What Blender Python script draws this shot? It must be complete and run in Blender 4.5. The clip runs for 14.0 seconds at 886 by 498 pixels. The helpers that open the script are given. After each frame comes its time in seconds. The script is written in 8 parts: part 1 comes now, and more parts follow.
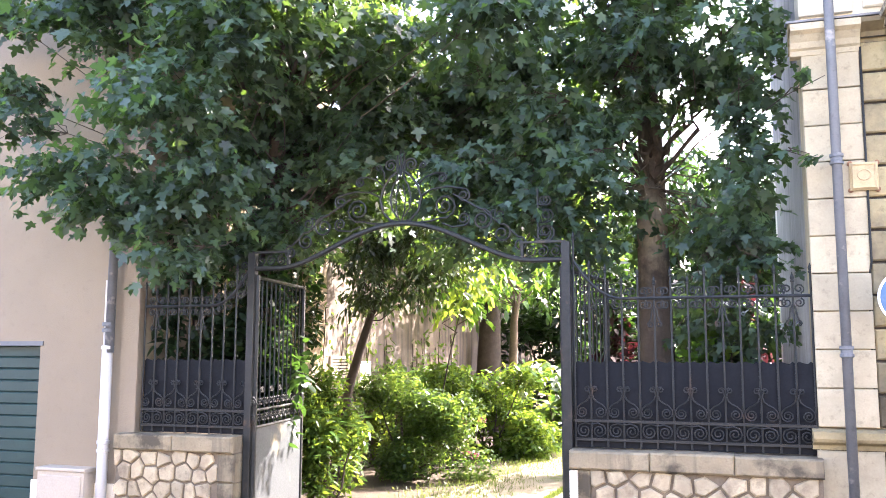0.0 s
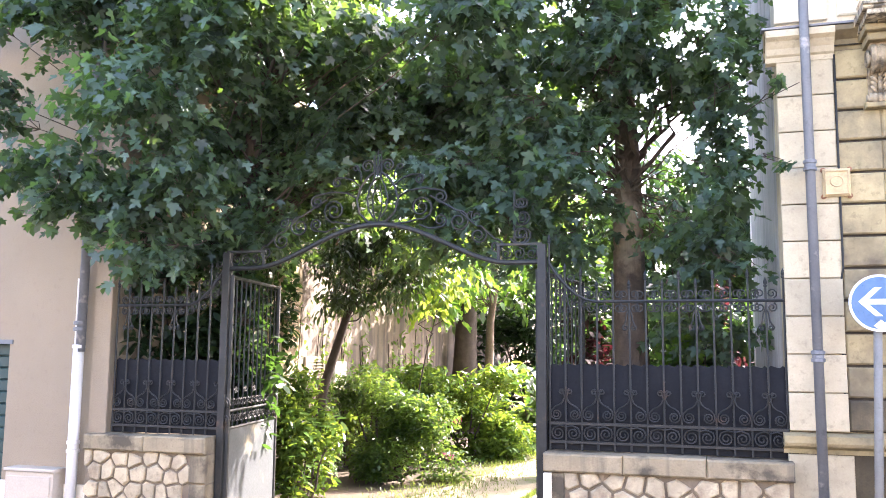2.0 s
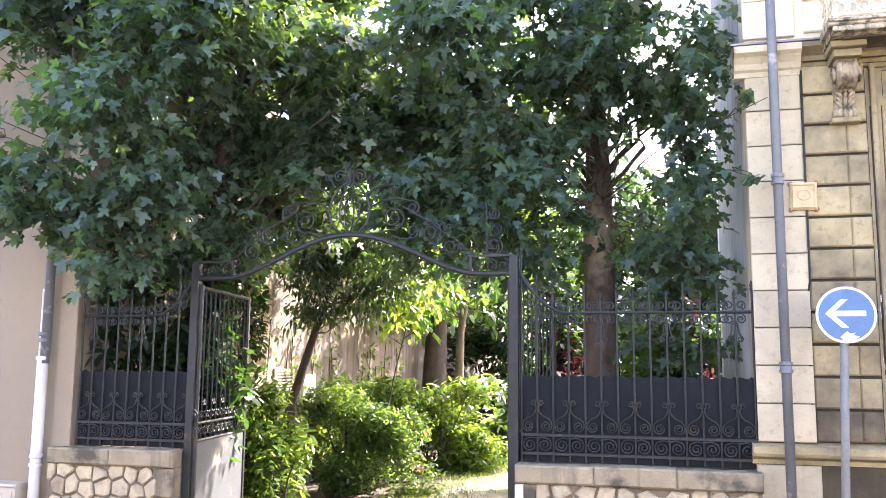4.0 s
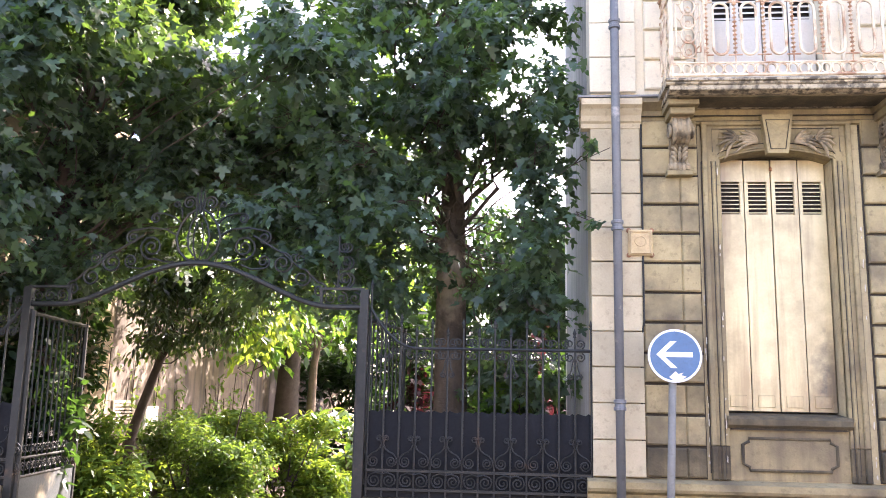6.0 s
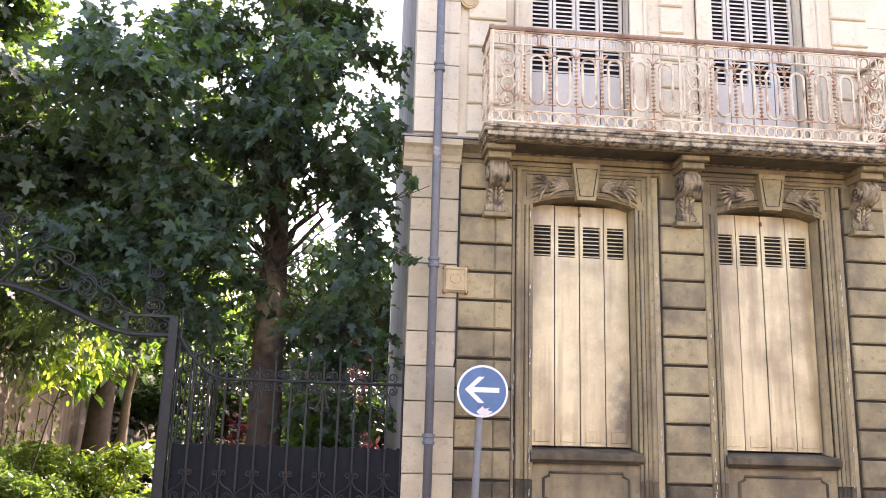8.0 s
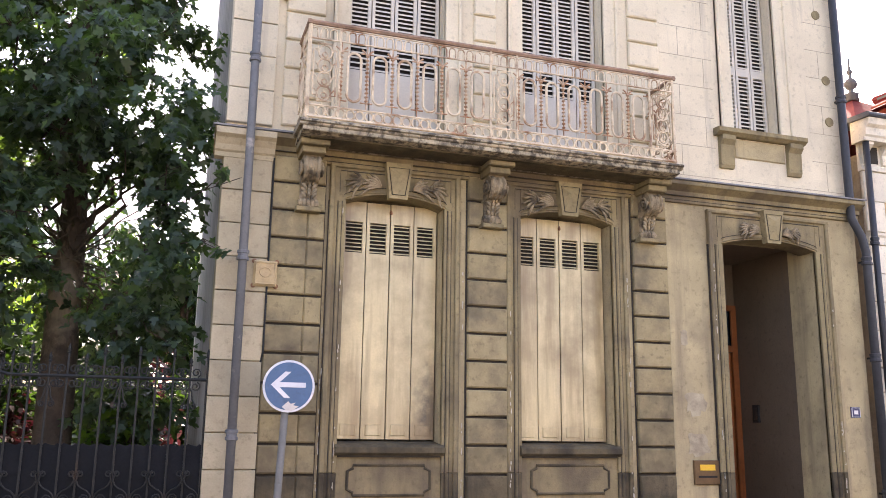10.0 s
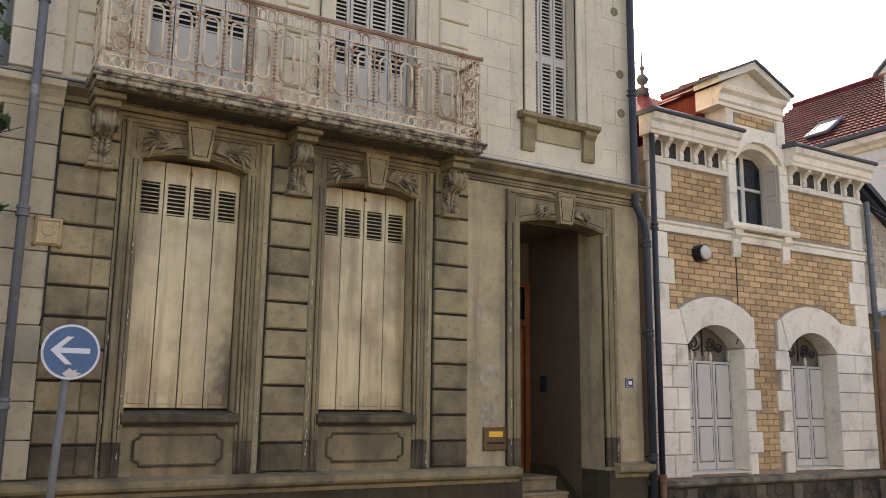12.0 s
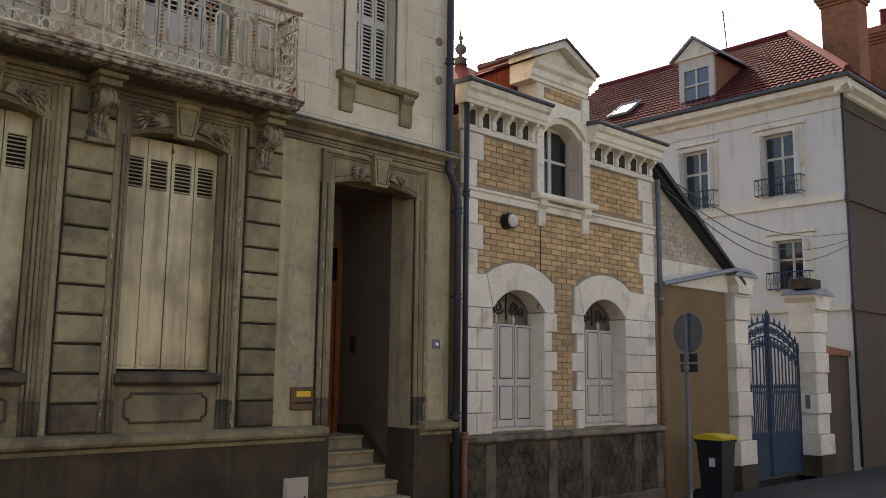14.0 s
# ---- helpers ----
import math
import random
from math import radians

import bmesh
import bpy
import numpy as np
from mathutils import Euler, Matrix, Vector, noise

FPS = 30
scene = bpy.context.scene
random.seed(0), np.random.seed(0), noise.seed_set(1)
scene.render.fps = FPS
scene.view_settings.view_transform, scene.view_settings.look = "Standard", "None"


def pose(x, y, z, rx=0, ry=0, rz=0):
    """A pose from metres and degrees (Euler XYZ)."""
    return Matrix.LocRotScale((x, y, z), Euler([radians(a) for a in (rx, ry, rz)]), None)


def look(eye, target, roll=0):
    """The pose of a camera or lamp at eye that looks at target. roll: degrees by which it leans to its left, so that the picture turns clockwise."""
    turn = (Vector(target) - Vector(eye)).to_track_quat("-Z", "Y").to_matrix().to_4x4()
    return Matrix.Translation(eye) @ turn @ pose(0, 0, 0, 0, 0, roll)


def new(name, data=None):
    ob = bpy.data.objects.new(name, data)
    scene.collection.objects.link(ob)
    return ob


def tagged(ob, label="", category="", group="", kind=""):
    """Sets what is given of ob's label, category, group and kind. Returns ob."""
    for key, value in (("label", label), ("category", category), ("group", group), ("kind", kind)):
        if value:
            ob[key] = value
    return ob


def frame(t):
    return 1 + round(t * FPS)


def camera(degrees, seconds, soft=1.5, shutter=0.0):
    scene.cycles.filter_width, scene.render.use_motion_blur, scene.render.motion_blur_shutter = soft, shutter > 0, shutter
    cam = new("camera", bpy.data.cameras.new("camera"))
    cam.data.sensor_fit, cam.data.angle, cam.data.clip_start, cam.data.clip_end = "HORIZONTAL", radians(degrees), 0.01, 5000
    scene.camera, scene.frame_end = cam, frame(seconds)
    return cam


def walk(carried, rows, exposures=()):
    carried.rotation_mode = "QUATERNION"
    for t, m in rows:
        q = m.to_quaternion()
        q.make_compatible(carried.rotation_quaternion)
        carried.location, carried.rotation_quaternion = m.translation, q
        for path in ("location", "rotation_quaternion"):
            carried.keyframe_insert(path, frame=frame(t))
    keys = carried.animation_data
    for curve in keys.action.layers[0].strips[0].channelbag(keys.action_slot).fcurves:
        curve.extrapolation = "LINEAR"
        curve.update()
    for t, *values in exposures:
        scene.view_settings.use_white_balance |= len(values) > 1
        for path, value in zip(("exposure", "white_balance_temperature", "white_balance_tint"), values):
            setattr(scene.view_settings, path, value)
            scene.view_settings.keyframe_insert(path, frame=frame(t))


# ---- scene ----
cam = camera(54.7, 14.0, soft=0.9)
PATH = [
    (0, (0.793, -0.598, 2.019), (0.177, 1.29, 2.256), 0.1),
    (0.5, (0.793, -0.604, 2.02), (0.193, 1.29, 2.252), 0.4),
    (1, (0.797, -0.601, 2.022), (0.209, 1.296, 2.253), 0.5),
    (1.5, (0.799, -0.592, 2.028), (0.221, 1.309, 2.26), 0.5),
    (2, (0.8, -0.583, 2.031), (0.234, 1.32, 2.269), 0.5),
    (4.3, (0.762, -0.581, 2.013), (0.297, 1.343, 2.293), 0.5),
    (4.5, (0.759, -0.585, 2.012), (0.319, 1.344, 2.301), 0.5),
    (5, (0.765, -0.589, 2.007), (0.403, 1.353, 2.317), 0.7),
    (5.5, (0.809, -0.586, 2.012), (0.537, 1.368, 2.343), 1.0),
    (6, (0.86, -0.594, 2.022), (0.681, 1.367, 2.372), 1.2),
    (6.5, (0.92, -0.613, 2.024), (0.829, 1.35, 2.396), 1.3),
    (7, (0.984, -0.624, 2.024), (0.981, 1.336, 2.42), 1.5),
    (7.5, (1.04, -0.616, 2.025), (1.13, 1.338, 2.445), 1.6),
    (9.8, (1.077, -0.711, 2.068), (1.638, 1.161, 2.491), 0.9),
    (10, (1.078, -0.72, 2.069), (1.684, 1.14, 2.486), 0.8),
    (10.5, (1.087, -0.736, 2.073), (1.801, 1.089, 2.471), 0.7),
    (11, (1.115, -0.75, 2.062), (1.928, 1.036, 2.447), 0.7),
    (11.5, (1.128, -0.768, 2.05), (2.04, 0.973, 2.422), 0.7),
    (12, (1.136, -0.763, 2.042), (2.145, 0.926, 2.402), 0.7),
    (12.5, (1.143, -0.744, 2.039), (2.248, 0.886, 2.387), 0.8),
    (13, (1.152, -0.762, 2.028), (2.346, 0.807, 2.363), 0.7),
    (13.5, (1.158, -0.772, 2.014), (2.439, 0.731, 2.329), 0.7),
    (14, (1.145, -0.784, 2.007), (2.504, 0.656, 2.29), 0.7),
]
EXPO = [(0, 3.7, 6280, 25), (2, 3.7, 6280, 25), (4.5, 3.5, 6280, 25), (7.5, 2.92, 6900, 30), (10, 2.42, 7100, 28), (11, 2.1, 7350, 24), (12.5, 1.27, 7250, 20), (14, 0.90, 7150, 17)]
walk(cam, [(t, look(eye, target, roll)) for t, eye, target, roll in PATH], EXPO)

# ---- light: sky and one sun behind the garden and the houses ----
SUN_DIR = Vector((0.50, 0.62, 0.62)).normalized()
world = bpy.data.worlds.new("World")
scene.world = world
world.use_nodes = True
wt = world.node_tree
wt.nodes.clear()
sky = wt.nodes.new("ShaderNodeTexSky")
sky.sky_type = 'NISHITA'
sky.sun_disc = False
sky.sun_elevation = math.asin(SUN_DIR.z)
sky.sun_rotation = math.atan2(SUN_DIR.x, SUN_DIR.y)
sky.air_density, sky.dust_density, sky.ozone_density = 1.0, 3.5, 1.0
wbg = wt.nodes.new("ShaderNodeBackground")
wbg.inputs["Strength"].default_value = 0.15
wout = wt.nodes.new("ShaderNodeOutputWorld")
wt.links.new(sky.outputs[0], wbg.inputs["Color"])
wt.links.new(wbg.outputs[0], wout.inputs["Surface"])
sun_data = bpy.data.lights.new("sun", 'SUN')
sun_data.energy, sun_data.angle, sun_data.color = 3.6, radians(0.6), (1.0, 0.93, 0.80)
sun = new("sun", sun_data)
sun.matrix_world = look(SUN_DIR * 60, (0, 0, 0))


# ---- materials ----
def mat(name, base, rough=0.8, metal=0.0, scale=3.0, vary=0.15, dark=None, dark_scale=0.7, dark_at=(0.55, 0.75), bump=0.2, fine=60.0,
        streak=None, streak_at=(0.55, 0.7), island=0.0, rnd=0.0, spec=0.3, stain=None, speck=0.30):
    """Base colour with fine grain, large stains, vertical streaks and relief."""
    m = bpy.data.materials.new(name)
    m.use_nodes = True
    nt = m.node_tree
    nd, ln = nt.nodes, nt.links
    bsdf = nd["Principled BSDF"]
    bsdf.inputs["Roughness"].default_value = rough
    bsdf.inputs["Metallic"].default_value = metal
    bsdf.inputs["Specular IOR Level"].default_value = spec
    geo = nd.new("ShaderNodeNewGeometry")
    pos = geo.outputs["Position"]

    def noise_tex(sc, detail=4.0, vec=pos):
        n = nd.new("ShaderNodeTexNoise")
        n.inputs["Scale"].default_value = sc
        n.inputs["Detail"].default_value = detail
        n.inputs["Roughness"].default_value = 0.6
        ln.new(vec, n.inputs["Vector"])
        return n.outputs["Fac"]

    def ramp(fac, a, b, lo, hi):
        r = nd.new("ShaderNodeMapRange")
        r.inputs[1].default_value, r.inputs[2].default_value = a, b
        r.inputs[3].default_value, r.inputs[4].default_value = lo, hi
        ln.new(fac, r.inputs[0])
        return r.outputs[0]

    def mix(fac, a, b, mode='MIX'):
        x = nd.new("ShaderNodeMix")
        x.data_type, x.blend_type = 'RGBA', mode
        for sock, val in ((x.inputs[0], fac), (x.inputs[6], a), (x.inputs[7], b)):
            if hasattr(val, "is_linked"):
                ln.new(val, sock)
            elif isinstance(val, (int, float)):
                sock.default_value = val
            else:
                sock.default_value = (*val, 1)
        return x.outputs[2]

    lo = tuple(c * (1 - vary) for c in base)
    hi = tuple(min(0.95, c * (1 + vary)) for c in base)
    col = mix(ramp(noise_tex(scale, 5), 0.3, 0.7, 0, 1), lo, hi)
    grain = noise_tex(fine, 3)
    col = mix(ramp(grain, 0.3, 0.7, 0, 0.35), col, tuple(c * 0.72 for c in base))
    if dark:
        col = mix(ramp(noise_tex(dark_scale, 7), *dark_at, 0, 0.85), col, dark)
    col = mix(ramp(noise_tex(19.0, 8), 0.56, 0.70, 0, speck), col, tuple(c * 0.35 for c in base))
    if stain:
        sx, sy, sz, rx, rz, scol = stain
        vm = nd.new("ShaderNodeVectorMath")
        vm.operation = 'SUBTRACT'
        vm.inputs[1].default_value = (sx, sy, sz)
        ln.new(pos, vm.inputs[0])
        vs = nd.new("ShaderNodeVectorMath")
        vs.operation = 'MULTIPLY'
        vs.inputs[1].default_value = (1 / rx, 1.0, 1 / rz)
        ln.new(vm.outputs[0], vs.inputs[0])
        vl = nd.new("ShaderNodeVectorMath")
        vl.operation = 'LENGTH'
        ln.new(vs.outputs[0], vl.inputs[0])
        ad = nd.new("ShaderNodeMath")
        ad.operation = 'MULTIPLY_ADD'
        ln.new(noise_tex(9.0, 7), ad.inputs[0])
        ad.inputs[1].default_value = 1.6
        ln.new(vl.outputs["Value"], ad.inputs[2])
        col = mix(ramp(ad.outputs[0], 1.0, 1.7, 0.9, 0.0), col, scol)
    if streak:
        mp = nd.new("ShaderNodeMapping")
        mp.inputs["Scale"].default_value = (6.0, 6.0, 0.5)
        ln.new(pos, mp.inputs["Vector"])
        col = mix(ramp(noise_tex(1.0, 6, mp.outputs[0]), *streak_at, 0, 0.7), col, streak)
    for amount, sock in ((island, geo.outputs["Random Per Island"]), (rnd, None)):
        if amount:
            if sock is None:
                oi = nd.new("ShaderNodeObjectInfo")
                sock = oi.outputs["Random"]
            hsv = nd.new("ShaderNodeHueSaturation")
            ln.new(ramp(sock, 0, 1, 1 - amount, 1 + amount), hsv.inputs["Value"])
            ln.new(col, hsv.inputs["Color"])
            col = hsv.outputs[0]
    ln.new(col, bsdf.inputs["Base Color"])
    ln.new(ramp(grain, 0.2, 0.8, max(0.02, rough - 0.12), min(1, rough + 0.1)), bsdf.inputs["Roughness"])
    if bump:
        b = nd.new("ShaderNodeBump")
        b.inputs["Strength"].default_value = bump
        b.inputs["Distance"].default_value = 0.01
        ln.new(grain, b.inputs["Height"])
        ln.new(b.outputs[0], bsdf.inputs["Normal"])
    return m


def leaf_mat(name, base, trans, vary=0.35, trans_w=0.45, rough=0.45):
    """Leaf: glossy upper side, light shining through."""
    m = bpy.data.materials.new(name)
    m.use_nodes = True
    nd, ln = m.node_tree.nodes, m.node_tree.links
    bsdf = nd["Principled BSDF"]
    bsdf.inputs["Roughness"].default_value = rough
    bsdf.inputs["Specular IOR Level"].default_value = 0.5
    geo = nd.new("ShaderNodeNewGeometry")
    n = nd.new("ShaderNodeTexNoise")
    n.inputs["Scale"].default_value = 1.1
    ln.new(geo.outputs["Position"], n.inputs["Vector"])
    add = nd.new("ShaderNodeMath")
    add.operation = 'ADD'
    ln.new(geo.outputs["Random Per Island"], add.inputs[0])
    ln.new(n.outputs["Fac"], add.inputs[1])
    r = nd.new("ShaderNodeMapRange")
    r.inputs[1].default_value, r.inputs[2].default_value = 0.2, 1.5
    r.inputs[3].default_value, r.inputs[4].default_value = 1 - vary, 1 + vary
    ln.new(add.outputs[0], r.inputs[0])
    outs = []
    for c in (base, trans):
        h = nd.new("ShaderNodeHueSaturation")
        h.inputs["Color"].default_value = (*c, 1)
        ln.new(r.outputs[0], h.inputs["Value"])
        outs.append(h.outputs[0])
    ln.new(outs[0], bsdf.inputs["Base Color"])
    tr = nd.new("ShaderNodeBsdfTranslucent")
    ln.new(outs[1], tr.inputs["Color"])
    mx = nd.new("ShaderNodeMixShader")
    mx.inputs[0].default_value = trans_w
    ln.new(bsdf.outputs[0], mx.inputs[1])
    ln.new(tr.outputs[0], mx.inputs[2])
    ln.new(mx.outputs[0], nd["Material Output"].inputs["Surface"])
    return m


def glass_mat(name, tint=(0.02, 0.025, 0.03)):
    m = bpy.data.materials.new(name)
    m.use_nodes = True
    b = m.node_tree.nodes["Principled BSDF"]
    b.inputs["Base Color"].default_value = (*tint, 1)
    b.inputs["Roughness"].default_value = 0.03
    b.inputs["Specular IOR Level"].default_value = 0.8
    return m


STONE_WALL = mat("limestone_ashlar", (0.45, 0.365, 0.205), 0.9, speck=0.45, bump=0.35, scale=1.8, vary=0.2, dark=(0.17, 0.135, 0.09), dark_scale=1.3, dark_at=(0.50, 0.72), streak=(0.20, 0.16, 0.105), streak_at=(0.5, 0.7))
STONE = mat("limestone", (0.30, 0.236, 0.122), 0.9, speck=0.5, bump=0.35, scale=2.2, vary=0.2, dark=(0.11, 0.085, 0.058), dark_scale=1.5, dark_at=(0.48, 0.68), streak=(0.13, 0.10, 0.065), streak_at=(0.46, 0.66))
# dark stone for sooty courses and for the shade under the balcony
STONE_SOOT_SHADED = mat("sooty_and_shaded_limestone", (0.14, 0.110, 0.062), 0.92, speck=0.5, scale=5, vary=0.25, dark=(0.035, 0.029, 0.021), dark_scale=2.6, dark_at=(0.45, 0.66), streak=(0.05, 0.041, 0.028), streak_at=(0.48, 0.66), bump=0.35)
STONE_BLOCK = mat("limestone_block", (0.33, 0.262, 0.138), 0.9, speck=0.5, scale=5, vary=0.2, dark=(0.10, 0.08, 0.055), dark_scale=2.2, dark_at=(0.46, 0.72), rnd=0.16)
FLAKE = mat("flaking_white_paint", (0.58, 0.53, 0.43), 0.85, scale=12, vary=0.1)
STONE_UP = mat("limestone_clean", (0.70, 0.612, 0.44), 0.9, scale=1.4, vary=0.12, dark=(0.30, 0.24, 0.16), dark_scale=0.8, dark_at=(0.58, 0.85), streak=(0.42, 0.37, 0.28))
CARVED = mat("carved_limestone", (0.34, 0.265, 0.165), 0.9, scale=7, vary=0.25, dark=(0.055, 0.045, 0.033), dark_scale=9, dark_at=(0.44, 0.62), bump=0.3)
SLAB_PALE = mat("stained_slab_edge", (0.46, 0.385, 0.265), 0.95, scale=5, vary=0.25, dark=(0.035, 0.03, 0.024), dark_scale=15.0, dark_at=(0.44, 0.58), streak=(0.14, 0.115, 0.085), streak_at=(0.54, 0.66), bump=0.4)
ASHLAR_JOINT = mat("ashlar_joint", (0.40, 0.34, 0.25), 0.95, scale=3, vary=0.25)
STONE_DIRTY = mat("limestone_sooty", (0.080, 0.062, 0.034), 0.95, scale=2.5, vary=0.25, dark=(0.030, 0.024, 0.015), dark_scale=1.6, dark_at=(0.45, 0.7), streak=(0.045, 0.036, 0.022), streak_at=(0.45, 0.65))
STEP = mat("step_stone", (0.44, 0.35, 0.205), 0.85, scale=5, vary=0.2, dark=(0.12, 0.09, 0.06), dark_scale=3, dark_at=(0.5, 0.75))
CORNER = mat("cream_corner_stone", (0.46, 0.388, 0.255), 0.9, scale=4, vary=0.14, dark=(0.24, 0.19, 0.125), dark_scale=2.0, dark_at=(0.55, 0.78), rnd=0.10, speck=0.4)
PIER_STONE = mat("grey_brown_pier_stone", (0.17, 0.138, 0.09), 0.95, scale=5, vary=0.25, dark=(0.045, 0.037, 0.026), dark_scale=2.6, dark_at=(0.47, 0.66), bump=0.4)
PLINTH_BROWN = mat("brown_plinth_stone", (0.105, 0.083, 0.052), 0.95, scale=5, vary=0.3, dark=(0.026, 0.022, 0.016), dark_scale=2.4, dark_at=(0.44, 0.62), streak=(0.05, 0.042, 0.03), streak_at=(0.5, 0.66), bump=0.4)
LEDGE_STONE = mat("weathered_ledge", (0.30, 0.25, 0.175), 0.95, scale=5, vary=0.25, dark=(0.06, 0.05, 0.036), dark_scale=2.2, dark_at=(0.46, 0.64), bump=0.4)
STONE_WHITE = mat("white_stone", (0.82, 0.735, 0.575), 0.88, scale=2.5, vary=0.10, dark=(0.34, 0.28, 0.19), dark_scale=2.6, dark_at=(0.56, 0.80), rnd=0.10, speck=0.4)
CAP = mat("coping_stone", (0.28, 0.222, 0.135), 0.95, scale=4, vary=0.25, streak=(0.10, 0.08, 0.055), streak_at=(0.52, 0.66), dark=(0.05, 0.042, 0.03), dark_scale=3.2, dark_at=(0.48, 0.60), bump=0.4)
RUBBLE = mat("rubble_stone", (0.44, 0.355, 0.225), 0.92, scale=6, vary=0.22, dark=(0.17, 0.125, 0.08), dark_scale=4.0, dark_at=(0.5, 0.7), speck=0.5, rnd=0.14, bump=0.5)
MORTAR = mat("mortar", (0.19, 0.148, 0.10), 0.95, scale=8, vary=0.2, bump=0.6)
RENDER_BEIGE = mat("beige_roughcast", (0.285, 0.225, 0.152), 0.95, speck=0.12, scale=0.8, vary=0.10, bump=0.6, fine=110, streak=(0.27, 0.212, 0.145), streak_at=(0.52, 0.85))
RENDER_BOUNCE = mat("pale_bounce_roughcast", (0.46, 0.43, 0.38), 0.95, speck=0.05, scale=0.8, vary=0.10, bump=0.6, fine=110, streak=(0.34, 0.32, 0.28), streak_at=(0.52, 0.85))
RENDER_OCHRE = mat("ochre_render", (0.23, 0.148, 0.068), 0.92, speck=0.12, scale=1.0, vary=0.15, dark=(0.13, 0.10, 0.065), dark_at=(0.5, 0.8), streak=(0.20, 0.14, 0.075))
RENDER_GREY = mat("weathered_grey_render", (0.34, 0.32, 0.28), 0.92, speck=0.3, scale=1.2, vary=0.2, streak=(0.16, 0.15, 0.13), streak_at=(0.48, 0.68))
RENDER_WHITE = mat("grey_white_render", (0.76, 0.715, 0.625), 0.92, speck=0.22, scale=0.7, vary=0.08, streak=(0.40, 0.37, 0.32), streak_at=(0.55, 0.8))
RENDER_BROWN = mat("brown_render", (0.11, 0.082, 0.058), 0.92, scale=0.8, vary=0.15, streak=(0.075, 0.058, 0.043))
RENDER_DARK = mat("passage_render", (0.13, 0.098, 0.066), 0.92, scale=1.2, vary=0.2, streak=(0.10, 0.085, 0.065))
BRICK = mat("yellow_brick", (0.56, 0.365, 0.18), 0.88, scale=9, vary=0.15, dark=(0.22, 0.15, 0.08), dark_scale=0.9, dark_at=(0.52, 0.80), rnd=0.20)
BRICK_J = mat("yellow_brick_joined", (0.60, 0.395, 0.195), 0.88, scale=9, vary=0.12, dark=(0.22, 0.15, 0.08), dark_scale=0.9, dark_at=(0.6, 0.85), island=0.16)
BRICK_GREY = mat("grey_brick", (0.47, 0.41, 0.295), 0.9, scale=7, vary=0.14, island=0.14)
JOINT = mat("brick_joint", (0.33, 0.255, 0.165), 0.95, scale=9, vary=0.2)
SHUTTER = mat("cream_painted_shutter", (0.67, 0.55, 0.30), 0.36, speck=0.10, scale=1.3, vary=0.12, dark=(0.22, 0.155, 0.075), dark_scale=1.9, dark_at=(0.43, 0.72), streak=(0.27, 0.18, 0.085), streak_at=(0.46, 0.64), bump=0.06, spec=0.6, stain=(3.47, 6.8, 2.22, 0.24, 0.46, (0.05, 0.045, 0.04)))
SHUTTER_W = mat("white_painted_wood", (0.60, 0.555, 0.465), 0.6, speck=0.08, scale=2, vary=0.06, bump=0.08)
# soot in joints, and the painted shade of incised grooves
SOOT_AND_SHADE = mat("soot_joint_and_groove_shade", (0.05, 0.042, 0.032), 0.95, scale=6, vary=0.3)
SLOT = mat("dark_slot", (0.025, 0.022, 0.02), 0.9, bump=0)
IRON = mat("dark_iron", (0.021, 0.022, 0.020), 0.5, metal=0.0, scale=10, vary=0.25, dark=(0.10, 0.055, 0.03), dark_scale=5, dark_at=(0.6, 0.8), bump=0.1, spec=0.25)
SHEET = mat("blue_grey_sheet", (0.0115, 0.0125, 0.0145), 0.7, spec=0.12, scale=2, vary=0.15, dark=(0.018, 0.019, 0.021), dark_scale=1.5, bump=0.08)
SHEET_PALE = mat("pale_gate_sheet", (0.060, 0.067, 0.070), 0.5, scale=1.5, vary=0.12, dark=(0.45, 0.36, 0.2), dark_scale=1.6, dark_at=(0.55, 0.75), bump=0.05)
IRON_CREAM = mat("cream_rusty_iron", (0.70, 0.57, 0.39), 0.6, scale=12, vary=0.15, dark=(0.25, 0.11, 0.045), dark_scale=5, dark_at=(0.48, 0.64), bump=0.15)
IRON_BLEED = mat("rust_bled_iron", (0.60, 0.43, 0.28), 0.7, scale=12, vary=0.2, dark=(0.30, 0.13, 0.055), dark_scale=7, dark_at=(0.42, 0.60), bump=0.2)
IRON_RUST = mat("rusty_iron", (0.24, 0.115, 0.06), 0.8, scale=14, vary=0.3, dark=(0.10, 0.06, 0.04), dark_scale=6, bump=0.3)
RUST_RAIL = mat("worn_rust_rail", (0.33, 0.21, 0.14), 0.75, scale=14, vary=0.25, dark=(0.12, 0.065, 0.04), dark_scale=5, bump=0.2)
GATE_BLUE = mat("blue_painted_iron", (0.045, 0.070, 0.105), 0.75, spec=0.12, scale=4, vary=0.2, dark=(0.10, 0.08, 0.06), dark_scale=3, dark_at=(0.6, 0.8), bump=0.1)
ZINC = mat("zinc", (0.24, 0.25, 0.27), 0.5, metal=0.35, scale=5, vary=0.15, streak=(0.15, 0.15, 0.16), bump=0.08)
PIPE_GREY = mat("grey_pipe", (0.155, 0.158, 0.16), 0.5, scale=6, vary=0.12, dark=(0.4, 0.37, 0.33), dark_scale=5, dark_at=(0.6, 0.7), bump=0.1)
LEAD = mat("dark_lead", (0.095, 0.10, 0.108), 0.6, scale=6, vary=0.2, bump=0.1)
PIPE_DARK = mat("dark_pipe", (0.045, 0.047, 0.052), 0.5, scale=6, vary=0.15, bump=0.08)
PVC = mat("white_pvc", (0.60, 0.57, 0.52), 0.35, speck=0.04, scale=3, vary=0.04, bump=0.02, spec=0.5)
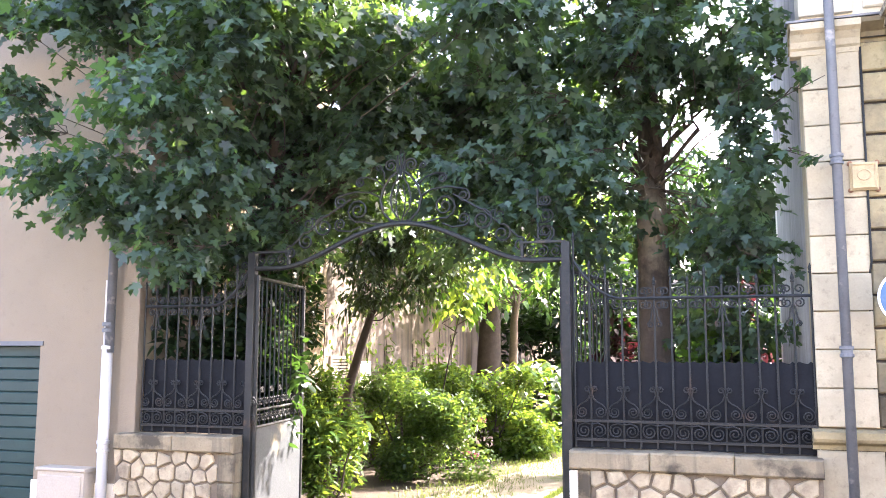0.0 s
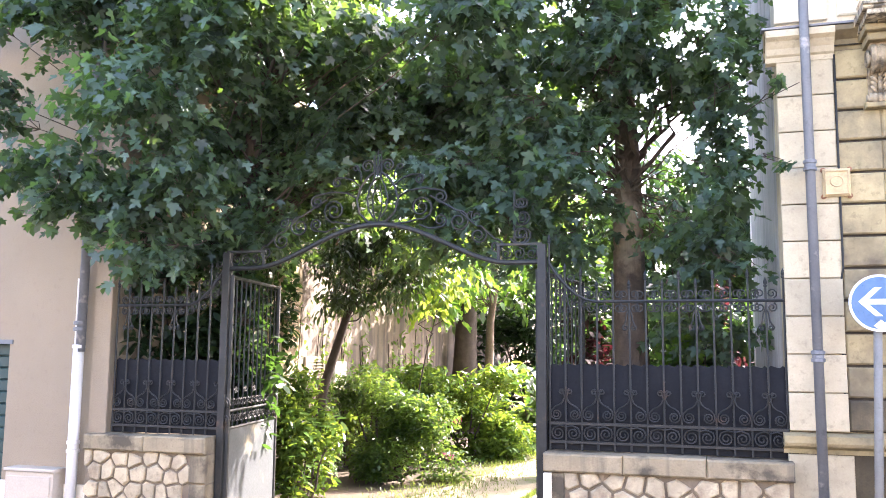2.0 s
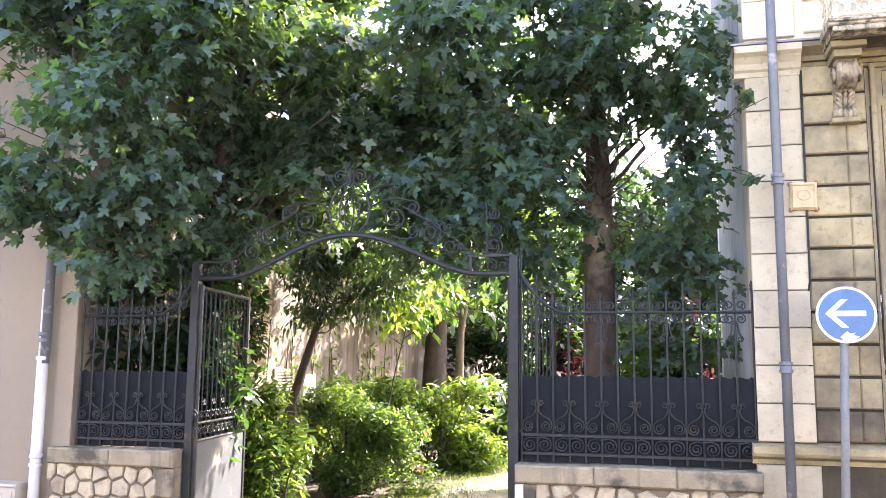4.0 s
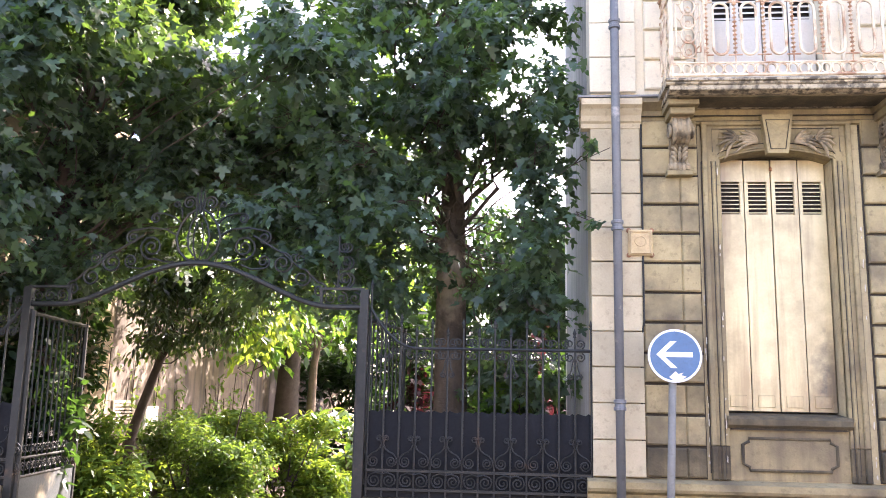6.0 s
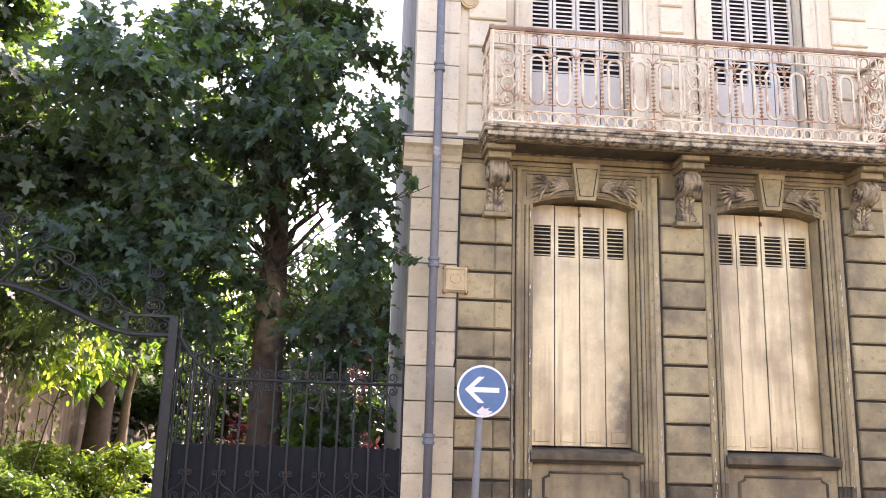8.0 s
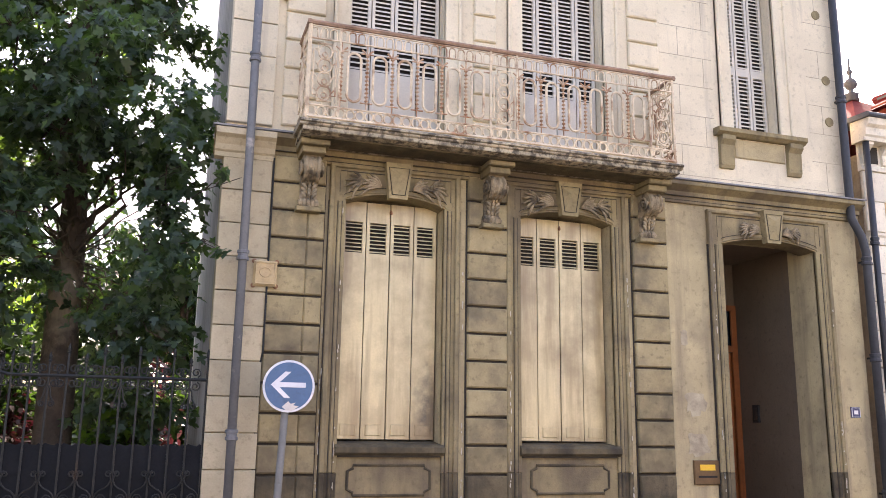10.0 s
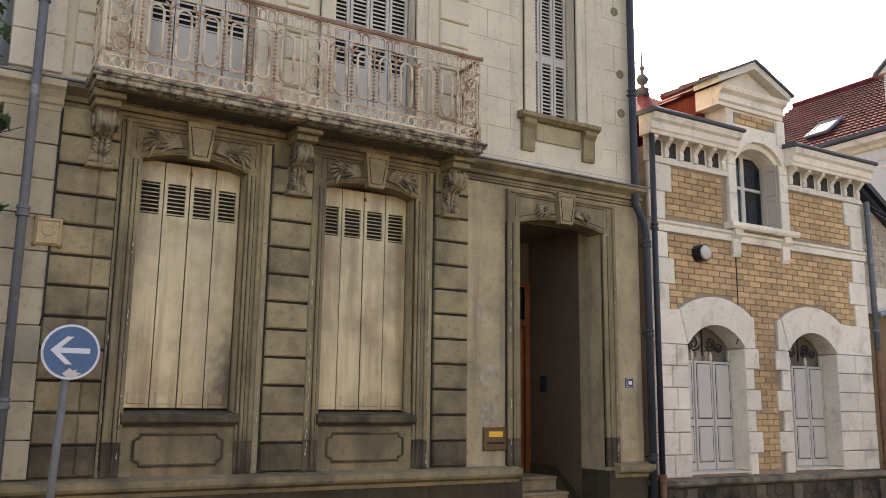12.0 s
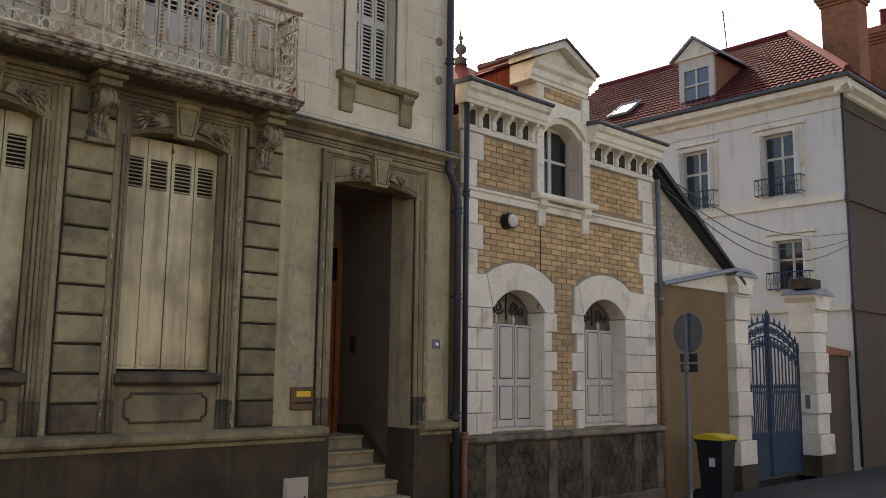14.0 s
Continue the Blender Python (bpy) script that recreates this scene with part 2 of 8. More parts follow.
GARAGE = mat("green_garage_panel", (0.022, 0.050, 0.045), 0.45, scale=2, vary=0.12, bump=0.05)
WOOD_DOOR = mat("varnished_door", (0.25, 0.08, 0.025), 0.4, scale=5, vary=0.25, streak=(0.10, 0.035, 0.012), bump=0.1)
# brighter copy of the red tile, light on the cheek put into its colour
TILE_HUNG_LIT = mat("hung_tile", (0.30, 0.075, 0.045), 0.9, spec=0.15, scale=5, vary=0.3, dark=(0.12, 0.05, 0.04), dark_scale=2.0, rnd=0.25)
TILE_RED = mat("red_roof_tile", (0.165, 0.036, 0.034), 0.92, spec=0.1, scale=3, vary=0.25, dark=(0.10, 0.04, 0.03), dark_scale=1.2, island=0.25)
CHIMNEY = mat("chimney_brick", (0.34, 0.14, 0.07), 0.9, scale=7, vary=0.25, dark=(0.12, 0.06, 0.04), dark_scale=2, bump=0.4)
ASPHALT = mat("asphalt", (0.055, 0.053, 0.05), 0.9, scale=1.2, vary=0.2, bump=0.6, fine=160)
PAVING = mat("grey_pavement", (0.042, 0.038, 0.033), 0.92, scale=1.4, vary=0.15, bump=0.4, fine=130)
KERB = mat("granite_kerb", (0.20, 0.19, 0.175), 0.85, scale=6, vary=0.15, bump=0.3)
SOIL = mat("garden_soil", (0.085, 0.065, 0.045), 0.98, scale=3, vary=0.3, dark=(0.05, 0.085, 0.02), dark_scale=1.2, bump=0.8)
GRAVEL = mat("pale_drive", (0.30, 0.25, 0.165), 0.95, scale=3, vary=0.15, dark=(0.16, 0.20, 0.055), dark_scale=1.0, dark_at=(0.55, 0.62), bump=0.7, fine=90)
BARK = mat("maple_bark", (0.10, 0.075, 0.053), 0.95, scale=6, vary=0.3, dark=(0.04, 0.04, 0.03), dark_scale=4, streak=(0.055, 0.042, 0.032), bump=0.9, fine=35)
BARK_SCARRED = mat("scarred_maple_bark", (0.085, 0.063, 0.045), 0.95, scale=6, vary=0.3, dark=(0.035, 0.033, 0.026), dark_scale=4, streak=(0.05, 0.038, 0.029), bump=0.9, fine=35, stain=(0.12, 8.2, 3.28, 0.26, 0.62, (0.27, 0.215, 0.135)))
BARK_DARK = mat("dark_bark", (0.055, 0.042, 0.032), 0.95, scale=8, vary=0.3, bump=0.8, fine=40)
GARDEN_WALL = mat("garden_wall_render", (0.19, 0.15, 0.115), 0.95, scale=0.9, vary=0.14, dark=(0.16, 0.13, 0.105), dark_scale=1.1, streak=(0.07, 0.058, 0.05), streak_at=(0.47, 0.60), bump=0.5)
PLAQUE = mat("ochre_plaque", (0.52, 0.39, 0.21), 0.6, scale=9, vary=0.15, dark=(0.26, 0.13, 0.055), dark_scale=8, bump=0.2)
BRONZE = mat("bronze_plate", (0.14, 0.085, 0.04), 0.5, metal=0.4, scale=9, vary=0.2, bump=0.1)
YELLOW = mat("yellow_label", (0.85, 0.50, 0.04), 0.5, bump=0.0, vary=0.05)
SIGN_BLUE = mat("sign_blue", (0.034, 0.115, 0.235), 0.35, scale=9, vary=0.08, dark=(0.06, 0.14, 0.25), dark_scale=9, bump=0.02, spec=0.5)
SIGN_WHITE = mat("sign_white", (0.72, 0.72, 0.72), 0.4, bump=0.02, vary=0.05)
GALV = mat("galvanised_steel", (0.19, 0.18, 0.155), 0.65, metal=0.0, scale=8, vary=0.15, bump=0.08)
BIN_GREY = mat("bin_plastic", (0.016, 0.020, 0.022), 0.5, bump=0.05)
BIN_YELLOW = mat("bin_lid_plastic", (0.72, 0.52, 0.03), 0.45, bump=0.03, vary=0.06)
PLATE_BLUE = mat("enamel_blue", (0.02, 0.025, 0.10), 0.3, bump=0.0, spec=0.6)
CABINET = mat("cream_cabinet", (0.47, 0.40, 0.31), 0.55, speck=0.06, scale=3, vary=0.06, bump=0.05)
GLASS = glass_mat("window_glass")
GLASS_DUSTY = glass_mat("dusty_fanlight_glass", (0.16, 0.14, 0.10))
GLASS_SKY = glass_mat("skylight_glass", (0.10, 0.13, 0.17))
CURTAIN = mat("red_curtain", (0.22, 0.04, 0.035), 0.9, bump=0.2)
LEAF_MAPLE = leaf_mat("maple_leaf", (0.046, 0.074, 0.053), (0.14, 0.25, 0.03), vary=0.6, trans_w=0.38, rough=0.44)
LEAF_BACK = leaf_mat("garden_leaf", (0.04, 0.095, 0.022), (0.20, 0.36, 0.03), trans_w=0.5, vary=0.5)
LEAF_LAUREL = leaf_mat("laurel_leaf", (0.045, 0.095, 0.021), (0.26, 0.36, 0.03), rough=0.25, trans_w=0.3, vary=0.5)
LEAF_BUSH = leaf_mat("bush_leaf", (0.034, 0.078, 0.019), (0.17, 0.26, 0.028), rough=0.35, vary=0.5)
# lime shrub colour, also the brighter copy for sunlit crown leaves
LEAF_YELLOW_SUNLIT = leaf_mat("lime_sunlit_leaf", (0.085, 0.14, 0.02), (0.25, 0.33, 0.03), trans_w=0.55)
LEAF_PURPLE = leaf_mat("purple_leaf", (0.026, 0.009, 0.010), (0.045, 0.008, 0.010))
LEAF_IVY = leaf_mat("ivy_leaf", (0.05, 0.10, 0.025), (0.2, 0.3, 0.03))
# leaf colour darkened for the shaded side of a crown
LEAF_SHADE = leaf_mat("shaded_tree_leaf", (0.022, 0.042, 0.016), (0.10, 0.16, 0.012), trans_w=0.2, vary=0.5)
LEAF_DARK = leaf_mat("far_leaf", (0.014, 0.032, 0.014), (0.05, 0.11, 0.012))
LEAF_GRASS = leaf_mat("grass_blade", (0.075, 0.10, 0.022), (0.16, 0.21, 0.03), vary=0.4)
PETAL = leaf_mat("pink_petal", (0.55, 0.12, 0.22), (0.5, 0.1, 0.2), vary=0.2)


# ---- mesh tools ----
class Geo:
    def __init__(self):
        self.v, self.f = [], []

    def add(self, vs, fs):
        o = len(self.v)
        self.v += [tuple(p) for p in vs]
        self.f += [tuple(i + o for i in q) for q in fs]
        return self

    def box(self, x0, x1, y0, y1, z0, z1):
        vs = [(x, y, z) for x in (x0, x1) for y in (y0, y1) for z in (z0, z1)]
        return self.add(vs, [(0, 1, 3, 2), (4, 6, 7, 5), (0, 4, 5, 1), (2, 3, 7, 6), (0, 2, 6, 4), (1, 5, 7, 3)])

    def bbox(self, x0, x1, y0, y1, z0, z1, c=0.01):
        """A block whose street side (low y) has chamfered edges."""
        vs = [(x0, y1, z0), (x1, y1, z0), (x1, y1, z1), (x0, y1, z1), (x0, y0 + c, z0), (x1, y0 + c, z0), (x1, y0 + c, z1), (x0, y0 + c, z1),
              (x0 + c, y0, z0 + c), (x1 - c, y0, z0 + c), (x1 - c, y0, z1 - c), (x0 + c, y0, z1 - c)]
        fs = [(0, 3, 2, 1), (8, 9, 10, 11)]
        for i in range(4):
            j = (i + 1) % 4
            fs += [(i, j, 4 + j, 4 + i), (4 + i, 4 + j, 8 + j, 8 + i)]
        return self.add(vs, fs)

    def prism(self, poly, y0, y1):
        """A polygon of (x, z) drawn through from y0 to y1."""
        n = len(poly)
        vs = [(x, y0, z) for x, z in poly] + [(x, y1, z) for x, z in poly]
        fs = [tuple(range(n)), tuple(range(2 * n - 1, n - 1, -1))] + [(i, n + i, n + (i + 1) % n, (i + 1) % n) for i in range(n)]
        return self.add(vs, fs)

    def profile_x(self, prof, x0, x1):
        """A moulding: a closed profile of (y, z) drawn along x."""
        n = len(prof)
        vs = [(x0, y, z) for y, z in prof] + [(x1, y, z) for y, z in prof]
        fs = [tuple(range(n)), tuple(range(2 * n - 1, n - 1, -1))] + [(i, (i + 1) % n, n + (i + 1) % n, n + i) for i in range(n)]
        return self.add(vs, fs)

    def tube(self, pts, r, n=6, caps=True):
        pts = [Vector(p) for p in pts]
        rs = r if isinstance(r, (list, tuple)) else [r] * len(pts)
        vs, fs = [], []
        ref = None
        for i, p in enumerate(pts):
            d = (pts[min(i + 1, len(pts) - 1)] - pts[max(i - 1, 0)])
            d = d.normalized() if d.length > 1e-9 else Vector((0, 0, 1))
            if ref is None:
                ref = Vector((0, 1, 0)) if abs(d.y) < 0.9 else Vector((1, 0, 0))
            a = d.cross(ref)
            a = a.normalized() if a.length > 1e-6 else d.orthogonal().normalized()
            b = d.cross(a)
            ref = -b if b.dot(ref) < 0 else b
            for k in range(n):
                t = 2 * math.pi * (k + 0.5) / n
                vs.append(p + rs[i] * (math.cos(t) * a + math.sin(t) * b))
        for i in range(len(pts) - 1):
            for k in range(n):
                fs.append((i * n + k, i * n + (k + 1) % n, (i + 1) * n + (k + 1) % n, (i + 1) * n + k))
        if caps:
            fs += [tuple(range(n - 1, -1, -1)), tuple(range((len(pts) - 1) * n, len(pts) * n))]
        return self.add(vs, fs)

    def lathe(self, prof, cx, cy, n=12):
        """A turned body: (radius, z) about a vertical axis."""
        vs, fs = [], []
        for r, z in prof:
            vs += [(cx + r * math.cos(2 * math.pi * k / n), cy + r * math.sin(2 * math.pi * k / n), z) for k in range(n)]
        for i in range(len(prof) - 1):
            for k in range(n):
                fs.append((i * n + k, i * n + (k + 1) % n, (i + 1) * n + (k + 1) % n, (i + 1) * n + k))
        fs += [tuple(range(n - 1, -1, -1)), tuple(range((len(prof) - 1) * n, len(prof) * n))]
        return self.add(vs, fs)

    def mesh(self, name, material, smooth=False):
        me = bpy.data.meshes.new(name)
        me.from_pydata(self.v, [], self.f)
        me.update()
        bm = bmesh.new()
        bm.from_mesh(me)
        bmesh.ops.recalc_face_normals(bm, faces=bm.faces)
        bm.to_mesh(me)
        bm.free()
        me.materials.append(material)
        if smooth:
            me.shade_smooth()
        return me


def thing(name, loc, label, category, group="", kind=""):
    ob = new(name)
    ob.location = loc
    ob.empty_display_size = 0.1
    return tagged(ob, label, category, group, kind)


def part(name, geo, material, parent=None, label="", smooth=False):
    me = geo.mesh(name, material, smooth) if isinstance(geo, Geo) else geo
    ob = new(name, me)
    if parent:
        ob.parent = parent
        if parent.type == 'EMPTY':
            ob.matrix_parent_inverse = Matrix.Translation(-parent.location)
    if label:
        ob["label"] = label
    return ob


def piece(name, me, parent, loc):
    """One of many alike pieces on a shared mesh."""
    ob = new(name, me)
    ob.parent = parent
    if parent.type == 'EMPTY':
        ob.matrix_parent_inverse = Matrix.Translation(-parent.location)
    ob.location = loc
    return ob


def structure(name, geo, material, label, smooth=False, category=""):
    ob = new(name, geo.mesh(name, material, smooth))
    return tagged(ob, label, category or "structure", kind="structure")


def holed(x0, x1, z0, z1, y0, y1, holes):
    """A wall slab with rectangular openings (x0, x1, z0, z1) right through it."""
    g = Geo()
    xs = sorted({x0, x1, *[h[0] for h in holes], *[h[1] for h in holes]})
    zs = sorted({z0, z1, *[h[2] for h in holes], *[h[3] for h in holes]})

    def solid(i, j):
        if not (0 <= i < len(xs) - 1 and 0 <= j < len(zs) - 1):
            return False
        cx, cz = (xs[i] + xs[i + 1]) / 2, (zs[j] + zs[j + 1]) / 2
        return not any(h[0] < cx < h[1] and h[2] < cz < h[3] for h in holes)

    for i in range(len(xs) - 1):
        for j in range(len(zs) - 1):
            if not solid(i, j):
                continue
            a, b, c, d = xs[i], xs[i + 1], zs[j], zs[j + 1]
            g.add([(a, y0, c), (b, y0, c), (b, y0, d), (a, y0, d)], [(0, 1, 2, 3)])
            g.add([(a, y1, c), (b, y1, c), (b, y1, d), (a, y1, d)], [(3, 2, 1, 0)])
            for di, dj, p, q in ((-1, 0, (a, c), (a, d)), (1, 0, (b, c), (b, d)), (0, -1, (a, c), (b, c)), (0, 1, (a, d), (b, d))):
                if not solid(i + di, j + dj):
                    g.add([(p[0], y0, p[1]), (q[0], y0, q[1]), (q[0], y1, q[1]), (p[0], y1, p[1])], [(0, 1, 2, 3)])
    return g


def spiral(cx, cz, r0, r1, a0, turns, n=14):
    """Points (x, z) of a scroll from radius r0 at angle a0 (degrees) inwards to r1."""
    out = []
    for i in range(n + 1):
        t = i / n
        r = r0 + (r1 - r0) * t
        a = radians(a0 + 360 * turns * t)
        out.append((cx + r * math.cos(a), cz + r * math.sin(a)))
    return out


# ---- ground ----
g = Geo()
g.add([(-400, -400, -0.12), (400, -400, -0.12), (400, 400, -0.12), (-400, 400, -0.12)], [(0, 1, 2, 3)])
structure("ground", g, ASPHALT, "dark grey asphalt street reaching away", category="road")
structure("pavement_far", Geo().box(-40, 60, 4.75, 6.62, -0.3, 0.05), PAVING, "worn grey pavement along the facades", category="pavement")
structure("pavement_near", Geo().box(-40, 60, -4.0, 0.6, -0.3, 0.03), PAVING, "grey pavement on the opposite side", category="pavement")
structure("kerb", Geo().box(-40, 60, 4.60, 4.75, -0.3, 0.045), KERB, "pale granite kerb stones in a row", category="kerb")
# unseen wall, height and tone set to bounce light at the facades
structure("opposite_wall", Geo().box(-30, 50, -4.4, -4.0, -0.3, 4.2), RENDER_BOUNCE, "unseen plain wall opposite, added to bounce light at the facades", category="wall")

# garden floor, slightly uneven, and the pale drive
g = Geo()
nx, ny = 40, 50
for i in range(nx + 1):
    for j in range(ny + 1):
        x, y = -14 + 28 * i / nx, 6.62 + 30 * j / ny
        g.v.append((x, y, 0.06 + 0.02 * (y - 6.6) + 0.03 * noise.noise((x, y, 0))))
for i in range(nx):
    for j in range(ny):
        a = i * (ny + 1) + j
        g.f.append((a, a + 1, a + ny + 2, a + ny + 1))
structure("garden_ground", g, SOIL, "bare brown garden soil with patches of grass", category="ground")
g = Geo()
for j in range(31):
    t = j / 30
    y = 6.3 + 13 * t
    c = -1.75 + 1.6 * t * t + 0.5 * t
    w = 1.35 + 0.25 * math.sin(5 * t)
    for k in range(7):
        x = c - w + 2 * w * k / 6
        g.v.append((x, y, 0.09 + 0.02 * max(0, y - 6.6) + 0.025 * noise.noise((x * 1.5, y * 1.5, 3)) - (0.05 if k in (0, 6) else 0)))
for j in range(30):
    for k in range(6):
        a = j * 7 + k
        g.f.append((a, a + 1, a + 8, a + 7))
structure("garden_drive", g, GRAVEL, "pale gravel drive with moss through the open gate", category="path", smooth=True)

# ---- main stone house ----
FY = 6.65          # street face of the houses
HX0, HX1 = 1.47, 8.27
WIN = [(2.55, 3.48), (4.25, 5.23)]
house = thing("stone_house", (4.9, FY, 0), "two-storey cream limestone town house with rusticated piers and a balcony", "house")
lower = holed(HX0, HX1, 1.36, 4.62, FY, FY + 0.42, [(a, b, 1.95, 4.19) for a, b in WIN] + [(6.52, 7.70, 1.36, 4.13)])
part("wall_ground_floor", lower, STONE_WALL, house, "soot-stained limestone ground floor wall")
UP = [(2.53, 3.47, 4.66, 7.3), (4.28, 5.20, 4.66, 7.3), (6.75, 7.36, 5.30, 7.3)]
part("wall_upper_floor", holed(HX0, HX1, 4.62, 9.0, FY, FY + 0.42, UP), STONE_UP, house, "cleaner pale limestone upper wall")
g = Geo().box(HX0, 6.50, FY - 0.05, FY + 0.42, -0.1, 1.36).box(7.72, HX1, FY - 0.05, FY + 0.42, -0.1, 1.36)
part("plinth", g, STONE_DIRTY, house, "blackened stone plinth")
pj = Geo()
for k in range(5):
    pj.box(2.62 + 0.93 * k, 2.628 + 0.93 * k, FY - 0.053, FY - 0.04, -0.05 if k % 2 else 0.45, 1.28)
pj.box(1.95, 6.48, FY - 0.053, FY - 0.04, 0.45, 0.458)
part("plinth_joint", pj, SOOT_AND_SHADE, house, "dark joints of the plinth blocks")["kind"] = "stuff"
LEDGE = [(FY + 0.02, 1.28), (FY - 0.065, 1.285), (FY - 0.07, 1.32), (FY - 0.13, 1.345), (FY - 0.145, 1.37), (FY - 0.145, 1.42), (FY + 0.02, 1.45)]
part("plinth_ledge", Geo().profile_x(LEDGE, HX0 - 0.06, 6.46).profile_x(LEDGE, 7.78, HX1 + 0.04), STONE_BLOCK, house, "weathered moulded plinth ledge")
DEEP = 10.6
part("side_wall", Geo().box(HX0, HX0 + 0.4, FY + 0.42, DEEP, -0.1, 9.0), RENDER_GREY, house, "grey rendered side wall towards the garden")
part("rear_wall", Geo().box(HX0, HX1, DEEP, DEEP + 0.3, -0.1, 9.0), RENDER_WHITE, house)
part("party_wall", Geo().box(HX1 - 0.35, HX1, FY + 0.42, DEEP, -0.1, 9.0), STONE_UP, house)
part("roof", Geo().add([(HX0 - 0.3, FY - 0.4, 9.0), (HX1 + 0.2, FY - 0.4, 9.0), (HX1 + 0.2, DEEP + 0.6, 9.0), (HX0 - 0.3, DEEP + 0.6, 9.0), (HX0 + 1.5, 8.8, 10.6), (HX1 - 1.5, 8.8, 10.6)],
     [(0, 1, 5, 4), (1, 2, 5), (2, 3, 4, 5), (3, 0, 4), (0, 3, 2, 1)]), ZINC, house, "dark hipped roof")

# ---- brick house ----
BX0, BX1 = 8.50, 12.78
BY = 6.72
bhouse = thing("brick_house", (10.6, BY, 0), "small yellow brick house with white stone dressings and a gabled dormer", "house")
BW = [(9.08, 10.10), (10.96, 11.98)]
part("wall", holed(BX0, BX1, 1.22, 5.25, BY, BY + 0.4, [(a, b, 1.27, 3.08) for a, b in BW] + [(10.05, 10.98, 4.36, 5.25)]), JOINT, bhouse, "mortar bed of the brick wall")
part("plinth", Geo().box(BX0, BX1 + 0.08, BY - 0.06, BY + 0.4, -0.1, 1.13), PLINTH_BROWN, bhouse, "sooty rubble plinth")
part("side_wall", Geo().box(BX1 - 0.3, BX1, BY + 0.4, 13.0, -0.1, 5.2), BRICK_GREY, bhouse)
part("rear_wall", Geo().box(BX0, BX1, 13.0, 13.3, -0.1, 5.2), BRICK_GREY, bhouse)
part("roof", Geo().add([(BX0, BY, 5.62), (BX1, BY, 5.62), (BX1, 13.3, 5.62), (BX0, 13.3, 5.62), (BX0 + 1.3, 9.8, 6.6), (BX1 - 1.3, 9.8, 6.6)],
     [(0, 1, 5, 4), (1, 2, 5), (2, 3, 4, 5), (3, 0, 4), (0, 3, 2, 1)]), TILE_RED, bhouse, "red tiled roof")

# ---- gable wall and court gate ----
gable = thing("gable_building", (14.2, 6.8, 0), "low ochre rendered outbuilding with a grey brick gable", "building")
part("rendered_wall", Geo().box(BX1 + 0.1, 15.2, 6.80, 7.15, -0.1, 3.45), RENDER_OCHRE, gable, "stained ochre render")
part("stone_band", Geo().box(BX1 + 0.1, 15.25, 6.77, 7.15, 3.45, 3.85), STONE_WHITE, gable, "white stone band")
part("brick_gable", Geo().prism([(BX1 + 0.02, 3.85), (15.2, 3.85), (BX1 + 0.02, 5.3)], 6.82, 7.1), BRICK_GREY, gable, "grey brick gable")
part("roof", Geo().prism([(BX1 + 0.02, 5.30), (15.75, 3.52), (15.75, 3.60), (BX1 + 0.02, 5.42)], 6.68, 11.0), PIPE_DARK, gable, "dark slate roof edge")

# ---- far white house ----
FX, FYC = 20.6, 6.72
far = thing("white_house", (24.0, FYC, 0), "tall grey-white rendered house with a red tiled roof", "house")
FWIN = [(9.90, 10.80, 6.15, 7.70), (7.70, 8.62, 6.2, 7.74), (7.60, 8.42, 3.95, 5.15), (9.90, 10.72, 3.9, 5.1)]
g = holed(-15.5, -FYC, -0.1, 8.55, FX, FX + 0.35, [(-b, -a, c, d) for a, b, c, d in FWIN])
g.v = [(y, -x, z) for x, y, z in g.v]
part("court_wall", g, RENDER_WHITE, far, "grey-white render with faint stains")
part("street_wall", Geo().box(FX + 0.06, 34, FYC - 0.012, FYC + 0.35, -0.1, 8.55), RENDER_BROWN, far, "brown-grey street wall")
part("rear_wall", Geo().box(FX + 0.35, 34, 15.2, 15.5, -0.1, 8.55), RENDER_WHITE, far)
part("end_wall", Geo().box(33.7, 34, FYC + 0.35, 15.2, -0.1, 8.55), RENDER_WHITE, far)

# ---- left building ----
left = thing("roughcast_building", (-9.0, 6.6, 0), "tall beige roughcast building with a garage", "building")
part("street_wall", holed(-16, -4.72, -0.1, 10.0, 6.60, 6.95, [(-8.4, -5.94, -0.1, 2.11)]), RENDER_BEIGE, left, "beige roughcast wall")
part("side_wall", Geo().box(-5.07, -4.72, 6.95, 10.5, -0.1, 10.0), RENDER_BEIGE, left)
part("rear_wall", Geo().box(-16, -4.72, 10.5, 10.8, -0.1, 10.0), RENDER_BEIGE, left)
part("roof", Geo().box(-16, -4.6, 6.5, 10.9, 10.0, 10.15), ZINC, left)
structure("garden_wall", Geo().box(-5.0, -4.72, 10.8, 30, -0.1, 3.6), GARDEN_WALL, "tall stained rendered garden wall with creepers", category="wall")
structure("garden_end_wall", Geo().box(-14, 14, 34, 34.3, -0.1, 3.0), GARDEN_WALL, "distant garden end wall", category="wall")

# ---- trees ----
MAPLE = [(0, 0), (0.16, -0.09), (0.36, -0.05), (0.25, 0.10), (0.47, 0.22), (0.60, 0.43), (0.38, 0.45), (0.16, 0.43), (0.23, 0.67), (0, 1.0)]
MAPLE = MAPLE + [(-x, y) for x, y in MAPLE[-2:0:-1]]
OVAL = [(0, 0), (0.16, 0.18), (0.22, 0.45), (0.15, 0.75), (0, 1.0), (-0.15, 0.75), (-0.22, 0.45), (-0.16, 0.18)]
LANCE = [(0, 0), (0.13, 0.3), (0.15, 0.5), (0.09, 0.8), (0, 1.0), (-0.09, 0.8), (-0.15, 0.5), (-0.13, 0.3)]


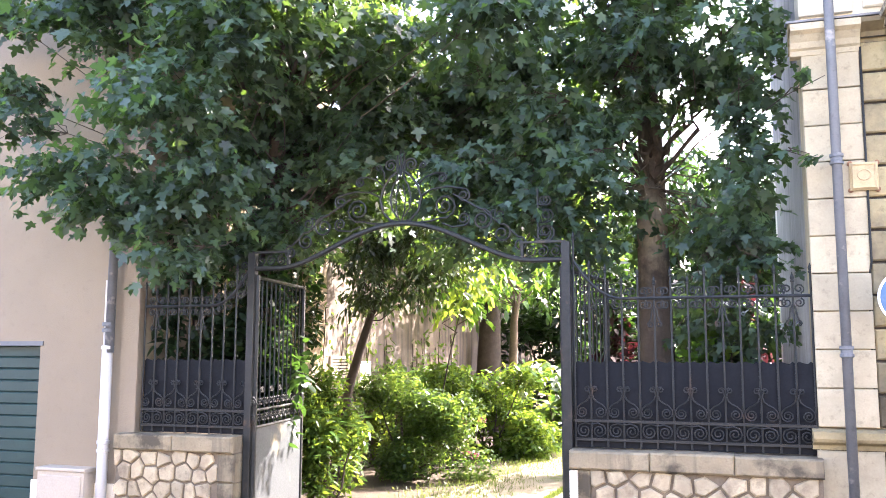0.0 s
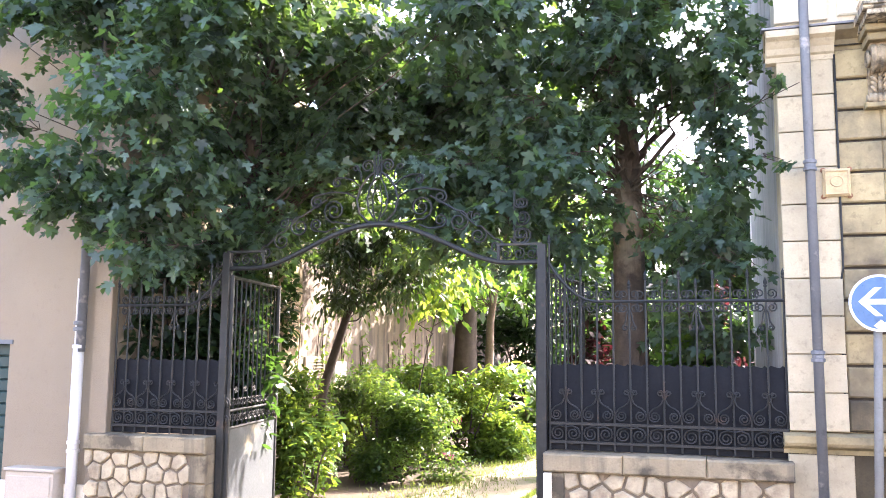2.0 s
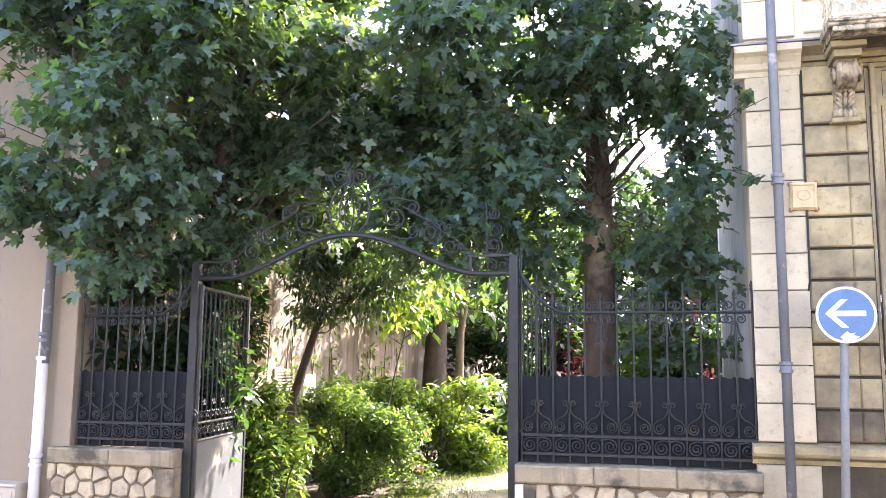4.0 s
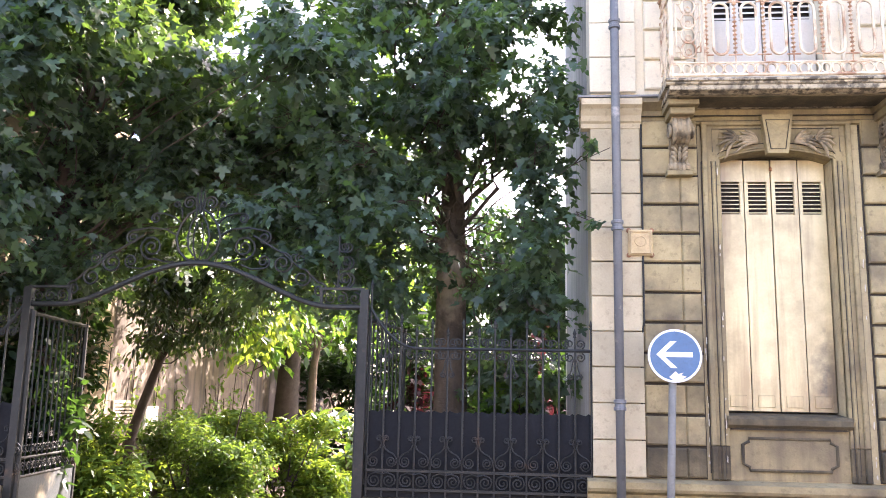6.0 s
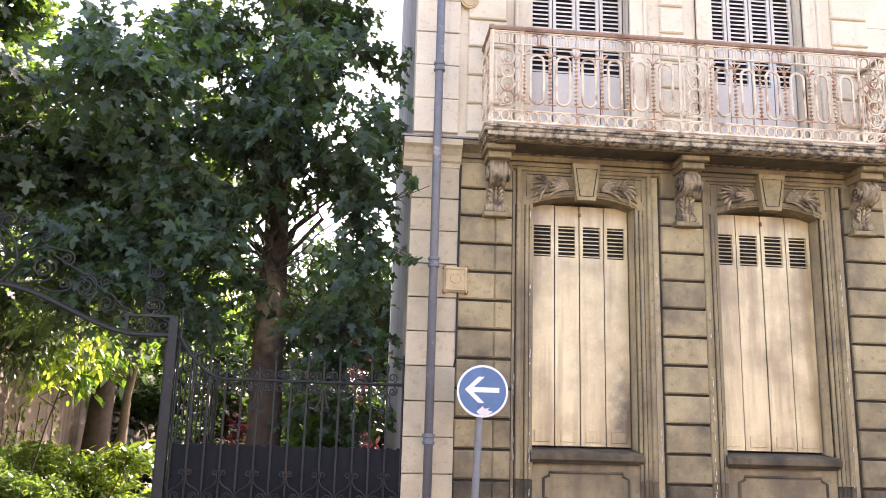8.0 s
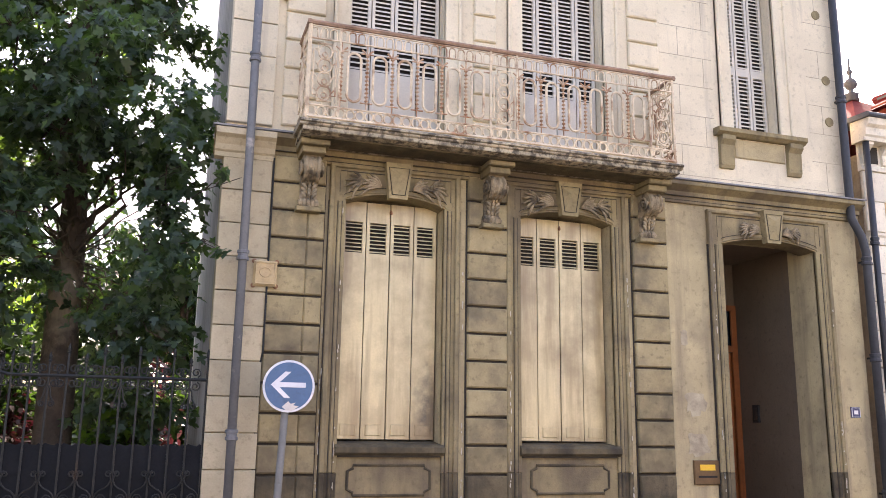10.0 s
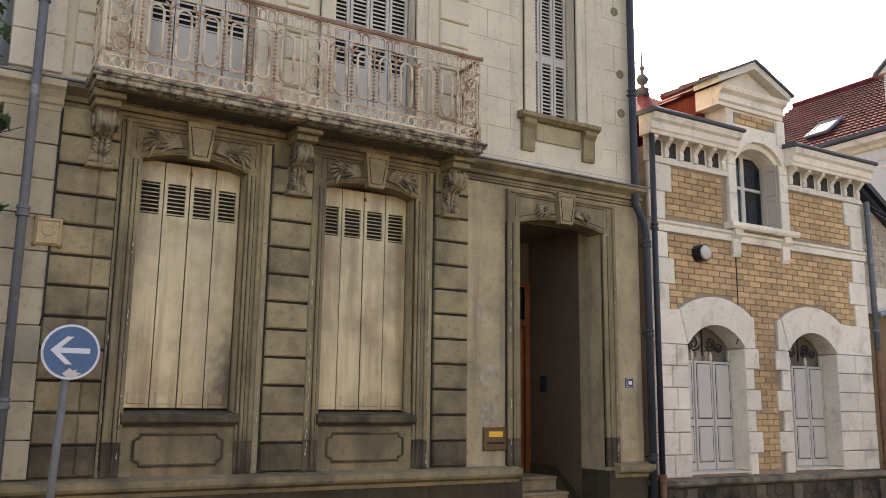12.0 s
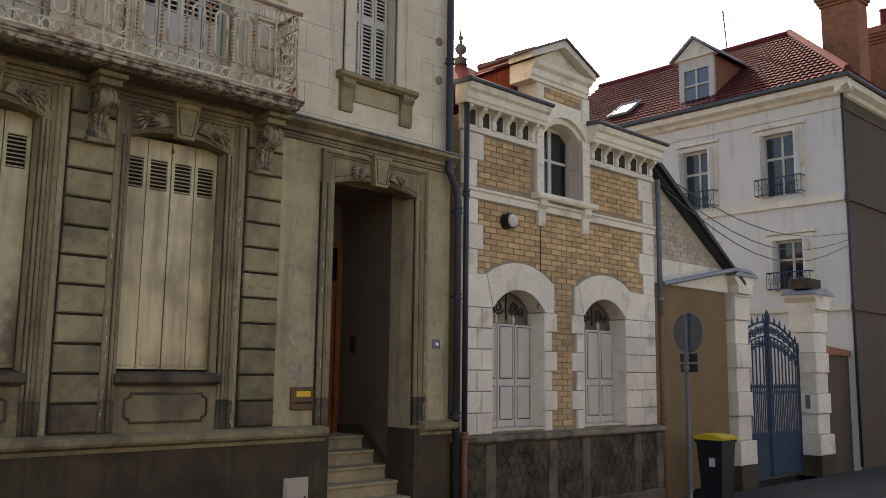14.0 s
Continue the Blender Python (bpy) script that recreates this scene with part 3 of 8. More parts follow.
def leaves(name, spots, size, shape, material, parent, rng, label="", droop=0.5, jitter=0.35, aim=None):
    """Single leaves, one at each spot, hanging at chance angles; a shallow fold along the midrib."""
    n = len(spots)
    sh = np.array(shape)
    m = len(sh)
    sh3 = np.column_stack([sh[:, 0], sh[:, 1], 0.25 * np.abs(sh[:, 0]) - 0.12 * sh[:, 1] ** 2])
    sz = size * (1 + jitter * rng.uniform(-1, 1, n))
    yaw, pitch, roll = rng.uniform(0, 2 * np.pi, n), rng.normal(-droop, 0.45, n), rng.normal(0, 0.5, n)
    if aim is not None:
        yaw, pitch = aim
    cy, sy, cp, sp, cr, sr = np.cos(yaw), np.sin(yaw), np.cos(pitch), np.sin(pitch), np.cos(roll), np.sin(roll)
    X = sh3[None, :, 0] * sz[:, None]
    Y = sh3[None, :, 1] * sz[:, None]
    Z = sh3[None, :, 2] * sz[:, None]
    X, Z = X * cr[:, None] + Z * sr[:, None], -X * sr[:, None] + Z * cr[:, None]
    Y, Z = Y * cp[:, None] - Z * sp[:, None], Y * sp[:, None] + Z * cp[:, None]
    X, Y = X * cy[:, None] - Y * sy[:, None], X * sy[:, None] + Y * cy[:, None]
    V = np.stack([X, Y, Z], -1) + np.asarray(spots)[:, None, :]
    me = bpy.data.meshes.new(name)
    me.vertices.add(n * m)
    me.vertices.foreach_set("co", V.reshape(-1).astype(np.float32))
    me.loops.add(n * m)
    me.loops.foreach_set("vertex_index", np.arange(n * m, dtype=np.int32))
    me.polygons.add(n)
    me.polygons.foreach_set("loop_start", np.arange(0, n * m, m, dtype=np.int32))
    me.update(calc_edges=True)
    me.materials.append(material)
    ob = part(name, me, None, parent, label)
    ob["kind"] = "stuff"
    return ob


def clump_spots(rng, centre, radii, count, shell=0.55):
    d = rng.normal(size=(count, 3))
    d /= np.linalg.norm(d, axis=1)[:, None]
    r = shell + (1 - shell) * rng.uniform(0, 1, count) ** 0.6
    r = np.where(rng.uniform(size=count) < 0.22, rng.uniform(0.1, 1.0, count), r)
    return np.asarray(centre) + d * r[:, None] * np.asarray(radii)


def spray_spots(rng, centre, radii, count, run=8):
    """Leaves set along drooping twigs that fan out from a limb's end: places, headings and tilts."""
    k = max(1, count // run)
    d = rng.normal(size=(k, 3))
    d[:, 2] = d[:, 2] * 0.75 + 0.1
    d /= np.linalg.norm(d, axis=1)[:, None]
    reach = rng.uniform(0.7, 1.18, k)[:, None] * d * np.asarray(radii)
    t = np.linspace(0.32, 1.0, run)[None, :, None]
    p = np.asarray(centre) + rng.normal(0, 0.05, (k, 1, 3)) + reach[:, None, :] * t
    p[:, :, 2] -= 0.20 * t[:, :, 0] ** 2 * np.linalg.norm(reach, axis=1)[:, None]
    p += rng.normal(0, 0.028, p.shape)
    side = np.where(np.arange(run) % 2 == 0, 1.0, -1.0)[None, :]
    yaw = np.arctan2(d[:, 1], d[:, 0])[:, None] - np.pi / 2 + 0.75 * side + rng.normal(0, 0.45, (k, run))
    pitch = rng.normal(-0.72, 0.38, (k, run))
    return p.reshape(-1, 3), yaw.reshape(-1), pitch.reshape(-1)


def branch(g, rng, a, b, r0, r1, n=6, wob=0.06):
    a, b = Vector(a), Vector(b)
    pts = [a.lerp(b, i / n) + (Vector(rng.normal(0, wob, 3)) if 0 < i < n else Vector()) + Vector((0, 0, 0.12 * (b - a).length * math.sin(math.pi * i / n) * 0.5)) for i in range(n + 1)]
    g.tube(pts, [r0 + (r1 - r0) * i / n for i in range(n + 1)], 7, True)
    return pts


def tree(name, label, trunk_pts, trunk_r, clumps, per, size, shape, leaf, bark, seed, category="tree", fork=0.6):
    """clumps: (x, y, z, rx, ry, rz) leaf masses, each carried by a limb from the trunk."""
    rng = np.random.default_rng(seed)
    base = trunk_pts[0]
    t = thing(name, base, label, category)
    g = Geo()
    n = len(trunk_pts)
    g.tube(trunk_pts, [trunk_r * (1.25 if i == 0 else 1 - 0.55 * i / (n - 1)) for i in range(n)], 12, True)
    part("trunk", g, bark, t, smooth=True)
    limbs, spots, yaws, tilts = Geo(), [], [], []
    for c in clumps:
        cpos = np.array(c[:3])
        # each limb leaves the trunk below its leaf mass and rises to it
        away = math.hypot(c[0] - trunk_pts[-1][0], c[1] - trunk_pts[-1][1])
        k = min(2, n - 2)
        za = min(max(c[2] - 0.45 * away - rng.uniform(0.2, 0.7), trunk_pts[k][2] + 0.25), trunk_pts[-1][2] - 0.02)
        while k < n - 2 and trunk_pts[k + 1][2] < za:
            k += 1
        fr = (za - trunk_pts[k][2]) / (trunk_pts[k + 1][2] - trunk_pts[k][2])
        start = Vector(trunk_pts[k]).lerp(Vector(trunk_pts[k + 1]), fr)
        pts = branch(limbs, rng, start, cpos, *((trunk_r * rng.uniform(0.09, 0.17), trunk_r * 0.04) if c[3] > 0.25 and c[2] > start.z + 0.5 and away < 1.5 else (0.009, 0.003)))
        vol = c[3] * c[4] * c[5]
        cnt = int(per * vol ** 0.72)
        s, yw, tl = spray_spots(rng, cpos, c[3:], cnt)
        spots.append(s)
        yaws.append(yw)
        tilts.append(tl)
        for _ in range(5 if c[3] > 0.15 else 1):
            q = s[int(rng.integers(0, len(s)))]
            branch(limbs, rng, pts[-2], q, trunk_r * 0.03, trunk_r * 0.012, 4, 0.04)
    part("limb", limbs, bark, t, "dark branching limbs")
    leaves("crown", np.concatenate(spots), size, shape, leaf, t, rng, aim=(np.concatenate(yaws), np.concatenate(tilts)))
    return t


def rand_clumps(seed, n, lo, hi, rlo, rhi, keep=None):
    r = np.random.default_rng(seed)
    out = []
    while len(out) < n:
        p = r.uniform(lo, hi)
        if keep is None or keep(*p):
            s = r.uniform(rlo, rhi)
            out.append((*p, s * r.uniform(0.9, 1.3), s * r.uniform(0.9, 1.3), s * r.uniform(0.6, 0.9)))
    return out


# maple behind the short fence: crown hangs over the fence and the beige wall
cl = rand_clumps(11, 58, (-5.2, 5.8, 3.7), (-1.0, 9.2, 8.8), 0.42, 0.78, lambda x, y, z: (x > -4.75 or y < 6.4) and z > 3.6 + 0.45 * max(0, x + 2.6) and not (x > -2.75 and z > 5.4) and not (x > -3.3 and y < 7.2 and z < 4.7) and not (-2.5 < x < -1.5 and z < 5.0) and not (abs(x + 2.0 + 0.32 * (y - 8.5)) < 0.55 and z > 5.5))
cl += rand_clumps(12, 20, (-3.6, 7.5, 4.4), (-1.8, 9.2, 6.6), 0.38, 0.58, lambda x, y, z: x < -2.8 or z < 5.0)
cl += [(-1.5, 8.8, 5.0, 0.4, 0.4, 0.28), (-1.9, 8.6, 4.7, 0.4, 0.4, 0.3), (-1.15, 8.5, 4.9, 0.4, 0.4, 0.3), (-5.6, 5.6, 4.25, 0.6, 0.4, 0.2), (-5.75, 5.7, 4.5, 0.5, 0.4, 0.3), (-6.1, 5.8, 5.4, 0.6, 0.5, 0.4), (-4.45, 5.7, 3.3, 0.5, 0.4, 0.2), (-3.9, 5.9, 3.3, 0.6, 0.5, 0.4),
       (-3.85, 5.9, 2.85, 0.42, 0.4, 0.22), (-3.5, 5.9, 3.6, 0.5, 0.45, 0.4), (-2.8, 7.4, 4.0, 0.6, 0.4, 0.4), (-4.6, 5.6, 3.6, 0.8, 0.6, 0.5), (-3.8, 5.5, 4.2, 0.7, 0.6, 0.5),
       (-4.3, 7.4, 3.1, 0.5, 0.6, 0.4), (-3.6, 7.5, 3.3, 0.6, 0.6, 0.4), (-4.3, 7.6, 4.3, 0.5, 0.7, 0.5), (-4.3, 8.6, 4.6, 0.5, 0.7, 0.5), (-4.2, 7.8, 5.2, 0.5, 0.7, 0.5), (-4.3, 8.8, 5.6, 0.5, 0.7, 0.5),
       (-4.3, 7.4, 6.0, 0.5, 0.7, 0.5), (-4.2, 8.4, 6.6, 0.5, 0.7, 0.6), (-3.6, 8.2, 4.4, 0.6, 0.6, 0.5), (-4.2, 9.6, 3.8, 0.5, 0.6, 0.6)]
cl += rand_clumps(13, 22, (-2.75, 7.8, 4.3), (-0.9, 9.2, 6.8), 0.34, 0.52, lambda x, y, z: not (abs(x + 2.0 + 0.32 * (y - 8.5)) < 0.75 and z > 5.2 + 0.45 * (y - 8.5)))
tree("maple_tree", "large dark green maple overhanging the iron fence", [(-4.0, 7.9, 0.1), (-4.0, 7.85, 1.5), (-3.95, 7.8, 3.0), (-3.9, 7.8, 4.5), (-3.7, 7.7, 6.5)], 0.17, cl, 1850, 0.102, MAPLE, LEAF_MAPLE, BARK, 1)


# maple behind the long fence, with a gap of sky beside its trunk
def keep_b(x, y, z):
    return not (0.30 < x < 0.85 and 3.2 < z < 4.4) and not (x < -0.85 and z > 5.2) and not (abs(x - 0.15) < 0.4 and z < 4.0 and y < 8.3) and not (x > 0.5 and z > 7)


cl = rand_clumps(21, 56, (-1.6, 7.0, 3.2), (1.0, 9.8, 9.4), 0.36, 0.66, keep_b)
cl += [(-0.9, 6.9, 3.3, 0.5, 0.4, 0.4), (-0.5, 7.2, 3.0, 0.45, 0.4, 0.35), (1.0, 7.3, 2.9, 0.4, 0.4, 0.4), (1.0, 7.0, 3.5, 0.35, 0.4, 0.5), (1.0, 6.8, 4.8, 0.5, 0.5, 0.5), (-0.8, 7.1, 4.5, 0.6, 0.4, 0.5), (0.5, 6.6, 5.4, 0.6, 0.5, 0.5),
       (1.05, 7.2, 4.2, 0.3, 0.4, 0.5), (0.75, 8.2, 2.3, 0.5, 0.4, 0.35), (1.0, 8.0, 2.2, 0.4, 0.4, 0.3), (0.5, 8.9, 2.4, 0.4, 0.4, 0.4), (1.60, 6.34, 4.12, 0.11, 0.04, 0.06), (1.46, 6.38, 3.50, 0.07, 0.04, 0.05),
       (-0.5, 7.6, 4.0, 0.6, 0.5, 0.45), (-1.0, 7.4, 3.7, 0.5, 0.5, 0.4), (1.1, 7.6, 4.9, 0.35, 0.5, 0.5), (-0.3, 6.9, 3.7, 0.45, 0.4, 0.35),
       (-0.15, 7.4, 4.1, 0.38, 0.3, 0.28), (-0.5, 7.4, 3.8, 0.4, 0.3, 0.3), (0.2, 7.4, 4.55, 0.4, 0.3, 0.28), (0.1, 7.6, 4.4, 0.45, 0.35, 0.3), (-0.2, 7.7, 4.9, 0.45, 0.4, 0.35), (0.35, 7.6, 5.2, 0.45, 0.4, 0.35), (0.55, 7.5, 4.75, 0.35, 0.35, 0.25), (0.0, 7.5, 5.6, 0.5, 0.4, 0.35),
       (-0.35, 7.5, 3.05, 0.4, 0.3, 0.28), (-0.65, 7.6, 3.35, 0.42, 0.35, 0.3), (-0.2, 7.7, 3.45, 0.32, 0.3, 0.3), (0.62, 7.6, 3.1, 0.3, 0.3, 0.28), (0.8, 7.5, 2.75, 0.35, 0.3, 0.28), (1.05, 7.4, 3.0, 0.32, 0.3, 0.3),
       (1.05, 7.4, 4.0, 0.3, 0.35, 0.3), (0.98, 7.6, 3.65, 0.35, 0.35, 0.3), (0.85, 8.0, 4.5, 0.35, 0.35, 0.25), (0.9, 7.5, 3.2, 0.4, 0.35, 0.3), (0.62, 7.9, 2.95, 0.35, 0.3, 0.25)]
# the upper crown is looser and lets the sky through
cl = [(x, y, z, rx * 0.78, ry * 0.78, rz * 0.78) if z > 4.9 else (x, y, z, rx, ry, rz) for x, y, z, rx, ry, rz in cl]
tree("maple_tree", "tall maple with a thick trunk behind the long fence", [(0.15, 8.4, 0.1), (0.15, 8.4, 1.9), (0.13, 8.4, 3.45), (0.14, 8.4, 4.0), (0.12, 8.4, 4.6), (0.1, 8.4, 6.4)], 0.20, cl, 1400, 0.098, MAPLE, LEAF_MAPLE, BARK_SCARRED, 2)

# small leaning tree by the drive; its shaded half is coloured into darker leaves
cl = rand_clumps(31, 26, (-4.5, 9.9, 2.7), (-2.7, 10.9, 4.1), 0.26, 0.44)
tree("leaning_tree", "small leaning tree beside the drive, shade coloured into its leaves", [(-4.58, 10.9, 0.18), (-4.42, 10.9, 1.4), (-4.14, 10.85, 2.2), (-3.90, 10.8, 2.85), (-3.6, 10.6, 3.5)], 0.085, cl, 1900, 0.115, LANCE, LEAF_SHADE, BARK_DARK, 3)
# the tree's sunlit half, added as a shrub in brighter lime leaves
cl = [(-2.62, 11.3, 3.3, 0.26, 0.3, 0.35), (-2.55, 11.3, 3.75, 0.22, 0.3, 0.3), (-2.62, 11.3, 4.15, 0.2, 0.25, 0.28), (-2.7, 11.2, 2.85, 0.3, 0.3, 0.25), (-2.95, 11.2, 2.62, 0.3, 0.3, 0.16), (-2.45, 11.3, 3.0, 0.22, 0.3, 0.25)]
tree("sunlit_shrub", "added shrub, its lime leaf colour standing in for sunlit leaves", [(-3.5, 12.1, 0.2), (-3.4, 12.0, 1.0), (-3.1, 11.7, 2.0), (-2.7, 11.4, 3.2)], 0.016, cl, 1300, 0.12, OVAL, LEAF_YELLOW_SUNLIT, BARK_DARK, 4, "shrub")
cl = rand_clumps(33, 22, (-4.2, 13.6, 2.9), (-1.6, 16.4, 5.6), 0.45, 0.8)
tree("garden_tree", "slender tree with a bright green crown", [(-2.93, 15.0, 0.3), (-2.93, 15.0, 1.6), (-2.9, 15.0, 2.6), (-2.7, 15.0, 4.0)], 0.11, cl, 520, 0.17, OVAL, LEAF_BACK, BARK, 5)
cl = rand_clumps(36, 24, (-4.0, 10.8, 3.9), (-2.4, 12.2, 6.6), 0.38, 0.62)
tree("garden_tree", "green tree behind the garden wall arching over the drive", [(-5.45, 13.4, 0.0), (-5.4, 13.3, 1.6), (-5.2, 13.0, 3.8), (-4.2, 12.4, 4.6)], 0.09, cl, 700, 0.13, OVAL, LEAF_BACK, BARK_DARK, 7)
cl = rand_clumps(34, 40, (-6.5, 17.0, 3.0), (-3.0, 20.5, 7.5), 0.7, 1.2)
tree("garden_tree", "old thick-trunked tree at the end of the wall", [(-4.25, 18.2, 0.3), (-4.25, 18.2, 1.6), (-4.2, 18.2, 3.2), (-4.0, 18.3, 5.0)], 0.34, cl, 330, 0.22, OVAL, LEAF_BACK, BARK_DARK, 6)
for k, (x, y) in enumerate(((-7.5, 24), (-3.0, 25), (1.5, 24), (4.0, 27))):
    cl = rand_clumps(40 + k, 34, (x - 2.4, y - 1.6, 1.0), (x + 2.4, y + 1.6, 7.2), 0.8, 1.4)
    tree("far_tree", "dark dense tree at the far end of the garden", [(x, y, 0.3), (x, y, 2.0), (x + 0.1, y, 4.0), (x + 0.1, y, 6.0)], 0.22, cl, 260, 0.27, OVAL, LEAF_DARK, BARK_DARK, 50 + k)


def bush(name, label, x, y, rx, ry, h, n, size, shape, leaf, seed, category="bush", base=0.12):
    """A shrub: stems from the ground and leaf clumps out to an uneven outline."""
    rng = np.random.default_rng(seed)
    t = thing(name, (x, y, base), label, category)
    g_ = Geo()
    spots = []
    for i in range(16):
        a, q = rng.uniform(0, 6.28), rng.uniform(0.2, 0.85)
        c = (x + rx * q * math.cos(a), y + ry * q * math.sin(a), base + h * rng.uniform(0.08, 0.86))
        branch(g_, rng, (x + 0.1 * math.cos(a), y + 0.1 * math.sin(a), base - 0.05), c, 0.018, 0.007, 4, 0.03)
        s = rng.uniform(0.32, 0.5)
        spots.append(clump_spots(rng, c, (rx * s, ry * s, h * s * 0.45), n // 16, 0.4))
    part("stem", g_, BARK_DARK, t)
    sp = np.concatenate(spots)
    sp[:, 2] = np.maximum(sp[:, 2], base + 0.04)
    leaves("foliage", sp, size, shape, leaf, t, rng, droop=0.2)
    return t


bush("laurel_bush", "glossy laurel bush with yellow-green leaves beside the gate leaf", -4.05, 9.5, 0.52, 0.5, 1.72, 3600, 0.13, LANCE, LEAF_LAUREL, 61)
bush("garden_bush", "dense small-leaved green bush beside the drive", -3.62, 11.6, 1.02, 0.65, 1.80, 12500, 0.072, OVAL, LEAF_BUSH, 62, base=0.18)
bush("laurel_bush", "large glossy laurel bush shining in the sun", -3.08, 14.1, 1.18, 0.75, 1.6, 7600, 0.14, LANCE, LEAF_LAUREL, 63, base=0.22)
bush("garden_bush", "yellow-green shrub against the garden wall", -4.40, 12.7, 0.3, 0.7, 1.9, 1700, 0.11, OVAL, LEAF_YELLOW_SUNLIT, 64)
bush("garden_bush", "leafy shrub behind the laurels", -4.1, 14.6, 0.7, 0.7, 1.7, 1800, 0.12, OVAL, LEAF_BACK, 65)
bush("spiky_shrub", "grey-green shrub with long narrow leaves", -2.1, 15.6, 0.7, 0.6, 1.7, 900, 0.36, LANCE, LEAF_IVY, 66)
bush("purple_shrub", "dark purple-leaved shrub behind the fence", -0.35, 9.7, 0.5, 0.4, 2.5, 1200, 0.11, OVAL, LEAF_PURPLE, 67)
bush("purple_shrub", "purple-leaved small tree behind the trunk", 0.9, 11.2, 0.5, 0.6, 3.6, 1500, 0.12, OVAL, LEAF_PURPLE, 68)
bush("garden_bush", "light green maple shoots behind the fence", 0.85, 8.3, 0.55, 0.4, 2.35, 420, 0.17, MAPLE, LEAF_BACK, 69)
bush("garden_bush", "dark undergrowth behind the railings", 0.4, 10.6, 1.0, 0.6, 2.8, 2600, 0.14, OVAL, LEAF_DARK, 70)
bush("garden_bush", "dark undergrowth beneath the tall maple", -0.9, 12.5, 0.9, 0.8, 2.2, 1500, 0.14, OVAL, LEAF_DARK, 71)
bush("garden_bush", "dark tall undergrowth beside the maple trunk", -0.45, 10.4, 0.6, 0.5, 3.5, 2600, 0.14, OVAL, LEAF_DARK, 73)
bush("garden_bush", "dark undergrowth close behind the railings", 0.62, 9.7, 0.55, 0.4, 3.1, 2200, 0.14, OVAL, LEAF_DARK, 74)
# added near-black shrub in place of the tree shade on the wall
bush("garden_bush", "dense shrub added to darken the view behind the short fence", -4.15, 7.7, 0.55, 0.5, 3.0, 4200, 0.14, OVAL, LEAF_DARK, 72)
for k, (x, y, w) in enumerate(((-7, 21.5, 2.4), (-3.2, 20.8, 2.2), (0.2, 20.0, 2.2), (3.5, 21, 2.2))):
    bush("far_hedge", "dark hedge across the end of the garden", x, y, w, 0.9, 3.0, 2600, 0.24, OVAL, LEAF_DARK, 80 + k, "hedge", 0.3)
# creepers on the garden wall and pink blooms
cr = thing("wall_creeper", (-4.7, 13.5, 0.2), "ivy and creeper strands climbing the garden wall", "creeper")
rng = np.random.default_rng(90)
g, sp = Geo(), []
for i in range(26):
    y = 10.4 + 7.2 * rng.uniform()
    h = rng.uniform(1.2, 2.5)
    pts = [(-4.70, y + 0.12 * math.sin(3 * q + i), 0.2 + h * q) for q in np.linspace(0, 1, 9)]
    g.tube(pts, 0.008, 4)
    for p in pts:
        for _ in range(7):
            sp.append((p[0] + 0.04 + 0.06 * rng.uniform(), p[1] + rng.normal(0, 0.09), p[2] + rng.normal(0, 0.1)))
part("stem", g, BARK_DARK, cr)["kind"] = "stuff"
leaves("foliage", np.array(sp), 0.09, OVAL, LEAF_IVY, cr, rng)
# added leaf cover that darkens the bright side wall
iv = thing("added_wall_ivy", (-4.7, 8.6, 0.1), "ivy added to darken the side wall behind the short fence", "ivy")
rng = np.random.default_rng(92)
n = 5000
sp = np.column_stack([-4.68 + 0.10 * rng.uniform(size=n), 6.72 + 3.7 * rng.uniform(size=n), 0.15 + 3.5 * rng.uniform(size=n)])
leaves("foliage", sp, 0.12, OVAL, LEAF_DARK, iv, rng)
g = Geo()
for i in range(10):
    y = 7.1 + 0.33 * i
    g.tube([(-4.70, y + 0.1 * math.sin(2.5 * q + i), 0.1 + 3.3 * q) for q in np.linspace(0, 1, 8)], 0.010, 4)
part("stem", g, BARK_DARK, iv)["kind"] = "stuff"
for k, (x, y, z) in enumerate(((-3.32, 13.15, 0.90), (-3.03, 13.2, 0.92), (-3.30, 13.15, 0.42), (-3.12, 13.05, 0.36))):
    fl_ = thing("hydrangea_bloom", (x, y, z), "round pink hydrangea flower head", "flower", "pink blooms")
    rng = np.random.default_rng(95 + k)
    leaves("petals", clump_spots(rng, (x, y, z), (0.075, 0.075, 0.06), 90, 0.8), 0.035, OVAL, PETAL, fl_, rng)
    part("stalk", Geo().tube([(x, y, z), (x + 0.05, y + 0.1, z - 0.25)], 0.006, 5), LEAF_IVY, fl_)
# grass edges along the drive
rng = np.random.default_rng(97)
gs = thing("grass_edge", (-2.0, 9.5, 0.1), "short sunlit grass along the drive", "grass", kind="stuff")
pts = []
for i in range(20000):
    y = 7.2 + 9 * rng.uniform()
    t = (y - 6.3) / 13
    c = -1.75 + 1.6 * t * t + 0.5 * t
    x = c + rng.choice((-1, 1, 0.05)) * rng.normal(1.15, 0.38)
    pts.append((x, y, 0.10 + 0.02 * (y - 6.6)))
leaves("blades", np.array(pts), 0.05, [(-0.09, 0), (0.09, 0), (0.06, 0.5), (0, 1.0), (-0.06, 0.5)], LEAF_GRASS, gs, rng, droop=-1.0)
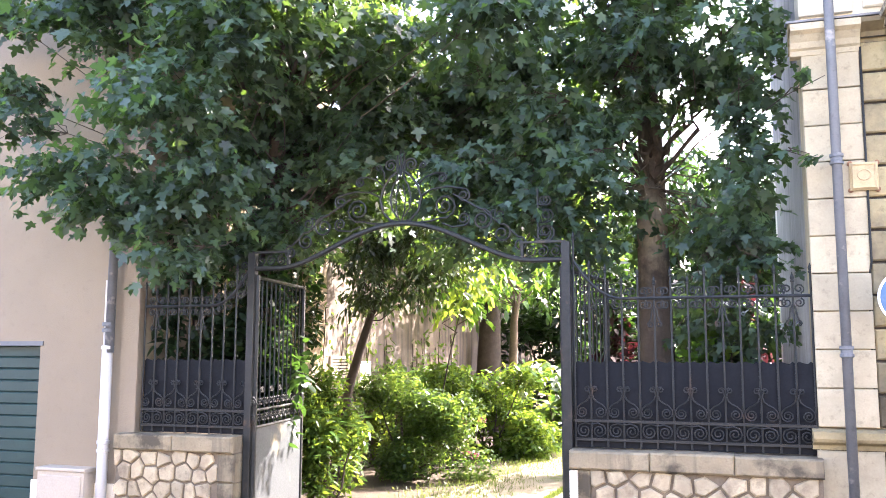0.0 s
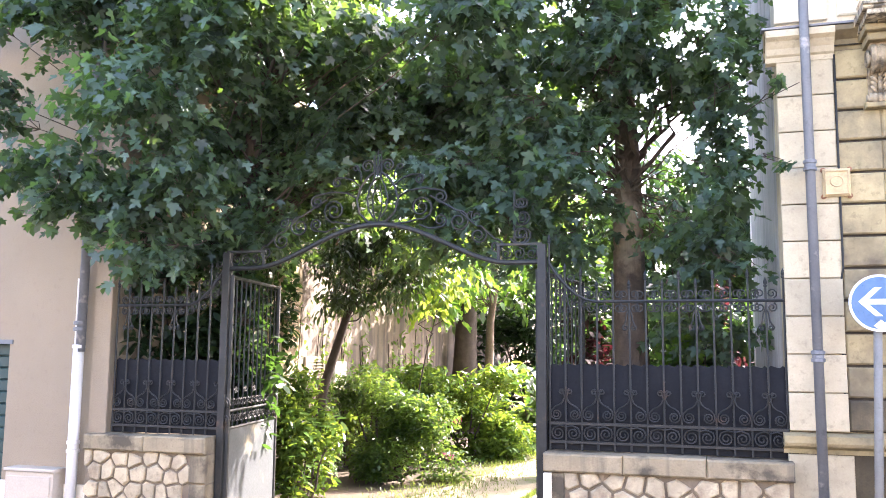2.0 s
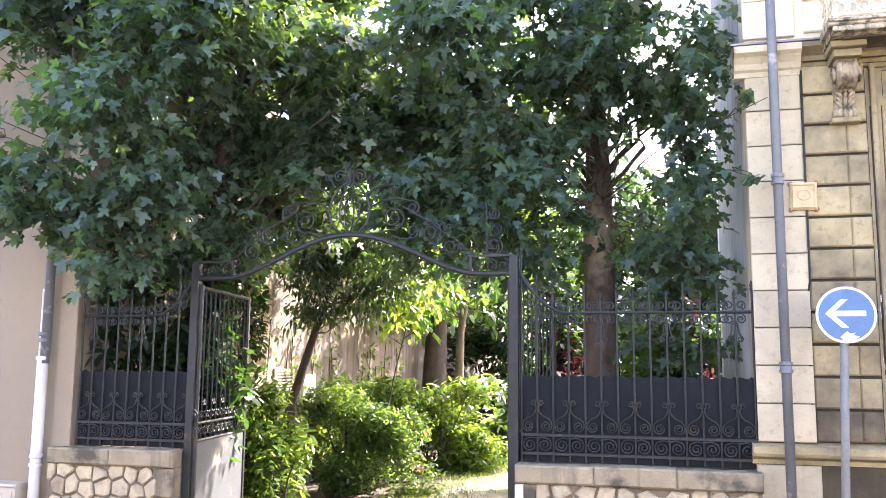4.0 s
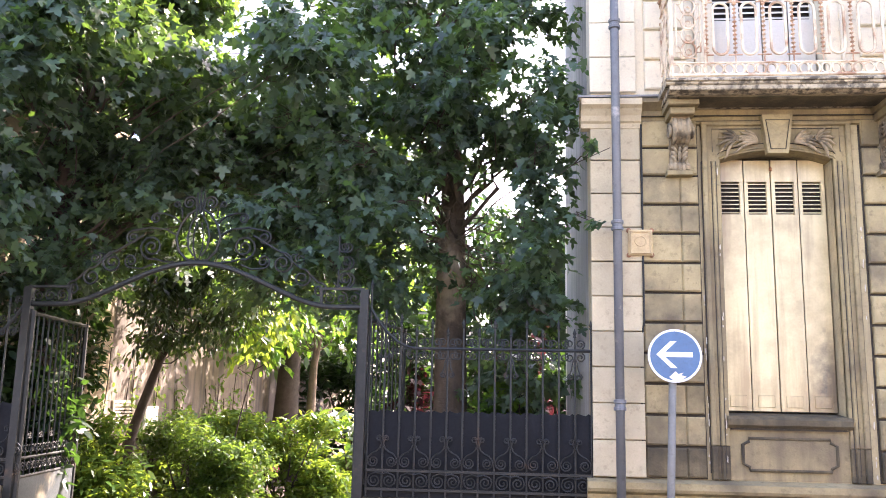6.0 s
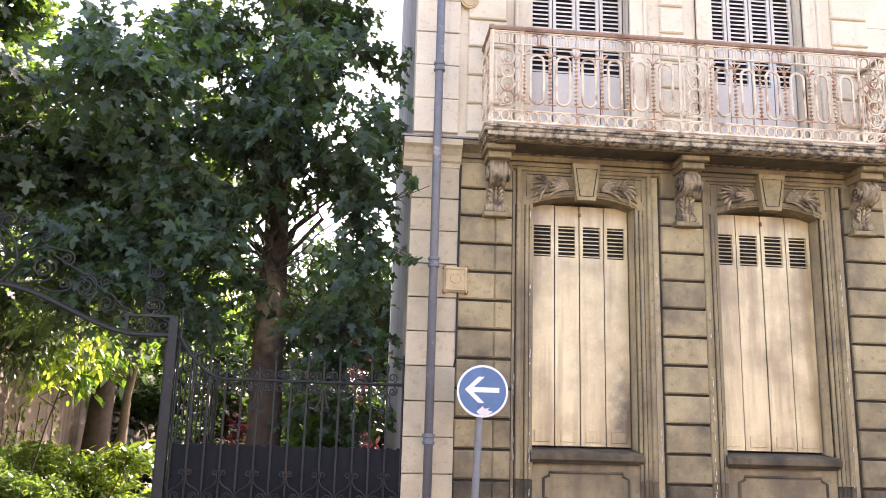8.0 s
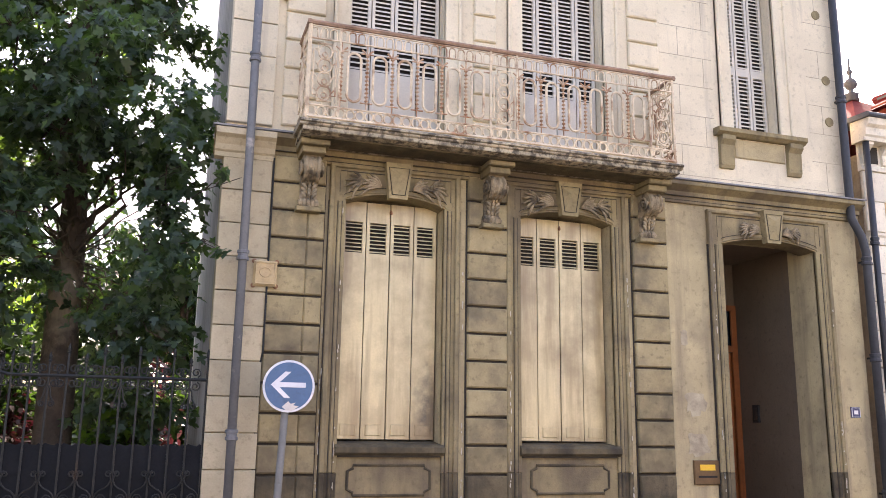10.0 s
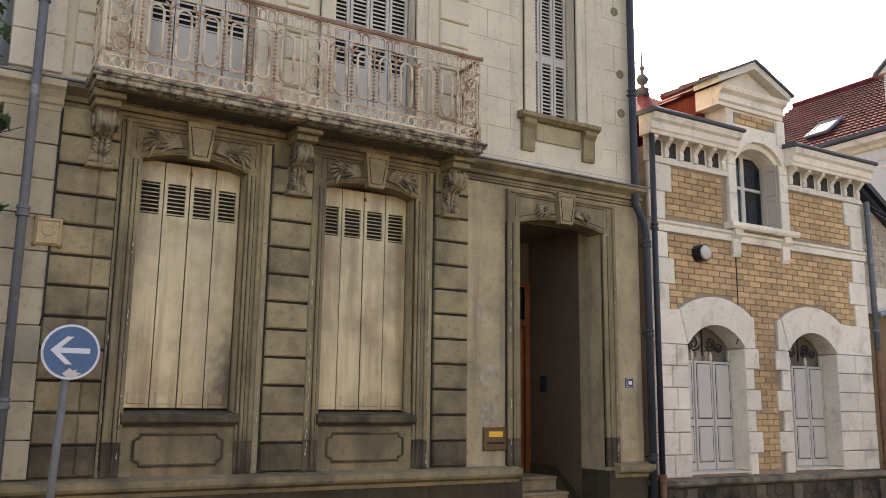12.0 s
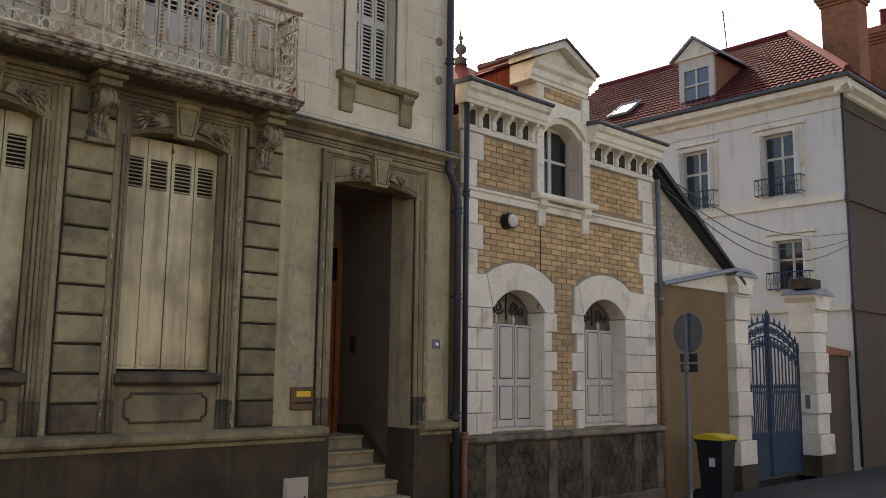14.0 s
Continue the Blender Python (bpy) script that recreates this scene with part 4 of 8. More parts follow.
# ---- stone house: rustication, mouldings, frames ----
def rust_blocks(parent, x0, x1, z0, z1, pitch, y, depth=0.045, name="stone_block", split=None, mat_=None):
    n = round((z1 - z0) / pitch)
    h = (z1 - z0) / n
    cuts = [x0] + ([split] if split else []) + [x1]
    for a, b in zip(cuts[:-1], cuts[1:]):
        sg_ = 0.0008 if split else 0.004
        me = Geo().bbox(sg_, b - a - sg_, -depth, 0.0, (0.004 if "corner" in name else 0.011), h - (0.004 if "corner" in name else 0.011), 0.012 if "corner" not in name else 0.005).mesh(name, mat_ or STONE_BLOCK)
        foot = me.copy()
        if mat_ is None:
            foot.materials[0] = STONE_SOOT_SHADED
        for i in range(n):
            piece(name, foot if i == 0 else me, parent, (a, y + 0.002 * ((i * 7) % 3 - 1), z0 + i * h))


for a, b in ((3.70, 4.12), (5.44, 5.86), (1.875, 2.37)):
    part("joint_bed", Geo().box(a, b, FY - 0.006, FY + 0.01, 1.45, 4.40), SOOT_AND_SHADE, house, "sooty recessed joints")
rust_blocks(house, 3.71, 4.11, 1.45, 4.45, 0.25, FY)
rust_blocks(house, 5.45, 5.85, 1.45, 4.45, 0.25, FY)
rust_blocks(house, 1.885, 2.36, 1.45, 4.45, 0.25, FY, split=2.21)
rust_blocks(house, HX0 - 0.015, 1.884, 1.45, 4.38, 0.305, FY, 0.05, "corner_block", mat_=CORNER)
for k in range(3):
    part("pedestal_block", Geo().bbox(HX0 - 0.03, 1.90, FY - 0.075, FY + 0.01, -0.05 + 0.444 * k, 0.39 + 0.444 * k, 0.01), CORNER, house, "cream pedestal block")
rust_blocks(house, HX0 - 0.015, 1.86, 4.70, 8.9, 0.33, FY, 0.05, "corner_block", mat_=STONE_UP)
part("pilaster_capital", Geo().profile_x([(FY + 0.01, 4.36), (FY - 0.06, 4.37), (FY - 0.065, 4.41), (FY - 0.085, 4.425), (FY - 0.10, 4.47), (FY - 0.14, 4.52), (FY - 0.18, 4.545), (FY - 0.18, 4.60), (FY + 0.01, 4.61)], HX0 - 0.09, 1.89), CORNER, house, "moulded cream pilaster capital")
for a, b in ((1.93, 2.30), (3.76, 4.00), (5.48, 5.85)):
    rust_blocks(house, a, b, 4.72, 8.9, 0.27, FY, 0.035, mat_=STONE_UP)

ENT = [(FY + 0.02, 4.40), (FY - 0.03, 4.41), (FY - 0.03, 4.47), (FY - 0.055, 4.48), (FY - 0.06, 4.52), (FY - 0.13, 4.56), (FY - 0.15, 4.57), (FY - 0.15, 4.61), (FY + 0.02, 4.64)]
part("string_course", Geo().profile_x(ENT, HX0 - 0.10, HX1 + 0.04), STONE, house, "moulded string course between the floors")
for za in (4.433, 4.474):
    part("string_groove", Geo().box(HX0 - 0.06, HX1 + 0.02, FY - (0.0335 if za < 4.45 else 0.057), FY, za, za + 0.006), SOOT_AND_SHADE, house, "dark line below the moulding")
part("string_cap", Geo().profile_x([(FY + 0.01, 4.645), (FY - 0.165, 4.615), (FY - 0.17, 4.63), (FY + 0.01, 4.665)], HX0 - 0.12, HX1 + 0.05), ZINC, house, "grey lead flashing")


def arch_pts(x0, x1, zs, zc, n=10):
    """Points of a segmental arch from (x0, zs) over zc to (x1, zs)."""
    w = (x1 - x0) / 2
    h = zc - zs
    r = (w * w + h * h) / (2 * h)
    cx, cz = (x0 + x1) / 2, zc - r
    a = math.asin(min(1, w / r))
    return [(cx + r * math.sin(-a + 2 * a * i / n), cz + r * math.cos(-a + 2 * a * i / n)) for i in range(n + 1)]


def acanthus(cx, cz, s, side, y):
    """Low relief of a leaf spray that runs outwards from the keystone and curls at its tip."""
    g = Geo()
    fans = ((0.02, -0.07, 6, 66, -6, 0.42, 0.62, 9), (0.46, -0.045, 6, 70, -38, 0.34, 0.52, 10), (0.20, -0.03, 3, -25, -70, 0.26, 0.16, -16))
    for ox, oz, n, a0, a1, l0, l1, bend in fans:
        for k in range(n):
            bx, bz = cx + side * s * ox, cz + oz
            L = s * (l0 + (l1 - l0) * k / (n - 1))
            strand = []
            for q in range(7):
                strand.append((bx, y - 0.004 - 0.036 * math.sin(math.pi * (q + 0.5) / 7), bz))
                a = math.radians(a0 + (a1 - a0) * k / (n - 1) - bend * q + (34 if q > 4 else 0))
                bx += side * L / 6 * math.cos(a)
                bz += L / 6 * math.sin(a)
            g.tube(strand, [0.006, 0.009, 0.012, 0.0135, 0.0125, 0.009, 0.003], 6)
    for k in range(3):
        g.tube([(cx + side * (s * 0.50 + 0.026 * k + 0.022 * math.cos(q)), y - 0.034, cz - 0.03 + 0.010 * k + 0.022 * math.sin(q)) for q in [0.6 + 0.5 * i for i in range(9)]], 0.006, 5)
    return g


def surround(name, x0, x1, z0, zs, zc, ztop, w=0.125):
    """Stone frame round an opening with a segmental head, keystone and leaf reliefs."""
    y = FY
    for a, b in ((x0 - w, x0), (x1, x1 + w)):
        s0, s1 = (a - 0.025, a + 0.02) if a < x0 else (b - 0.02, b + 0.025)
        m = a + 0.055 if a < x0 else b - 0.09
        # dark strips on the face stand in for the shade of incised grooves
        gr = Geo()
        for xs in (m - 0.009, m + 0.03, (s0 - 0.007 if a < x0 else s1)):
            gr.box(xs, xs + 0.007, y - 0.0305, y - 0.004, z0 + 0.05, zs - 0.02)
        part(name + "_groove", gr, SOOT_AND_SHADE, house, "dark strip painting the shade of an incised groove")
        # the uncleaned foot course is darker than the shaft above it
        for end, za, zb, stone in (("_foot", z0, 1.715, STONE_SOOT_SHADED), ("", 1.717, ztop, STONE)):
            part(name + "_outer_fillet" + end, Geo().bbox(s0, s1, y - 0.052, y + 0.01, za, zb, 0.008), stone, house)
            part(name + "_inner_fillet" + end, Geo().bbox(m, m + 0.03, y - 0.042, y + 0.01, za, min(zb, zs - 0.02), 0.008), stone, house)
            part(name + "_jamb" + end, Geo().bbox(a, b, y - 0.028, y + 0.02, za, zb, 0.006), stone, house, "moulded stone jamb with flaking edges" if not end else "soot-blackened jamb foot")
    head = [(x0 + 0.001, ztop)] + arch_pts(x0 + 0.001, x1 - 0.001, zs, zc) + [(x1 - 0.001, ztop)]
    g = Geo().prism(head, y - 0.026, y + 0.23)
    part(name + "_head", g, STONE, house, "arched stone lintel")
    g = Geo()
    for za, zb in ((ztop - 0.03, ztop + 0.005),):
        g.bbox(x0 - w - 0.03, x1 + w + 0.03, y - 0.055, y + 0.01, za, zb, 0.008)
    top = zc + 0.035
    rim = [(x0 - 0.02, zs - 0.0)] + [(x, z + 0.022) for x, z in arch_pts(x0, x1, zs, zc)] + [(x1 + 0.02, zs)]
    g.tube([(x, y - 0.028, z) for x, z in rim], 0.010, 5)
    line = [(x0 - 0.06, zs + 0.06), (x0 - 0.06, ztop - 0.055), (x1 + 0.06, ztop - 0.055), (x1 + 0.06, zs + 0.06)]
    # incised lines drawn as dark tubes, shade put into their colour
    part(name + "_groove", Geo().tube([(x, y - 0.0265, z) for x, z in line], 0.005, 5), SOOT_AND_SHADE, house, "dark strip painting the shade of an incised groove")
    part(name + "_arch_groove", Geo().tube([(x, y - 0.0265, z + 0.038) for x, z in rim], 0.004, 5), SOOT_AND_SHADE, house, "dark strip painting the shade of an incised groove")
    part(name + "_moulding", g, STONE, house)
    cx = (x0 + x1) / 2
    k = Geo()
    zk0, zk1 = zc - 0.05, ztop + 0.04
    k.add([(cx - 0.085, y - 0.02, zk0), (cx + 0.085, y - 0.02, zk0), (cx + 0.125, y - 0.02, zk1), (cx - 0.125, y - 0.02, zk1),
           (cx - 0.085, y - 0.10, zk0), (cx + 0.085, y - 0.10, zk0), (cx + 0.125, y - 0.12, zk1), (cx - 0.125, y - 0.12, zk1)],
          [(4, 5, 6, 7), (0, 4, 7, 3), (1, 2, 6, 5), (0, 1, 5, 4), (3, 7, 6, 2), (0, 3, 2, 1)])
    k.add([(cx - 0.055, y - 0.104, zk0 + 0.05), (cx + 0.055, y - 0.104, zk0 + 0.05), (cx + 0.085, y - 0.12, zk1 - 0.06), (cx - 0.085, y - 0.12, zk1 - 0.06), (cx, y - 0.135, zk1 - 0.12)],
          [(0, 1, 4), (1, 2, 4), (2, 3, 4), (3, 0, 4)])
    # dark tube paints the shade of the keystone's cut outline
    kl = [(cx - 0.060, y - 0.1045, zk0 + 0.035), (cx + 0.060, y - 0.1045, zk0 + 0.035), (cx + 0.097, y - 0.1195, zk1 - 0.045), (cx - 0.097, y - 0.1195, zk1 - 0.045)]
    part(name + "_keystone_groove", Geo().tube(kl + kl[:1], 0.0045, 5), SOOT_AND_SHADE, house, "dark strip painting the shade of an incised groove")
    part(name + "_keystone", k, STONE_BLOCK, house, "tapered keystone")
    for side in (-1, 1):
        part(name + "_leaf_relief", acanthus(cx + side * 0.14, (zc + ztop) / 2 + 0.005, 0.40 if name == "window" else 0.29, side, y - 0.03), CARVED, house, "carved acanthus relief", smooth=True)


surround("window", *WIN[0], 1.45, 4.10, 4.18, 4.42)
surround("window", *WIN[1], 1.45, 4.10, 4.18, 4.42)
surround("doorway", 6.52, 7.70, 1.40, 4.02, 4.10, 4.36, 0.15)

for a, b in WIN:
    part("window_sill", Geo().profile_x([(FY + 0.25, 1.86), (FY - 0.04, 1.86), (FY - 0.075, 1.885), (FY - 0.075, 1.93), (FY - 0.03, 1.955), (FY + 0.25, 1.985)], a - 0.02, b + 0.02), STONE_SOOT_SHADED, house, "worn sooty stone sill")
    part("sill_groove", Geo().box(a + 0.01, b - 0.01, FY - 0.034, FY + 0.01, 1.846, 1.859), SOOT_AND_SHADE, house, "dark line below the sill")
    part("apron_field", Geo().box(a, b, FY - 0.006, FY + 0.01, 1.45, 1.846), STONE, house, "weathered field round the apron panel")
    # apron panel with notched corners
    x0, x1, z0, z1, c = a + 0.10, b - 0.10, 1.53, 1.78, 0.05
    oct_ = [(x0 + c, z0), (x1 - c, z0), (x1 - c, z0 + c * 0.5), (x1, z0 + c), (x1, z1 - c), (x1 - c, z1 - c * 0.5), (x1 - c, z1), (x0 + c, z1), (x0 + c, z1 - c * 0.5), (x0, z1 - c), (x0, z0 + c), (x0 + c, z0 + c * 0.5)]
    part("apron_panel", Geo().prism(oct_, FY - 0.016, FY + 0.01), STONE, house, "raised apron panel")
    part("apron_moulding", Geo().tube([(x, FY - 0.013, z) for x, z in oct_ + oct_[:2]], 0.014, 6, False), STONE_SOOT_SHADED, house)


def shutter_leaf(parent, x0, x1, z0, z1, y, louvres, material, slat=0.036, panel=True, drop=0.0):
    """One folding leaf: a framed board with louvred fields and, below, a plain panel."""
    st = 0.032
    leaf = part("shutter_leaf", holed(x0 + 0.005, x1 - 0.005, z0, z1, y - 0.016, y + 0.016, [(x0 + st + 0.003, x1 - st - 0.003, a, b) for a, b in louvres]), material, parent)
    for a, b in louvres:
        g, bk = Geo(), Geo()
        n = max(2, int((b - a) / slat))
        for i in range(n):
            z = a + (b - a) * (i + 0.5) / n
            g.add([(x0 + st, y - 0.013, z - 0.008 - drop), (x1 - st, y - 0.013, z - 0.008 - drop), (x1 - st, y + 0.012, z + 0.002), (x0 + st, y + 0.012, z + 0.002),
                   (x0 + st, y - 0.013, z - 0.001), (x1 - st, y - 0.013, z - 0.001), (x1 - st, y + 0.012, z + 0.009), (x0 + st, y + 0.012, z + 0.009)],
                  [(0, 1, 2, 3), (4, 7, 6, 5), (0, 4, 5, 1), (1, 5, 6, 2), (2, 6, 7, 3), (3, 7, 4, 0)])
        # near-black sheet stands in for the shade behind the slats
        bk.box(x0 + st, x1 - st, y + 0.0165, y + 0.02, a, b)
        part("louvre_slats", g, material, leaf)
        part("louvre_backing", bk, SLOT, leaf, "black sheet for the shade behind the slats")
    if panel and louvres:
        zt = louvres[0][0] - 0.05
        for za, zb in ((z0 + 0.03, z0 + 0.13),):
            part("shutter_panel", Geo().bbox(x0 + st + 0.012, x1 - st - 0.012, y - 0.024, y - 0.015, za, zb, 0.006), material, leaf)
    return leaf


for a, b in WIN:
    sh = thing("window_shutter", ((a + b) / 2, 6.83, 1.99), "closed cream folding shutters with small louvres and soot stains", "shutter", "ground floor shutters")
    for i in range(4):
        w = (b - a - 0.02) / 4
        shutter_leaf(sh, a + 0.01 + i * w, a + 0.01 + (i + 1) * w, 1.995, 4.14, 6.83 + 0.004 * (i % 2), [(3.66, 3.95)], SHUTTER)
    # black sheet paints the shade seen through the leaf seams
    part("backing", Geo().box(a + 0.005, b - 0.005, 6.87, 6.88, 1.99, 4.16), SLOT, sh, "black sheet for the shade behind the leaves")
    part("latch", Geo().lathe([(0.008, 4.04), (0.014, 4.045), (0.014, 4.065), (0.007, 4.08)], (a + b) / 2, 6.80, 8), IRON_RUST, sh)
for a, b, z0, z1 in UP:
    sh = thing("window_shutter", ((a + b) / 2, 6.83, z0), "closed white louvred shutters on the upper floor", "shutter", "upper floor shutters")
    n = 4 if b - a > 0.9 else 3
    zones = [(5.44, 5.71), (5.80, 7.2)] if n == 4 else [(z0 + 0.07, 6.02), (6.11, 7.2)]
    for i in range(n):
        w = (b - a - 0.02) / n
        shutter_leaf(sh, a + 0.01 + i * w, a + 0.01 + (i + 1) * w, z0 + 0.01, z1, 6.83, zones, SHUTTER_W, 0.045, n == 4, 0.010)
    g = Geo()
    for p, q in ((a - 0.16, a), (b, b + 0.16)):
        g.bbox(p, q, FY - 0.03, FY + 0.02, z0, z1 + 0.15, 0.006)
        s = p if p < a else q - 0.035
        g.bbox(s, s + 0.035, FY - 0.05, FY + 0.01, z0, z1 + 0.15, 0.008)
    g.bbox(a - 0.16, b + 0.16, FY - 0.035, FY + 0.02, z1 + 0.15, z1 + 0.40, 0.006)
    part("upper_window_frame", g, STONE_UP, house, "pale moulded stone frame")
g = Geo().profile_x([(FY + 0.2, 5.20), (FY - 0.06, 5.20), (FY - 0.11, 5.23), (FY - 0.11, 5.275), (FY + 0.2, 5.30)], 6.50, 7.64)
part("window_sill", g, STONE, house, "grey stone sill on two brackets")
for x in (6.55, 7.42):
    part("sill_bracket", Geo().profile_x([(FY + 0.01, 4.84), (FY - 0.03, 4.845), (FY - 0.045, 4.88), (FY - 0.05, 5.10), (FY - 0.09, 5.15), (FY - 0.09, 5.20), (FY + 0.01, 5.20)], x, x + 0.17), STONE, house)
part("sill_apron", Geo().bbox(6.75, 7.40, FY - 0.02, FY + 0.01, 4.98, 5.19, 0.01), STONE_WALL, house, "stained apron below the sill")
for x, z in ((8.05, 6.05), (8.05, 5.55), (7.98, 6.85)):
    part("wall_anchor", Geo().tube([(x, FY - 0.012, z), (x, FY + 0.01, z)], 0.055, 12), STONE, house, "round grey anchor patch")

# consoles under the balcony
for x in (2.20, 3.93, 5.60):
    w = 0.088
    # S-shaped side: small curl at the foot, waist, and a full volute under the cap
    prof = [(FY + 0.01, 3.975), (FY - 0.075, 3.975), (FY - 0.105, 3.99), (FY - 0.115, 4.02), (FY - 0.10, 4.045), (FY - 0.075, 4.06), (FY - 0.065, 4.10), (FY - 0.075, 4.15), (FY - 0.11, 4.19), (FY - 0.15, 4.205), (FY - 0.19, 4.215),
            (FY - 0.235, 4.24), (FY - 0.262, 4.28), (FY - 0.27, 4.32), (FY - 0.26, 4.36), (FY - 0.23, 4.39), (FY - 0.215, 4.40), (FY - 0.215, 4.42), (FY + 0.01, 4.42)]
    cons = part("balcony_console", Geo().profile_x(prof, x - w + 0.012, x + w - 0.012), CARVED, house, "scrolled stone console with carved leaves")
    part("console_cap", Geo().bbox(x - w - 0.04, x + w + 0.04, FY - 0.36, FY + 0.01, 4.475, 4.527, 0.010), STONE, cons)
    part("console_neck", Geo().bbox(x - w - 0.015, x + w + 0.015, FY - 0.30, FY + 0.01, 4.415, 4.474, 0.008), STONE, cons)
    part("console_foot", Geo().bbox(x - w - 0.02, x + w + 0.02, FY - 0.13, FY + 0.01, 3.935, 3.976, 0.008), STONE, cons)
    g = Geo()
    for s in (-1, 0, 1):
        g.tube([(x + s * 0.052, y + 0.004, z) for y, z in prof[9:16]], 0.019 if s else 0.013, 6)
        g.tube([(x + s * 0.036, y + 0.006, z) for y, z in prof[1:5]], 0.020, 6)
        for k in range(4):
            z = 4.045 + 0.042 * k
            ln_ = 0.075 - 0.008 * k
            g.tube([(x + s * (0.018 + 0.050 * q), FY - 0.082 - 0.028 * math.sin(2.2 * q) - 0.008 * k, z + ln_ * q * (1.25 - 0.4 * q)) for q in (0, 0.3, 0.6, 0.85, 1)], [0.010, 0.017, 0.018, 0.012, 0.004], 5)
    for s in (-1, 1):
        g.tube([(x + s * (w + 0.004), FY - 0.175 + px, 4.31 + pz) for px, pz in spiral(0, 0, 0.078, 0.012, 180, 1.8, 16)], 0.013, 5)
        g.tube([(x + s * (w - 0.006), FY - 0.07 + px, 4.02 + pz) for px, pz in spiral(0, 0, 0.04, 0.01, 180, 1.4, 12)], 0.009, 5)
    part("console_leaf", g, CARVED, cons, smooth=True)

# fine joints between the ashlars of the upper wall
aj = Geo()
for k in range(13):
    z = 4.72 + 0.335 * k
    cut = 4.95 < z < 7.5
    for p, q in (((5.87, 6.52), (7.78, 8.22)) if cut else ((5.87, 8.22),)):
        aj.box(p, q, FY - 0.002, FY + 0.01, z, z + 0.006)
    for j in range(4):
        x = 6.10 + 0.62 * j + 0.31 * (k % 2)
        if x < 8.15 and not (6.5 < x < 7.8 and z + 0.335 > 4.95 and z < 7.5):
            aj.box(x, x + 0.005, FY - 0.002, FY + 0.01, z + 0.006, z + 0.335)
part("ashlar_joint", aj, ASHLAR_JOINT, house, "fine weathered mortar joints")["kind"] = "stuff"

# chips of white paint left on the edges of the jambs
rngc = np.random.default_rng(7)
for xe, za, zb in ((2.52, 1.6, 4.0), (3.66, 1.5, 3.6), (4.13, 1.5, 3.2), (5.37, 1.5, 4.0), (6.38, 1.5, 4.2), (7.84, 1.5, 3.4), (2.38, 1.5, 3.0)):
    g = Geo()
    for _ in range(16):
        z, x = za + (zb - za) * rngc.uniform() ** 1.6, xe + rngc.normal(0, 0.004)
        w_, h_ = rngc.uniform(0.002, 0.005), rngc.uniform(0.006, 0.034)
        poly = [(x - w_, z - h_ * 0.4), (x + w_ * 0.3, z - h_), (x + w_, z - h_ * 0.2), (x + w_ * 0.6, z + h_), (x - w_ * 0.5, z + h_ * 0.7)]
        g.prism(poly, FY - 0.0565, FY - 0.05)
    part("flaked_paint", g, FLAKE, house, "remains of white paint")["kind"] = "stuff"

# ragged patches of limewash and pale repair mortar on the blocks
LIME = mat("limewash_patch", (0.43, 0.365, 0.245), 0.95, scale=9, vary=0.2, dark=(0.24, 0.19, 0.125), dark_scale=7, dark_at=(0.46, 0.66), bump=0.4)
rngp = np.random.default_rng(17)


def ragged(cx, cz, w, h, y):
    n_ = 18
    pts = []
    for k in range(n_):
        a_ = 2 * math.pi * k / n_
        r_ = rngp.uniform(0.62, 1.05)
        pts.append((cx + w * r_ * math.copysign(abs(math.cos(a_)) ** 0.6, math.cos(a_)), cz + h * r_ * math.copysign(abs(math.sin(a_)) ** 0.6, math.sin(a_))))
    return Geo().prism(pts, y - 0.0025, y + 0.004)


for cx, cz, w, h, y in ((6.12, 2.38, 0.14, 0.13, FY), (6.14, 1.98, 0.15, 0.12, FY), (6.02, 3.02, 0.05, 0.09, FY)):
    part("limewash_patch", ragged(cx, cz, w, h, y), LIME, house, "ragged pale limewash patch")
part("wall_medallion", Geo().tube([(1.94, FY - 0.05, 6.02), (1.94, FY + 0.01, 6.02)], 0.085, 18).tube([(1.94 + 0.06 * math.cos(q), FY - 0.052, 6.02 + 0.06 * math.sin(q)) for q in [math.pi * k / 8 for k in range(17)]], 0.008, 5), PLAQUE, house, "round ochre cast medallion")

# ---- balcony ----
BYF = 6.10
balcony = thing("balcony", (3.88, FY, 4.5), "projecting stone balcony with cream rusting ornamental iron railing", "balcony")
SX0, SX1 = 2.03, 5.74
slab = [(FY, 4.528), (BYF + 0.09, 4.528), (BYF + 0.07, 4.535), (BYF + 0.035, 4.538), (BYF + 0.03, 4.545), (BYF + 0.03, 4.576), (FY, 4.577)]
part("slab", Geo().profile_x(slab, SX0 + 0.03, SX1 - 0.03), SLAB_PALE, balcony, "stained stone slab")
crown = [(FY, 4.578), (BYF + 0.022, 4.578), (BYF + 0.012, 4.587), (BYF + 0.012, 4.60), (BYF - 0.006, 4.606), (BYF - 0.006, 4.622), (BYF + 0.02, 4.636), (FY, 4.64)]
part("slab_crown", Geo().profile_x(crown, SX0, SX1), SLAB_PALE, balcony, "black-stained upper moulding of the slab")
# soffit colour darkened in place of the slab's own shade
part("slab_soffit", Geo().box(SX0 + 0.12, SX1 - 0.12, BYF + 0.14, FY - 0.15, 4.515, 4.5275), STONE_SOOT_SHADED, balcony)


